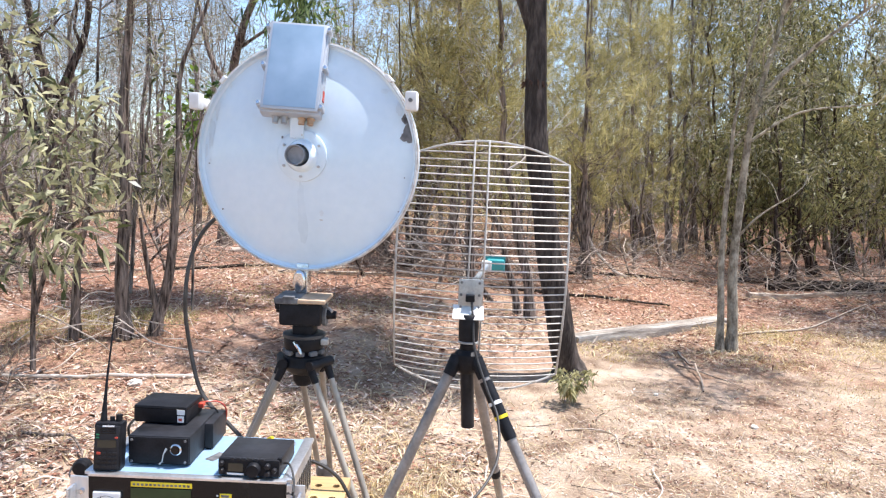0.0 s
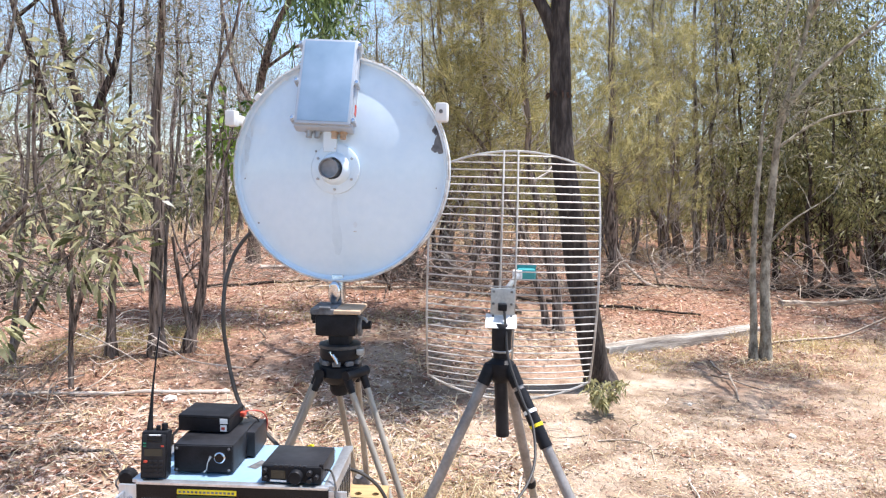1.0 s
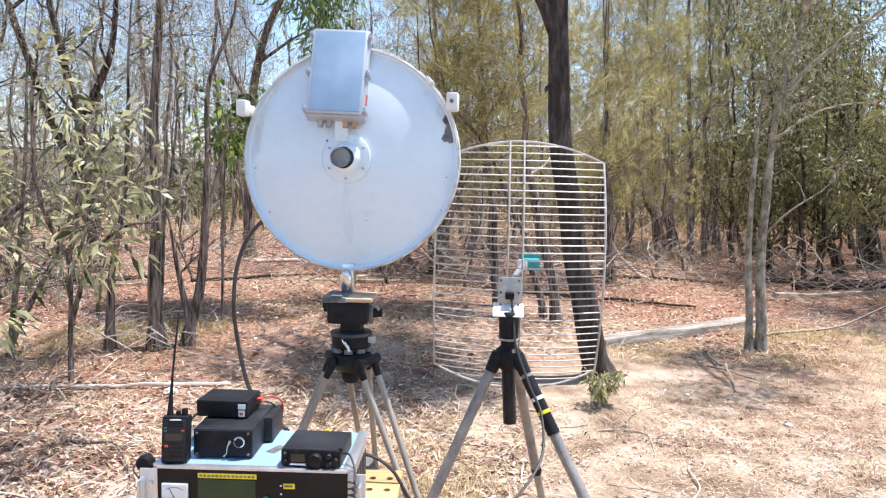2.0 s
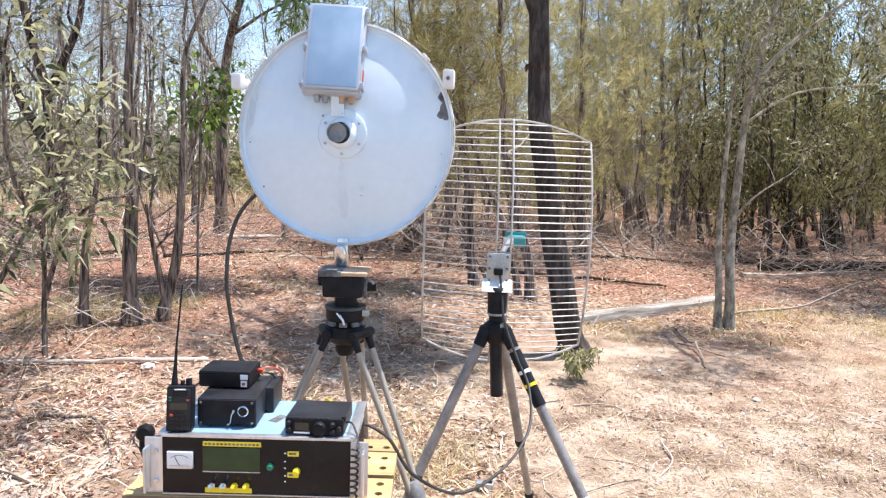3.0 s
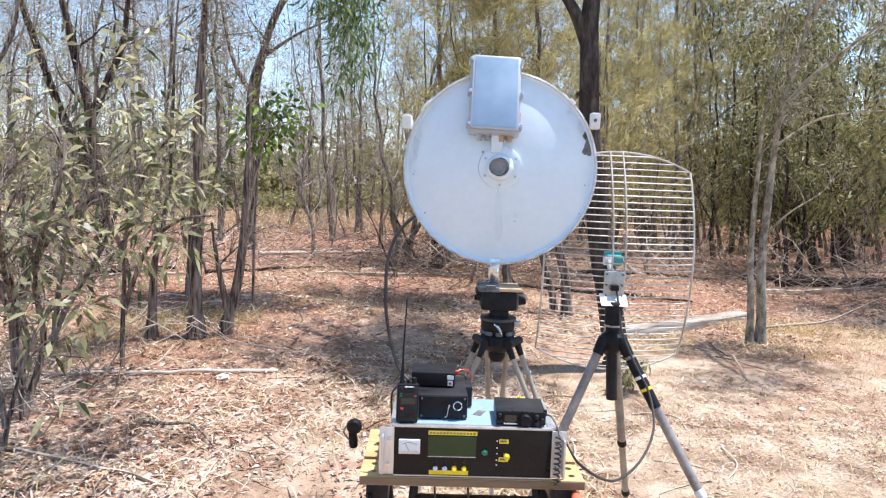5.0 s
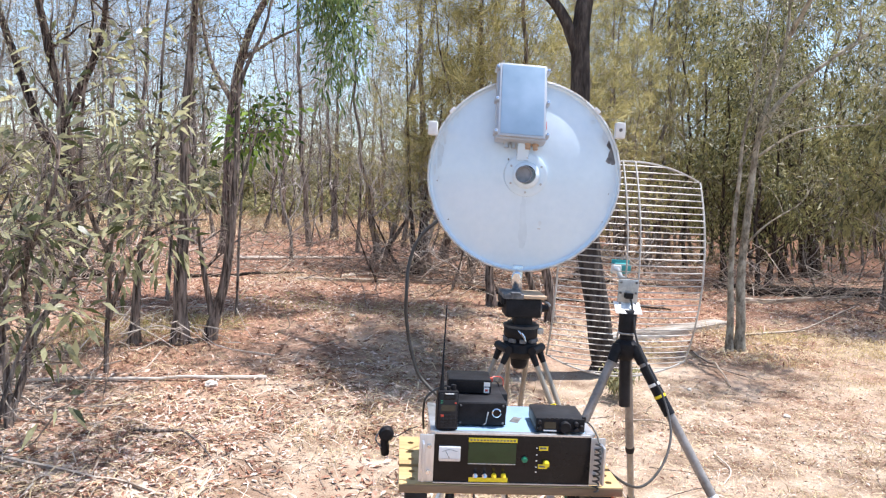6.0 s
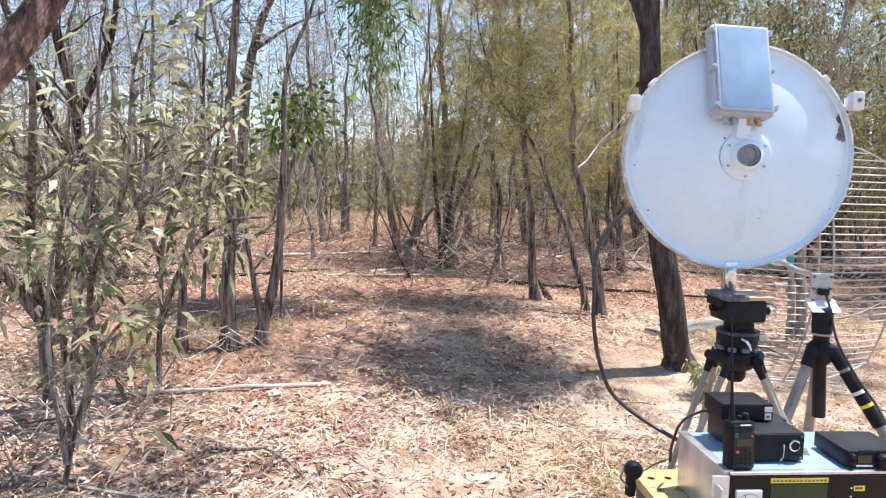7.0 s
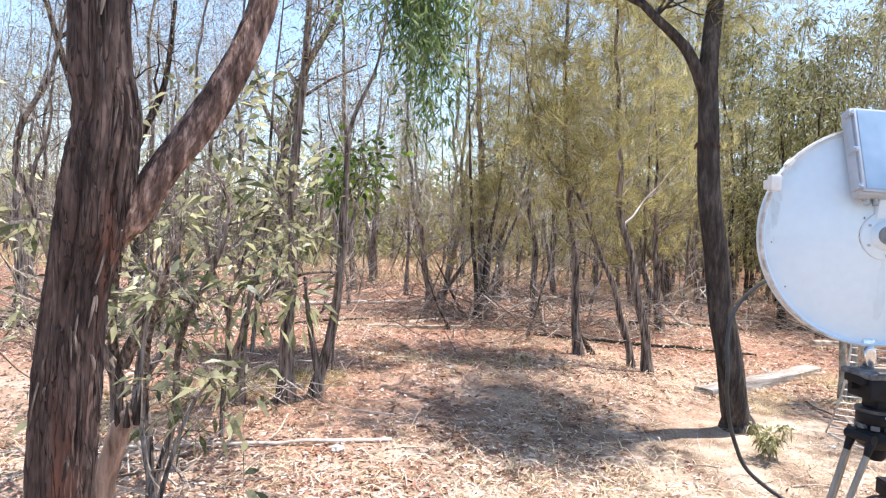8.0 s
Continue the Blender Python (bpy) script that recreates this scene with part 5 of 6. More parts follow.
# slim trunks on the west side
west_gum = tree("slim dark gum with shredded bark and a hanging green spray", [(-2.7, 6.127, 0.222), (-2.705, 6.127, 0.775), (-2.687, 6.127, 1.604), (-2.663, 6.127, 2.654), (-2.597, 6.127, 3.621), (-2.558, 6.155, 4.92), (-2.466, 6.155, 6.117)], 0.068, 14, "dull", BARK_MID, 1500, 10, 0.5, 1.1, 2, sides=12)
tree("thin grey trunk beside a clump of dead sticks", [(-3.081, 6.04, 0.222), (-3.064, 6.035, 0.591), (-3.037, 6.035, 0.913), (-2.926, 6.035, 1.53), (-2.88, 6.063, 2.525), (-2.788, 6.063, 3.999)], 0.046, 15, "dull", BARK_MID, 900, 8, 0.45, 0.9, 2, sides=10)
tree("leaning multi-stemmed sapling with fresh green leaves", [(-2.466, 6.247, 0.222), (-2.355, 6.247, 0.683), (-2.273, 6.219, 1.254), (-2.245, 6.219, 1.88), (-2.23, 6.219, 2.553), (-2.005, 6.247, 3.17), (-1.913, 6.247, 3.999)], 0.053, 16, "dull", BARK_MID, 500, 8, 0.5, 0.9, 2, sides=10, extra=[([(-2.447, 6.247, 0.407), (-2.53, 6.229, 0.821), (-2.576, 6.201, 1.236)], 0.035), ([(-2.281, 6.219, 1.236), (-2.189, 6.293, 1.742), (-2.079, 6.385, 2.249)], 0.022)])
tree("grey forked tree leaning outwards with bare limbs", [(-5.522, 10.537, 0.255), (-5.58, 10.537, 0.795), (-5.631, 10.537, 1.443), (-5.783, 10.537, 2.559), (-6.12, 10.537, 3.972), (-6.3, 10.51, 5.565), (-6.21, 10.51, 7.005)], 0.135, 17, "dull", BARK_DARK, 2200, 10, 0.5, 1.4, 2, sides=10, extra=[([(-5.631, 10.537, 1.425), (-5.94, 10.537, 2.055), (-6.211, 10.537, 2.559), (-6.712, 10.537, 3.972), (-7.02, 10.51, 5.025)], 0.09), ([(-5.76, 10.537, 2.505), (-5.49, 10.51, 3.045), (-5.25, 10.537, 3.729), (-5.13, 10.51, 4.845)], 0.075)])
tree("grey tree with a bent trunk at the wood edge", [(-6.993, 10.096, 0.255), (-7.02, 10.096, 1.245), (-7.083, 10.096, 2.712), (-6.642, 10.096, 3.675), (-6.39, 10.06, 5.025)], 0.09, 18, "dull", BARK_GREY, 1500, 9, 0.5, 1.3, 2)
# the thicket in the middle
feet = []


def slim_tree(r, style, *line):
    """One of the slim trees of the thicket, from its foot to its top."""
    k = len(feet)
    feet.append((line[0][0], line[0][1]))
    line = [(p[0], p[1], p[2] if i else ground_z(p[0], p[1])) for i, p in enumerate(line)]
    if not style:
        tree("short dead leaning trunk without leaves" if len(line) == 3 else "thin dead leaning pole without leaves", line, r, 40 + k, "", BARK_DARK, 0, 0, sides=8)
    elif style == "olive":
        tree("slender dark she-oak with wispy olive needles", line, r, 40 + k, "olive", BARK_MID, 6800 if k < 4 else 3400 if k < 8 else 5200, 22 if k < 8 else 18, 0.40, 1.3, 2, sides=8, bend=0.10, twig=TWIG_PALE if k % 2 else BARK_GREY)
    elif style == "gumtop":
        tree("dark trunk in the thicket with drooping dark green leaves", line, r, 40 + k, "deep", BARK_DARK, 3600, 20, 0.25, 1.5, 2, sides=8, bend=0.06)
    else:
        tree("slender grey tree with thin dull foliage", line, r, 40 + k, "dull", BARK_GREY, 1500, 16, 0.25, 1.3, 2, sides=8, bend=0.10, twig=TWIG_PALE)


slim_tree(0.064, "olive", (0.523, 8.653, 0.041), (0.43, 8.653, 1.016), (0.277, 8.653, 2.479), (0.119, 8.653, 4.575), (0.04, 8.672, 6.379))
slim_tree(0.052, "", (0.731, 8.825, 0.083), (0.646, 8.825, 0.32), (0.551, 8.825, 0.482))
slim_tree(0.047, "olive", (1.022, 8.125, 0.091), (0.888, 8.125, 0.658), (0.701, 8.125, 1.281), (0.191, 8.125, 2.255), (-0.23, 8.125, 2.831), (-0.463, 8.116, 4.06))
slim_tree(0.063, "olive", (1.144, 7.933, 0.132), (0.979, 7.933, 0.96), (0.806, 7.933, 1.816), (0.666, 7.933, 3.076), (0.562, 7.933, 4.364), (0.538, 7.988, 6.388))
slim_tree(0.066, "olive", (2.372, 10.836, 0.19), (2.262, 10.836, 1.606), (2.185, 10.836, 2.314), (2.099, 10.863, 5.5))
slim_tree(0.062, "olive", (0.564, 11.739, 0.19), (0.449, 11.739, 1.809), (0.344, 11.739, 3.225), (0.247, 11.748, 5.942))
slim_tree(0.106, "olive", (-0.241, 12.305, 0.19), (-0.324, 12.305, 1.517), (-0.392, 12.305, 2.774), (-0.517, 12.305, 4.739), (-0.457, 12.279, 6.916))
slim_tree(0.097, "olive", (0.193, 14.261, 0.19), (0.265, 14.261, 1.075), (0.352, 14.261, 2.048), (0.616, 14.261, 4.128), (0.796, 14.226, 5.942))
slim_tree(0.062, "olive", (-0.462, 11.659, 0.19), (-0.329, 11.748, 0.898), (-0.019, 11.748, 1.783), (0.291, 11.748, 2.845), (0.513, 11.836, 4.615))
slim_tree(0.053, "olive", (-1.288, 12.464, 0.234), (-0.899, 12.464, 0.738), (-0.566, 12.464, 1.172), (-0.279, 12.464, 1.588), (0.252, 12.544, 2.845))
slim_tree(0.084, "dull", (-1.135, 13.553, 0.225), (-1.289, 13.553, 1.075), (-1.439, 13.553, 1.96), (-1.707, 13.553, 3.367), (-1.776, 13.518, 5.5))
slim_tree(0.089, "dull", (-2.416, 17.987, 0.278), (-2.432, 17.987, 2.88), (-2.363, 18.031, 5.942))
slim_tree(0.044, "dull", (-1.602, 14.668, 0.261), (-1.605, 14.668, 1.977), (-1.546, 14.668, 4.084))
slim_tree(0.023, "", (-1.009, 9.995, 0.207), (-1.2, 9.995, 0.632), (-1.405, 9.995, 1.092), (-1.832, 9.995, 1.8))
slim_tree(0.071, "olive", (2.377, 11.535, 0.19), (2.339, 11.535, 0.986), (2.315, 11.535, 1.685), (2.286, 11.482, 5.5))
slim_tree(0.1, "olive", (5.374, 18.19, 0), (5.1, 18.19, 0.8), (4.63, 18.19, 1.73), (4.2, 18.2, 5))
slim_tree(0.09, "olive", (5.68, 19.05, 0), (5.573, 19.05, 2.21), (5.5, 19, 6))
slim_tree(0.12, "olive", (7.424, 20.62, 0), (7.333, 20.62, 2.31), (7.2, 20.6, 7))
slim_tree(0.18, "gumtop", (9.393, 16.03, 0), (9.2, 16.03, 0.9), (8.952, 16.03, 1.92), (8.28, 16.03, 3.66), (8, 16, 6.5))
slim_tree(0.125, "gumtop", (7.877, 14.61, 0), (7.428, 14.61, 1.05), (7.122, 14.61, 1.86), (6.7, 14.6, 4.5))
slim_tree(0.1, "gumtop", (9.046, 15.92, 0), (8.727, 15.92, 2.29), (8.6, 15.9, 6))
slim_tree(0.125, "gumtop", (10.266, 20.14, 0), (9.89, 20.14, 2.41), (9.7, 20.1, 7))
slim_tree(0.15, "gumtop", (14.63, 23.74, 0), (14.27, 23.74, 2.65), (14, 23.7, 7))
slim_tree(0.08, "gumtop", (6.3, 14.3, 0), (6.15, 14.3, 1.5), (6.1, 14.3, 5.5))
slim_tree(0.07, "gumtop", (6.9, 13.6, 0), (6.95, 13.6, 1.4), (6.75, 13.6, 5))

slim_tree(0.055, "", (-0.42, 11.35, 0), (-0.40, 11.4, 0.7), (-0.30, 11.45, 1.6), (-0.12, 11.5, 2.8), (-0.05, 11.5, 4.8))
slim_tree(0.045, "dull", (-0.36, 11.40, 0), (-0.25, 11.4, 0.8), (0.02, 11.45, 1.6), (0.30, 11.5, 2.5), (0.50, 11.6, 4.0))
slim_tree(0.040, "", (-0.50, 11.30, 0), (-0.72, 11.3, 0.35), (-1.05, 11.3, 0.95), (-1.25, 11.3, 1.3))
slim_tree(0.050, "", (-0.46, 11.45, 0), (-0.50, 11.5, 0.9), (-0.62, 11.5, 2.0), (-0.70, 11.5, 3.4), (-0.8, 11.5, 5.0))

# grey tree with rising pale limbs behind the slim trunks
tree("grey straight trunk that forks into rising pale limbs", [(-4.0, 13.1, 0.28), (-3.97, 13.1, 1.8), (-3.92, 13.1, 3.2), (-3.6, 12.9, 4.4), (-3.0, 12.8, 5.6), (-2.7, 12.8, 7.0)], 0.115, 95, "dull", BARK_MID, 1500, 9, 0.45, 1.3, 2, sides=10, r1=0.3, extra=[([(-3.92, 13.1, 3.1), (-4.4, 13.2, 4.0), (-4.7, 13.3, 5.4)], 0.055), ([(-3.75, 13.0, 3.9), (-3.1, 13.0, 4.35), (-2.5, 12.9, 4.6)], 0.035)])
# the spray of the slim gum
def hanging_foliage():
    """The long limb of the slim gum with its drooping spray of narrow leaves."""
    foot = west_gum.matrix_basis.translation
    rng = np.random.default_rng(32)
    limb = [Vector(p) - foot for p in jitter_line([(-2.60, 6.15, 4.3), (-2.40, 6.5, 4.85), (-2.10, 7.1, 5.35), (-1.85, 7.6, 5.55), (-1.72, 7.8, 5.5)], 0.03, 3)]
    n = len(limb) - 1
    tips, tw = [], Geo()
    for k in range(46):
        s = Vector((-1.86, 7.7, 5.35)) + Vector((rng.normal() * 0.1, rng.normal() * 0.18, rng.uniform(-0.8, 0.25)))
        e = Vector((-1.74 + rng.normal() * 0.38, 7.75 + rng.normal() * 0.36, rng.uniform(2.8, 5.5)))
        if e.z < 3.6:
            e.x = -1.56 + (e.x + 1.76) * 0.5
        m = (s + e) / 2 + Vector((rng.normal() * 0.13, rng.normal() * 0.13, 0.45))
        pts = [p - foot for p in spline([s, m, e], 6)]
        tw.tube(pts, [0.006 * (1 - 0.8 * i / 12) for i in range(13)], 4, cap=False)
        for i in range(5, 13):
            tips.append((pts[i], Vector((0, 0, -1))))
    part("limb", Geo().tube(limb, [0.034 * (1 - 0.6 * i / n) for i in range(n + 1)], 8), BARK_MID, west_gum)
    tagged(part("hanging_twigs", tw, BARK_DARK, west_gum), kind="stuff")
    tagged(part("hanging_spray", crown_mesh(tips, rng, "gum", 8000), None, west_gum, "dense hanging narrow green leaves"), kind="stuff")


hanging_foliage()


# ---- shrubs with broad leaves ----
def shrub(label, foot, stems, seed, style, leaves, depth=2, reach=0.6, r=0.02, bark=None):
    rng = np.random.default_rng(seed)
    ob = thing("shrub", label, "shrub", Matrix.Translation(foot_at(*foot)), "shrubs at the wood edge")
    tw, tips = Geo(), []
    for line in stems:
        g = Geo()
        pts = jitter_line(line, 0.03, seed, 5)
        pts[0].z -= 0.05
        n = len(pts) - 1
        g.tube(pts, [r * (1 - 0.7 * i / n) for i in range(n + 1)], 7)
        for k in range(9):
            i = int(n * ((0.72 if style == "fresh" else 0.35) + (0.28 if style == "fresh" else 0.65) * rng.uniform()))
            grow(tw, rng, pts[i], Vector((rng.normal(), rng.normal(), 0.25)), reach * rng.uniform(0.5, 1.1), max(0.004, r * 0.3), depth, tips, 0.1, wob=0.3)
        part("stem", g, bark or BARK_GREY, ob)
    tagged(part("twig_mass", tw, BARK_GREY, ob), kind="stuff")
    tagged(part("foliage", crown_mesh(tips, rng, style, leaves), None, ob), kind="stuff")
    return ob


shrub("tall wattle shrub with broad pale green leaves", (-3.60, 4.86), [[(0, 0, 0), (-0.04, 0, 0.45), (-0.06, 0, 0.75), (0.1, -0.4, 1.25), (0.3, -0.8, 1.75), (0.4, -1.0, 2.15)], [(0.02, 0, 0.5), (-0.3, -0.2, 1.2), (-0.5, -0.4, 1.9)], [(0.0, 0, 0.7), (0.35, -0.2, 1.15), (0.75, -0.3, 1.5)]], 51, "broad", 310, reach=0.75, r=0.05, bark=BARK_MID)
shrub("thin wattle stems with broad pale green leaves", (-3.13, 4.08), [[(0, 0, 0), (-0.02, 0, 0.4), (-0.05, 0, 0.68), (0.1, -0.35, 1.1), (0.3, -0.7, 1.45)], [(0.0, 0, 0.05), (0.10, 0.05, 0.5), (0.2, -0.2, 1.0), (0.45, -0.4, 1.5), (0.5, -0.4, 1.8)]], 52, "broad", 150, reach=0.45, r=0.026, bark=BARK_MID)
shrub("broad-leaved wattle sapling with drooping leaves", (-3.9, 5.9), [[(0, 0, 0), (0.1, 0, 0.8), (0.25, -0.1, 1.6), (0.3, -0.1, 2.6)], [(0, 0, 0.1), (0.5, -0.1, 0.9), (0.75, 0, 1.7)]], 53, "broad", 130, reach=0.6, r=0.03)
shrub("arching wattle with long sprays of broad pale leaves", (-3.05, 5.35), [[(0, 0, 0), (0.02, 0, 0.6), (0.10, -0.1, 1.2), (0.35, -0.2, 1.75), (0.70, -0.3, 2.05)], [(0.02, 0, 0.5), (0.25, -0.1, 1.0), (0.55, -0.2, 1.25), (0.85, -0.25, 1.30)], [(0.05, 0, 0.9), (-0.1, -0.2, 1.5), (-0.05, -0.3, 2.2), (0.1, -0.4, 2.6)]], 57, "broad", 560, reach=0.5, r=0.022, bark=BARK_MID)
shrub("low wattle spray leaning over the litter", (-2.95, 3.55), [[(0, 0, 0), (0.05, 0.05, 0.35), (0.18, 0.1, 0.75), (0.42, 0.15, 1.0)], [(0.02, 0, 0.2), (-0.1, 0.1, 0.7), (-0.05, 0.1, 1.2), (0.1, 0.1, 1.6)]], 58, "broad", 85, reach=0.35, r=0.016)
shrub("leafy sapling beside the slim trunks", (-3.3, 7.6), [[(0, 0, 0), (0.05, 0, 0.9), (0.2, 0, 1.9), (0.2, 0, 2.5)]], 54, "broad", 260, reach=0.5, r=0.025)
shrub("tangled low bush with broad leaves", (-5.2, 7.8), [[(0, 0, 0), (0.1, 0, 0.7), (0.2, 0, 1.3)], [(0, 0, 0), (-0.4, 0, 0.6), (-0.6, 0, 1.2)], [(0.2, 0, 0), (0.6, 0, 0.6), (0.9, 0.1, 1.1)]], 55, "broad", 420, reach=0.6, r=0.02)
shrub("fresh green sapling crown against the sky", (-2.38, 6.95), [[(0, 0, 0), (0.0, 0.02, 0.8), (0.03, 0.02, 1.52), (0.05, 0.02, 1.76), (0.08, 0.0, 1.98)]], 56, "fresh", 420, reach=0.34, r=0.016)


def weed(label, x, y, h, n, seed):
    """A small leafy weed in the soil."""
    rng = np.random.default_rng(seed)
    g, tips = Geo(), []
    for k in range(9):
        a = rng.uniform(0, 6.28)
        e = Vector((math.cos(a) * h * 0.5, math.sin(a) * h * 0.5, h * rng.uniform(0.5, 1)))
        pts = [Vector((0, 0, -0.01)), e * 0.5 + Vector((0, 0, 0.03)), e]
        g.tube(pts, [0.004, 0.003, 0.0015], 4)
        tips += [(e, e.normalized()), (pts[1], e.normalized())]
    ob = thing("weed", label, "plant", Matrix.Translation(foot_at(x, y)))
    part("stems", g, BARK_PALE, ob)
    p = np.array([tips[i][0] for i in rng.integers(0, len(tips), n)]) + rng.normal(size=(n, 3)) * 0.015
    part("foliage", leaf_mesh("leaves", p, rng.normal(size=(n, 3)) * 0.6 + [0, 0, 0.1], rng.uniform(0.05, 0.09, n), rng.uniform(0.016, 0.026, n), WEED, rng, 0.6), None, ob)


weed("small leafy green weed growing in bare soil", 1.15, 5.22, 0.25, 300, 61)

# ---- the wood behind ----
def variant(style, seed, h, bark, leaves, lean, r, low, limbs, reach, depth=2, kids_n=3, bend=0.09, twig=None):
    line = [(0, 0, 0), (lean * 0.35, 0.05, h * 0.2), (lean * 0.45, 0.15, h * 0.45), (lean * 0.9, 0.1, h * 0.7), (lean, 0, h)]
    label = {"olive": "slender she-oak with wispy olive needles deeper in the wood", "dull": "thin grey tree with sparse dull leaves deeper in the wood", "deep": "dense dark green tree in the shaded wood", "bare": "bare twiggy grey sapling in the undergrowth", "tall": "tall grey tree with a high crown of fine bare twigs"}[style]
    return tree(label, line, r, seed, "dull" if style in ("bare", "tall") else style, bark, leaves, limbs, low, reach, depth, sides=6, kids=kids_n, bend=bend, twig=twig, group="background trees", coarse=True)


kinds = [variant("olive", 71, 7.5, BARK_MID, 6400, 0.5, 0.046, 0.22, 22, 1.5, twig=TWIG_PALE), variant("olive", 72, 6.2, BARK_MID, 5600, -0.7, 0.038, 0.18, 20, 1.4, twig=TWIG_PALE), variant("olive", 73, 8.5, BARK_GREY, 5600, 0.4, 0.058, 0.27, 19, 1.6, twig=BARK_GREY),
         variant("dull", 74, 7.0, BARK_GREY, 2500, 0.9, 0.05, 0.18, 26, 1.6, twig=TWIG_PALE), variant("dull", 75, 6.0, BARK_GREY, 2300, -0.8, 0.045, 0.18, 25, 1.5, twig=TWIG_PALE), variant("dull", 76, 8.5, BARK_GREY, 2700, -0.4, 0.055, 0.18, 26, 1.7, twig=TWIG_PALE),
         variant("bare", 77, 3.6, BARK_GREY, 160, 0.8, 0.022, 0.1, 14, 1.1, 2, 3, 0.09, TWIG_PALE), variant("bare", 78, 4.6, BARK_GREY, 120, -0.9, 0.026, 0.1, 16, 1.2, 2, 3, 0.10, TWIG_PALE), variant("bare", 79, 2.6, BARK_GREY, 200, 0.3, 0.016, 0.05, 13, 0.9, 2, 3, 0.10, TWIG_PALE),
         variant("tall", 91, 9.5, BARK_GREY, 4200, 0.7, 0.060, 0.34, 30, 2.1, twig=TWIG_PALE), variant("tall", 92, 8.2, BARK_GREY, 3600, -0.6, 0.052, 0.32, 28, 1.9, twig=BARK_GREY),
         variant("deep", 87, 5.6, BARK_DARK, 2500, 0.5, 0.048, 0.16, 17, 1.3), variant("deep", 88, 6.8, BARK_DARK, 2700, -0.6, 0.054, 0.16, 18, 1.4)]
rng = np.random.default_rng(80)
spots = feet + [(1.5, 6.46), (-2.85, 6.67), (-6.0, 11.7)]


def plant_copies(count, tries, near, far, gaps, pick, scale, skip):
    """Sets copies out on the ground of the wood, none closer than its gap to another."""
    done = 0
    for _ in range(tries):
        y = rng.uniform(near, far)
        x = rng.uniform(-0.75 * y - 3, 0.75 * y + 3)
        side = x / y
        if skip(x, y, side):
            continue
        gap = gaps(side) * (0.75 + y / 40)
        if min((x - a) ** 2 + (y - b) ** 2 for a, b in spots) < gap * gap:
            continue
        spots.append((x, y))
        s = rng.uniform(*scale)
        m = Matrix.Translation(foot_at(x, y)) @ pose(0, 0, 0, 0, 0, rng.uniform(0, 360)) @ Matrix.Diagonal((s, s, s * rng.uniform(0.9, 1.1), 1))
        copy_thing(kinds[pick(side)], m)
        done += 1
        if done >= count:
            return


def tall_pick(side):
    if side > 0.36 and rng.uniform() < 0.42:
        return int(rng.integers(11, 13))
    olive = rng.uniform() < (0.93 if side > 0.14 else 0.55 if side > -0.08 else 0.1)
    return int(rng.integers(0, 3)) + (0 if olive else 3)


plant_copies(112, 12000, 9.5, 40, lambda s: 1.22 if s > 0.12 else 1.7 if s > -0.12 else 2.1, tall_pick, (0.75, 1.25), lambda x, y, s: (-0.1 < s < 0.32 and y > 19 and rng.uniform() < 0.6) or (y < (10.3 if s > 0.06 else 15) and s < 0.2) or (y < 16.5 and s > 0.2 and rng.uniform() < 0.93) or (s < -0.05 and y < 32 and rng.uniform() < 0.92))
plant_copies(8, 4000, 16, 26, lambda s: 1.0, lambda s: int(rng.integers(11, 13)), (0.7, 1.1), lambda x, y, s: s < 0.40)
plant_copies(20, 8000, 16, 27, lambda s: 0.95, lambda s: int(rng.choice([0, 2, 1, 12, 2] if s > 0.45 else [0, 2, 1])), (1.1, 1.5), lambda x, y, s: s < 0.27 or s > 0.75)
plant_copies(6, 9000, 10.5, 19, lambda s: 1.8, lambda s: int(rng.integers(3, 6)), (0.9, 1.2), lambda x, y, s: s > -0.30)
plant_copies(56, 9000, 8.0, 24, lambda s: 0.8, lambda s: int(rng.integers(6, 9)), (0.7, 1.3), lambda x, y, s: (s < -0.1 and rng.uniform() < 0.75) or (y < 13 and -0.15 < s < 0.0) or (y < 10.5 and s > 0.1) or (y < 14 and s > 0.2 and rng.uniform() < 0.6))
plant_copies(42, 9000, 13, 30, lambda s: 1.1, lambda s: int(rng.integers(9, 11)), (0.85, 1.2), lambda x, y, s: s > -0.08 or -0.29 < s < -0.21)
plant_copies(48, 9000, 31, 48, lambda s: 0.75, lambda s: int(rng.integers(3, 6)), (1.0, 1.45), lambda x, y, s: s > 0.0)
# kinds 11 and 12 stand mostly out of view, added to shade the ground
for x, y, k, s, turn in ((-0.6, 17.0, 2, 1.05, 30), (1.9, 16.5, 0, 1.15, 80), (4.5, 16.0, 0, 1.2, 140), (6.0, 17.4, 2, 1.2, 200), (7.4, 18.6, 1, 1.5, 20), (3.6, 19.0, 2, 1.15, 260), (9.0, 20.0, 0, 1.4, 310), (5.2, 22.0, 1, 1.5, 70), (8.0, 23.0, 2, 1.3, 120), (8.0, 11.0, 12, 1.3, 50), (7.7, 9.3, 11, 1.2, 150), (9.0, 12.6, 12, 1.4, 220), (9.6, 13.8, 11, 1.4, 310), (8.7, 10.2, 12, 1.3, 100), (-1.0, 12.8, 3, 1.0, 10), (0.0, 19.5, 5, 1.1, 300), (3.3, 15.0, 0, 1.1, 170)):
    copy_thing(kinds[k], Matrix.Translation(foot_at(x, y)) @ pose(0, 0, 0, 0, 0, turn) @ Matrix.Diagonal((s, s, s, 1)))
for k, src in enumerate(kinds):
    src.matrix_basis = Matrix.Translation(foot_at(-22 + 4.2 * k, 26 + (k % 2) * 4))


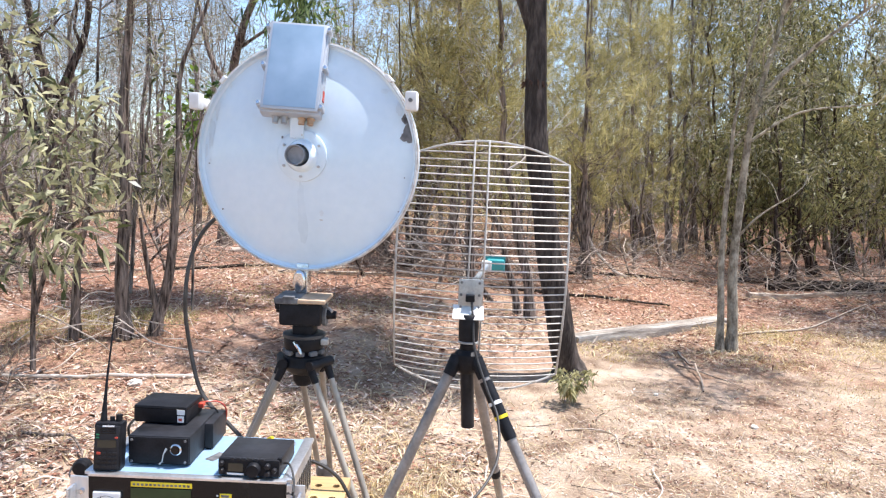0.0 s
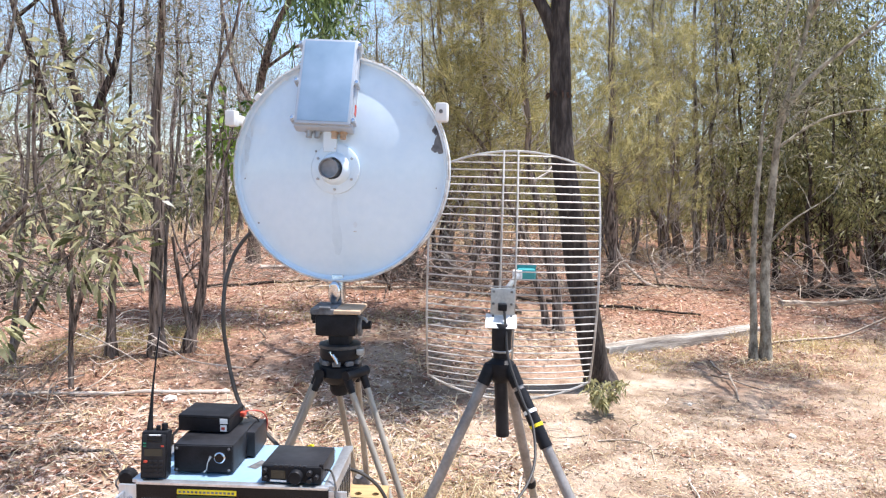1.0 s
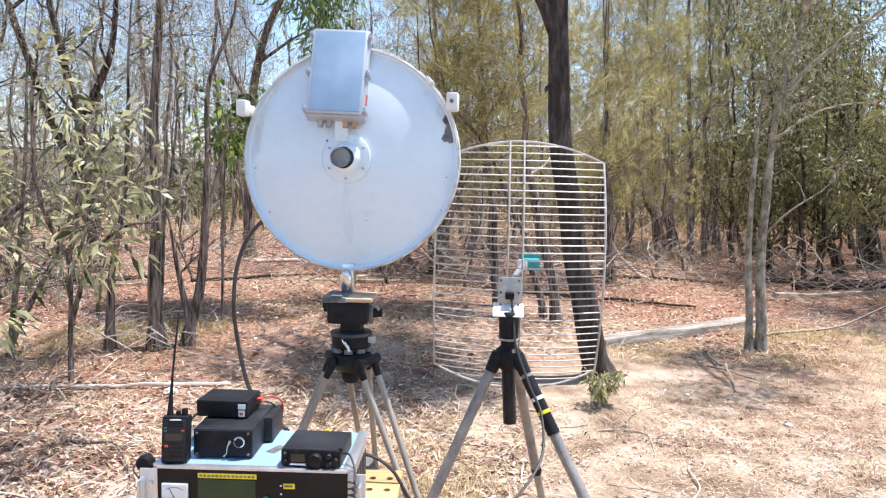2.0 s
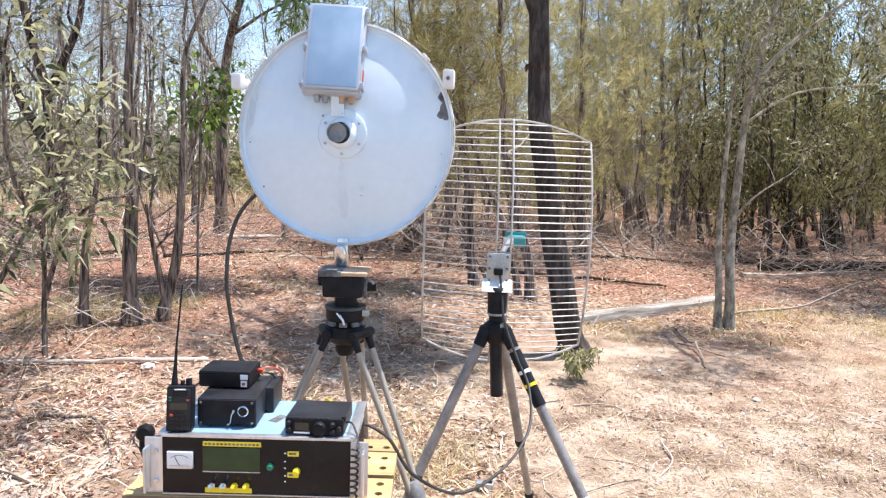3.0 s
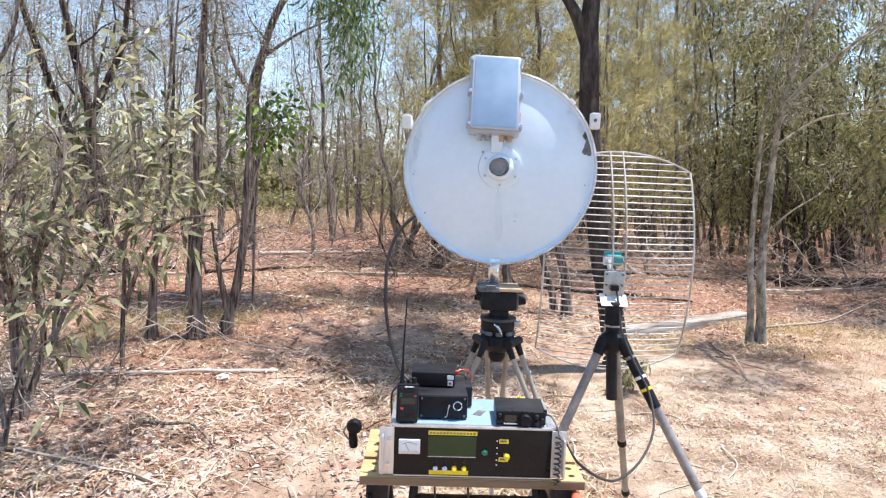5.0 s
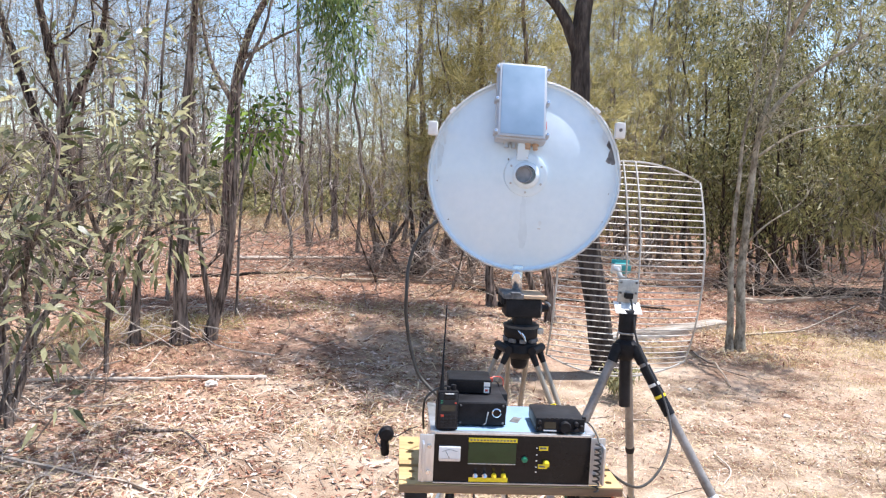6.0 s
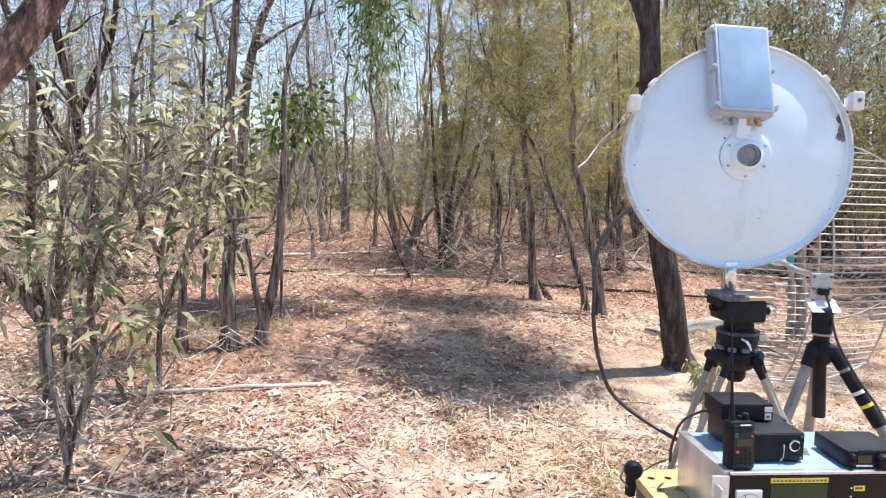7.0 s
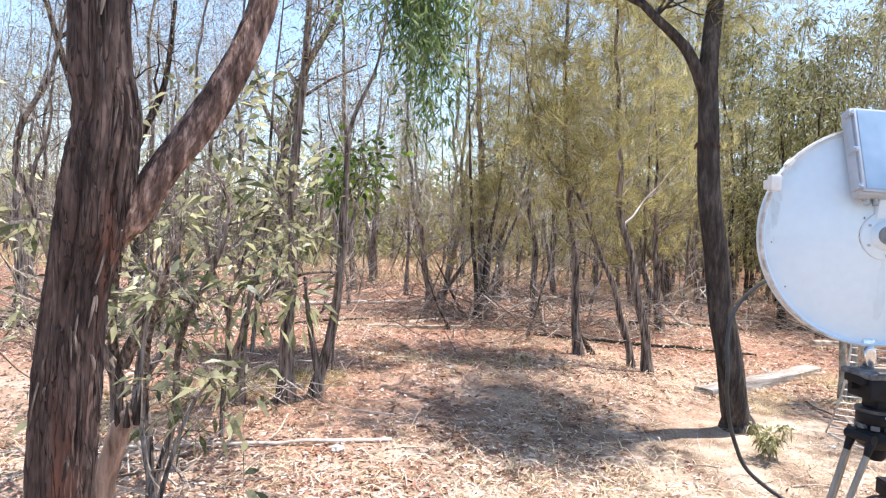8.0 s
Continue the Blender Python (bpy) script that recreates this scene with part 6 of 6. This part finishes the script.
def leafy_bank(name, label, n, xr, yr, zr, size, material, seed, bush=1.0):
    """A far bank of scrub as one mass of leaves, gathered into rounded bushes of uneven height."""
    rng = np.random.default_rng(seed)
    per = 70
    m = n // per
    x, y = rng.uniform(*xr, m), rng.uniform(*yr, m)
    top = np.array([zr[1] * (0.66 + 0.34 * noise.noise((a * 0.16, seed, 0)) + 0.22 * noise.noise((a * 0.7, seed, 4))) for a in x])
    z = zr[0] + rng.uniform(0, 1, m) ** 0.75 * np.maximum(top - bush * 0.4, 0.2) + np.array([ground_z(a, b) for a, b in zip(x, y)])
    r = bush * rng.uniform(0.45, 1.0, m)
    d = rng.normal(size=(m, per, 3))
    d /= np.linalg.norm(d, axis=2, keepdims=True)
    d *= (rng.uniform(0.2, 1.0, (m, per, 1)) ** 0.5) * r[:, None, None] * [1.0, 1.0, 0.75]
    pos = (np.stack([x, y, z], 1)[:, None, :] + d).reshape(-1, 3)
    pos[:, 2] = np.maximum(pos[:, 2], 0.1)
    k = len(pos)
    me = leaf_mesh(name, pos, rng.normal(size=(k, 3)) + [0, 0, 0.3], rng.uniform(0.5, 1.2, k) * size, rng.uniform(0.2, 0.5, k) * size, material, rng, 0.1)
    return tagged(new(name, me), label, "woods", kind="stuff")


leafy_bank("scrub_bank", "distant bank of olive green scrub beyond the clearing", 70000, (-45, 50), (35, 43), (0.0, 4.6), 0.42, WOODS, 90, 1.3)
leafy_bank("far_woods", "far grey green woods along the horizon", 42000, (-85, 100), (58, 74), (0.0, 8.5), 0.8, WOODS, 91, 2.4)
leafy_bank("low_scrub", "low olive green scrub beyond the slim trees", 15000, (-26, -1), (27, 32), (0.0, 1.5), 0.26, WOODS, 94, 0.7)
leafy_bank("thicket", "leafy undergrowth deep in the wood", 64000, (0, 36), (25, 34), (0.2, 6.0), 0.20, WOODS, 92, 1.2)
# unseen woods added at the back, so that light comes from where it would
leafy_bank("far_woods", "unseen woods added behind the clearing", 6000, (-60, 60), (-34, -26), (0.0, 7.0), 1.2, WOODS, 93, 2.0)


# ---- things lying on the ground ----
def stick(label, line, r, material, name="stick", seed=0):
    pts = spline([Vector(p) for p in line], 8)
    pts = [p + Vector((noise.noise((p.x * 3, p.y * 3, seed)), noise.noise((p.x * 3, p.y * 3, seed + 3)), 0.4 * noise.noise((p.x * 4, p.y * 4, seed + 6)))) * 0.035 for p in pts]
    n = len(pts) - 1
    g = Geo().tube(pts, [r * (1 - 0.55 * i / n) for i in range(n + 1)], 8)
    return tagged(new(name, g.mesh(name, material)), label, "branch")


def lying(x0, y0, x1, y1, r, n=4):
    return [on_ground(x0 + (x1 - x0) * i / n, y0 + (y1 - y0) * i / n, r * 0.8) for i in range(n + 1)]


stick("long bleached pole lying on the leaf litter", lying(-1.78, 5.35, -4.6, 4.92, 0.034, 6), 0.016, BLEACH, seed=1)
stick("thin dead branch lying on dry grass", [on_ground(3.3, 7.9, 0.02), on_ground(3.9, 8.2, 0.05), on_ground(4.5, 8.3, 0.10), on_ground(5.2, 8.3, 0.42)], 0.02, TWIG, seed=2)
stick("crooked dark dead branch lying by the pale saplings", [on_ground(2.57, 7.10, 0.02), on_ground(2.49, 6.48, 0.05), on_ground(2.51, 6.37, 0.06), on_ground(2.34, 5.75, 0.015)], 0.014, TWIG, seed=3)
stick("forked dark dead branch lying by the pale saplings", [on_ground(2.38, 6.52, 0.03), on_ground(2.56, 6.21, 0.03), on_ground(2.70, 5.97, 0.015)], 0.009, TWIG, seed=4)
stick("thin pale crooked twig lying on the soil", [on_ground(1.0, 4.67, 0.01), on_ground(1.19, 4.71, 0.015), on_ground(1.31, 4.66, 0.012), on_ground(1.315, 4.43, 0.01), on_ground(1.22, 4.07, 0.006)], 0.007, TWIG, seed=5)
stick("short pale curled twig lying on the soil", [on_ground(1.42, 4.05, 0.01), on_ground(1.40, 3.77, 0.012), on_ground(1.26, 3.54, 0.006)], 0.006, BLEACH, seed=6)
# branch 10 is blackened to stand in for shade under the right-hand trees
for k, (a, b, c, d, r) in enumerate(((-2.2, 9.8, 0.9, 10.6, 0.03), (-1.6, 10.4, 0.2, 12.4, 0.025), (0.2, 10.0, 3.2, 9.4, 0.03), (-0.6, 10.9, 1.4, 9.9, 0.02), (-3.6, 12.2, -0.8, 13.6, 0.04), (2.0, 11.2, 4.6, 12.3, 0.035), (4.9, 10.9, 7.8, 12.3, 0.05), (-6.5, 9.0, -4.2, 9.7, 0.05), (-3.7, 9.5, -2.2, 10.6, 0.03), (1.2, 12.4, 2.9, 14.0, 0.03), (5.5, 13.0, 9.5, 13.6, 0.06), (-2.9, 3.6, -1.9, 3.2, 0.018), (-1.6, 2.6, -2.6, 2.3, 0.014), (-5.4, 8.4, -3.9, 9.3, 0.035), (3.0, 4.3, 3.5, 4.1, 0.008))):
    stick("dead fallen branch lying on the leaf litter", lying(a, b, c, d, r), r, CHAR_SHADE if k in (7, 10) else (TWIG, BLEACH, CHAR_SHADE)[k % 3] if k < 11 else TWIG, seed=10 + k)
stick("charred log lying among the trees", lying(-7.2, 8.6, -4.6, 9.1, 0.09), 0.10, CHAR_SHADE, "log", 30)
# a black log added in place of a zone of deep shade
stick("dark log added for the deep shade in the wood", lying(5.8, 12.2, 8.8, 12.6, 0.08), 0.09, CHAR_SHADE, "log", 31)
# arching dead saplings
stick("thin bent dead sapling arching to the ground", [on_ground(3.15, 11.4, 0.02), (2.9, 11.6, 0.35), (2.55, 11.8, 0.8), (2.45, 11.9, 1.5), (2.5, 12.0, 2.2)], 0.03, BLEACH, seed=33)
stick("thin bent dead sapling arching over the litter", [on_ground(-0.4, 10.2, 0.02), (-0.1, 10.3, 0.55), (0.5, 10.3, 0.75), (1.3, 10.2, 0.45), on_ground(1.9, 10.0, 0.02)], 0.018, TWIG, seed=34)


def stump():
    """The broken stem beside the stringybark."""
    ob = thing("stump", "broken reddish dead stem leaning beside the stringybark", "stump", Matrix.Translation(foot_at(-2.80, 2.34)))
    pts = spline([(0, 0, -0.06), (0.03, -0.01, 0.35), (0.10, -0.03, 0.72), (0.16, -0.05, 0.93), (0.20, -0.06, 1.05)], 8)
    g = Geo().tube(pts, [(0.046 * (1 - 0.35 * i / 32) if i < 30 else 0.018 if i < 32 else 0.004) * (1 + 0.25 * noise.noise((i * 0.7, 2, 0))) for i in range(len(pts))], 14)
    part("stem", g, mat("red_heartwood", (0.09, 0.052, 0.036), (0.50, 0.34, 0.25), 26, 0.8, bump=0.8, fine=80, stretch=(1, 1, 0.2), spec=0.15), ob)
    rng = np.random.default_rng(77)
    for k in range(5):
        a = 1.25 * k
        b = Vector((0.20 + 0.028 * math.cos(a), -0.06 + 0.028 * math.sin(a), 1.0))
        part("splinter", Geo().tube([b, b + Vector((0.012 * math.cos(a), 0.012 * math.sin(a), rng.uniform(0.06, 0.14)))], [0.012, 0.001], 5), BARK_DARK, ob)


stump()


def plank():
    """The old timber beam lying on the ground."""
    a, b = Vector((1.48, 7.19, 0)), Vector((3.71, 8.89, 0))
    d = (b - a).normalized()
    ob = tagged(new("timber_beam", None), "weathered grey timber beam lying on the ground", "timber")
    ob.matrix_basis = Matrix.Translation((a.x, a.y, ground_z(a.x, a.y) - 0.025)) @ pose(0, 0, 0, 0, -math.degrees(math.atan((ground_z(b.x, b.y) - ground_z(a.x, a.y)) / (b - a).length)), math.degrees(math.atan2(d.y, d.x)))
    ln, n, g = (b - a).length, 40, Geo()
    for i in range(n + 1):
        x = ln * i / n + (0.03 * noise.noise((3, 1, 0)) if i in (0, n) else 0)
        for k, (y, z) in enumerate(((-0.10, -0.03), (-0.104, 0.066), (-0.092, 0.083), (0.09, 0.085), (0.104, 0.066), (0.10, -0.03))):
            wear = Vector((0.0, noise.noise((x * 2.5, k * 1.7, 1)), noise.noise((x * 3.0, k * 2.3, 6)))) * 0.014
            g.v.append(Vector((x + 0.02 * noise.noise((k * 3.1, i * 0.0, 2)), y, z)) + wear)
    for i in range(n):
        for k in range(6):
            p, q = i * 6 + k, i * 6 + (k + 1) % 6
            g.f.append((p, q, q + 6, p + 6))
    g.f += [tuple(range(6)), tuple(n * 6 + k for k in range(6))]
    part("beam", g, OLDWOOD, ob)


plank()
st = Geo()
bm = bmesh.new()
bmesh.ops.create_icosphere(bm, subdivisions=3, radius=1)
for v in bm.verts:
    v.co = Vector((v.co.x * 0.06, v.co.y * 0.045, v.co.z * 0.03)) * (1 + 0.35 * noise.noise(v.co * 1.8))
st.take(bm)
for x, y, s in ((-2.16, 5.15, 1.0), (5.2, 19.5, 3.2), (-1.2, 7.2, 0.6), (2.4, 4.9, 0.5), (1.9, 5.6, 0.4)):
    o = new("stone", st.mesh("stone", STONE))
    o.matrix_basis = Matrix.Translation(on_ground(x, y, 0.012 * s)) @ Matrix.Diagonal((s, s, s, 1)) @ pose(0, 0, 0, 0, 0, 40 * x)
    tagged(o, "pale stone lying among dry leaves", "stone")


def scatter_density(rng, n, near, far):
    """Places on the ground in view, thinning with the distance."""
    y = near + (far - near) * rng.uniform(0, 1, n) ** 1.9
    x = rng.uniform(-1, 1, n) * (0.72 * np.abs(y) + 2.4) - 0.5
    return x, y


def litter(name, label, n, near, far, lmin, lmax, ratio, material, seed, flat=0.35, weight=1.0, east=0.0):
    rng = np.random.default_rng(seed)
    x, y = scatter_density(rng, n, near, far)
    bare = np.array([0.45 * smooth((a + 0.3) / 1.3) * smooth((7.6 - b) / 1.8) for a, b in zip(x, y)])
    keep = np.array([noise.noise((a * 0.55, b * 0.55, 7.0)) + 0.6 * noise.noise((a * 1.9, b * 1.9, 2.0)) for a, b in zip(x, y)]) > rng.uniform(-0.75, 0.55, n) + bare * weight + east * np.array([smooth((-a - 0.2) / 1.4) for a in x])
    x, y = x[keep], y[keep]
    n = len(x)
    z = np.array([ground_z(a, b) for a, b in zip(x, y)]) + rng.uniform(0.004, 0.016, n)
    d = rng.normal(size=(n, 3)) * [1, 1, flat * 0.5]
    ln = rng.uniform(lmin, lmax, n) * (1 + y / 25) * np.where(bare[keep] > 0.3, 0.6, 1.0)
    return tagged(new(name, flat_leaves(name, np.stack([x, y, z], 1), d, ln, ln * ratio * rng.uniform(0.6, 1.4, n), material, rng, flat)), label, "leaf litter", kind="stuff")


def flat_leaves(name, pos, d, ln, wd, material, rng, flat):
    """Blades that lie more or less flat, a little curled."""
    n = len(pos)
    d = d / (np.linalg.norm(d, axis=1, keepdims=True) + 1e-9)
    s = np.cross(d, np.array([[0, 0, 1.0]]) + rng.normal(size=(n, 3)) * flat)
    s /= np.linalg.norm(s, axis=1, keepdims=True) + 1e-9
    ln, wd = ln.reshape(-1, 1), wd.reshape(-1, 1)
    mid = pos + d * ln * 0.5 + np.array([[0, 0, 1.0]]) * ln * rng.uniform(0.0, 0.18, (n, 1))
    v = np.stack([pos, mid + s * wd / 2, pos + d * ln, mid - s * wd / 2], axis=1).reshape(-1, 3)
    me = bpy.data.meshes.new(name)
    me.from_pydata(v.tolist(), [], [(4 * i, 4 * i + 1, 4 * i + 2, 4 * i + 3) for i in range(n)])
    me.materials.append(material)
    return me


litter("leaf_litter", "dry brown and cream leaf litter on the ground", 160000, 2.0, 20, 0.021, 0.062, 0.32, LITTER, 101)
litter("twig_litter", "small dead twigs strewn on the ground", 22000, 2.0, 18, 0.08, 0.30, 0.03, TWIG, 102, 0.15, 0.3)
litter("straw_litter", "flattened dry grass strewn on the soil", 56000, 2.0, 16, 0.08, 0.22, 0.035, STRAW, 103, 0.25, -0.4, 0.5)
litter("chaff", "crumbled leaf and straw chaff strewn on the bare soil", 70000, 2.0, 11, 0.014, 0.045, 0.22, LITTER, 104, 0.3, -0.7)
litter("leaf_litter", "dry leaf litter where the path begins", 26000, -6.0, 2.4, 0.022, 0.065, 0.32, LITTER, 106)
litter("chaff", "pale broken straw strewn on the bare soil", 40000, 2.0, 10, 0.03, 0.09, 0.07, STRAW, 105, 0.3, -0.8, 0.6)


def grass(label, clumps, seed, material=None, wide=1.0):
    """Tufts of dry grass as one mass."""
    rng = np.random.default_rng(seed)
    pos, d, ln = [], [], []
    for x, y, rad, n, h in clumps:
        a, r = rng.uniform(0, 6.283, n), rad * np.sqrt(rng.uniform(0, 1, n))
        px, py = x + r * np.cos(a), y + r * np.sin(a)
        pos += [(i, j, ground_z(i, j) - 0.01) for i, j in zip(px, py)]
        d += list(rng.normal(size=(n, 3)) * [0.55, 0.55, 0.2] + [0, 0, 0.8])
        ln += list(h * rng.uniform(0.4, 1.1, n))
    n = len(pos)
    me = leaf_mesh("dry_grass", pos, d, ln, rng.uniform(0.003, 0.007, n) * wide, material or STRAW, rng, 0.45)
    return tagged(new("dry_grass", me), label, "grass", kind="stuff")


rng = np.random.default_rng(120)
clumps = [(-2.9, 6.5, 0.35, 380, 0.28), (-3.3, 6.4, 0.45, 380, 0.25), (-2.5, 6.7, 0.3, 240, 0.2), (3.6, 8.1, 0.5, 360, 0.3), (4.9, 7.6, 0.8, 650, 0.2), (5.6, 7.3, 0.9, 700, 0.18), (3.9, 7.2, 0.5, 300, 0.15), (0.15, 3.75, 0.25, 160, 0.22), (-0.05, 3.45, 0.2, 120, 0.2), (-0.2, 3.3, 0.3, 200, 0.16), (-3.9, 5.6, 0.6, 420, 0.2)]
clumps += [(-2.6, 5.95, 0.5, 420, 0.16), (-3.3, 5.85, 0.5, 420, 0.16), (-2.2, 6.6, 0.5, 300, 0.14), (-1.0, 7.6, 0.7, 500, 0.14), (-0.9, 4.3, 0.5, 420, 0.14), (-0.3, 4.0, 0.5, 420, 0.16), (0.3, 9.4, 0.8, 300, 0.2), (-1.9, 10.1, 0.8, 420, 0.3), (2.9, 7.3, 0.6, 380, 0.14), (2.2, 6.9, 0.5, 260, 0.10), (3.4, 6.4, 0.7, 420, 0.12), (4.3, 6.6, 0.8, 480, 0.14), (1.9, 5.4, 0.5, 200, 0.08), (-0.06, 3.66, 0.03, 7, 0.52), (-0.03, 3.6, 0.2, 70, 0.3), (2.9, 5.2, 0.6, 300, 0.08), (3.8, 5.4, 0.7, 420, 0.10), (2.4, 4.4, 0.5, 200, 0.07), (3.3, 4.6, 0.6, 260, 0.07), (2.6, 3.7, 0.4, 140, 0.06)]
for k in range(150):
    y = 3.2 + 20 * rng.uniform() ** 1.4
    clumps.append((float(rng.uniform(-0.7 * y - 1, 0.7 * y + 1)), float(y), float(rng.uniform(0.1, 0.4)), int(rng.integers(20, 90)), float(rng.uniform(0.06, 0.2))))
grass("pale dry grass tufts among the leaf litter", clumps, 121)
grass("pale standing dry grass in the clearing beyond the trees", [(float(rng.uniform(-22, 9)), float(rng.uniform(18, 36)), 1.8, 170, 0.7) for k in range(170)], 122, None, 4.0)


grass("half-dry grass tufts at the feet of the slim trees", [(-2.9, 6.45, 0.3, 300, 0.26), (-3.4, 6.3, 0.4, 300, 0.24), (-2.45, 6.6, 0.25, 200, 0.2), (-1.5, 7.4, 0.6, 260, 0.14), (-3.9, 5.9, 0.5, 260, 0.2), (4.2, 8.3, 0.4, 200, 0.22), (-0.6, 7.8, 0.5, 200, 0.14), (-2.0, 7.9, 0.6, 260, 0.16)], 123, GREENISH)


def brushwood(label, x, y, n, size, seed, material, h=0.4):
    """A heap of dead twigs, each one lying in its own way."""
    rng = np.random.default_rng(seed)
    g = Geo()
    for k in range(n):
        a = rng.uniform(0, 6.283)
        c = Vector((rng.normal() * size * 0.4, rng.normal() * size * 0.4, rng.uniform(0.02, h)))
        ln = size * rng.uniform(0.3, 0.9)
        e = Vector((math.cos(a), math.sin(a), rng.normal() * 0.35)) * ln
        c.z = max(c.z, abs(e.z) * 0.5 + 0.02)
        b = Vector(rng.normal(size=3)) * ln * 0.13
        g.tube(spline([c - e / 2, c + b, c + e / 2], 3), np.linspace(0.0035 + 0.005 * rng.uniform(), 0.0015, 7), 4, cap=False)
    ob = new("brushwood", g.mesh("brushwood", material))
    ob.matrix_basis = Matrix.Translation(foot_at(x, y))
    return tagged(ob, label, "brushwood", kind="stuff")


brushwood("heap of dead twigs round the feet of dark stems", -0.45, 11.1, 190, 2.0, 131, BARK_MID, 0.45)
brushwood("pale dead twigs on a dark heap", 0.3, 10.7, 90, 2.0, 142, TWIG, 0.35)
brushwood("dark heap of dead brushwood", -1.0, 10.2, 95, 2.0, 132, BARK_MID, 0.3)
brushwood("pale dead sticks at the foot of a slim tree", -2.85, 6.15, 48, 0.85, 133, BLEACH, 0.20)
brushwood("dead twigs beneath the shrubs", -4.6, 7.6, 160, 1.6, 134, TWIG, 0.5)
brushwood("dead twigs beneath the shrubs", -3.2, 4.4, 60, 0.9, 135, TWIG, 0.3)
brushwood("tangle of dead twigs in the thicket", 2.2, 10.6, 130, 1.8, 136, TWIG, 0.5)
brushwood("tangle of dead twigs in the thicket", 4.6, 11.8, 150, 2.0, 137, TWIG, 0.6)
brushwood("tangle of dead twigs in the thicket", 7.0, 11.5, 150, 2.2, 138, TWIG, 0.5)
brushwood("dead twigs among the leaf litter", -3.0, 10.8, 120, 1.6, 139, TWIG, 0.5)

# crooked fallen twigs, too many to count
def crooked_twigs(label, n, near, far, seed, material, wide):
    rng = np.random.default_rng(seed)
    g = Geo()
    x, y = scatter_density(rng, n, near, far)
    for a, b in zip(x, y):
        ln, way, r = rng.uniform(0.15, 0.6), rng.uniform(0, 6.283), rng.uniform(0.002, 0.006) * wide
        px, py, pts = float(a), float(b), []
        for k in range(5):
            pts.append(on_ground(px, py, r + 0.012 * rng.uniform()))
            way += rng.normal() * 0.45
            px, py = px + math.cos(way) * ln / 4, py + math.sin(way) * ln / 4
        g.tube(pts, [r, r * 0.95, r * 0.8, r * 0.65, r * 0.35], 4, cap=False)
    return tagged(new("fallen_twigs", g.mesh("fallen_twigs", material)), label, "twigs", kind="stuff")


crooked_twigs("crooked grey twigs fallen on the soil and litter", 300, 2.4, 14, 151, BARK_MID, 0.65)
crooked_twigs("pale barkless twigs fallen on the soil and litter", 200, 2.4, 12, 152, BLEACH, 0.6)
stick("curved dark dead branch lying on the litter", [on_ground(-2.36, 4.09, 0.02), on_ground(-2.16, 4.01, 0.035), on_ground(-2.04, 4.0, 0.04), on_ground(-1.885, 3.86, 0.035), on_ground(-1.755, 3.645, 0.02)], 0.012, BARK_MID, seed=41)
stick("short grey dead branch lying near the workbench", [on_ground(-1.36, 2.86, 0.02), on_ground(-1.245, 2.946, 0.02), on_ground(-1.10, 3.13, 0.02)], 0.018, TWIG, seed=42)

grass("yellow dry grass tufts by the saplings and the beam", [(4.6, 7.7, 0.8, 900, 0.16), (5.6, 7.4, 0.9, 900, 0.15), (3.7, 8.0, 0.45, 450, 0.20), (1.75, 6.8, 0.35, 300, 0.16), (2.1, 7.3, 0.4, 300, 0.16), (3.3, 7.0, 0.5, 420, 0.14), (4.1, 6.1, 0.6, 380, 0.10), (0.0, 3.55, 0.22, 120, 0.20), (-0.15, 4.0, 0.4, 260, 0.12)], 124, YELLOWGRASS)
brushwood("dead sticks heaped on a charred log", -5.6, 9.0, 110, 1.7, 140, TWIG, 0.35)
brushwood("bleached dead sticks heaped on a charred log", -5.2, 9.2, 40, 1.5, 141, BLEACH, 0.3)
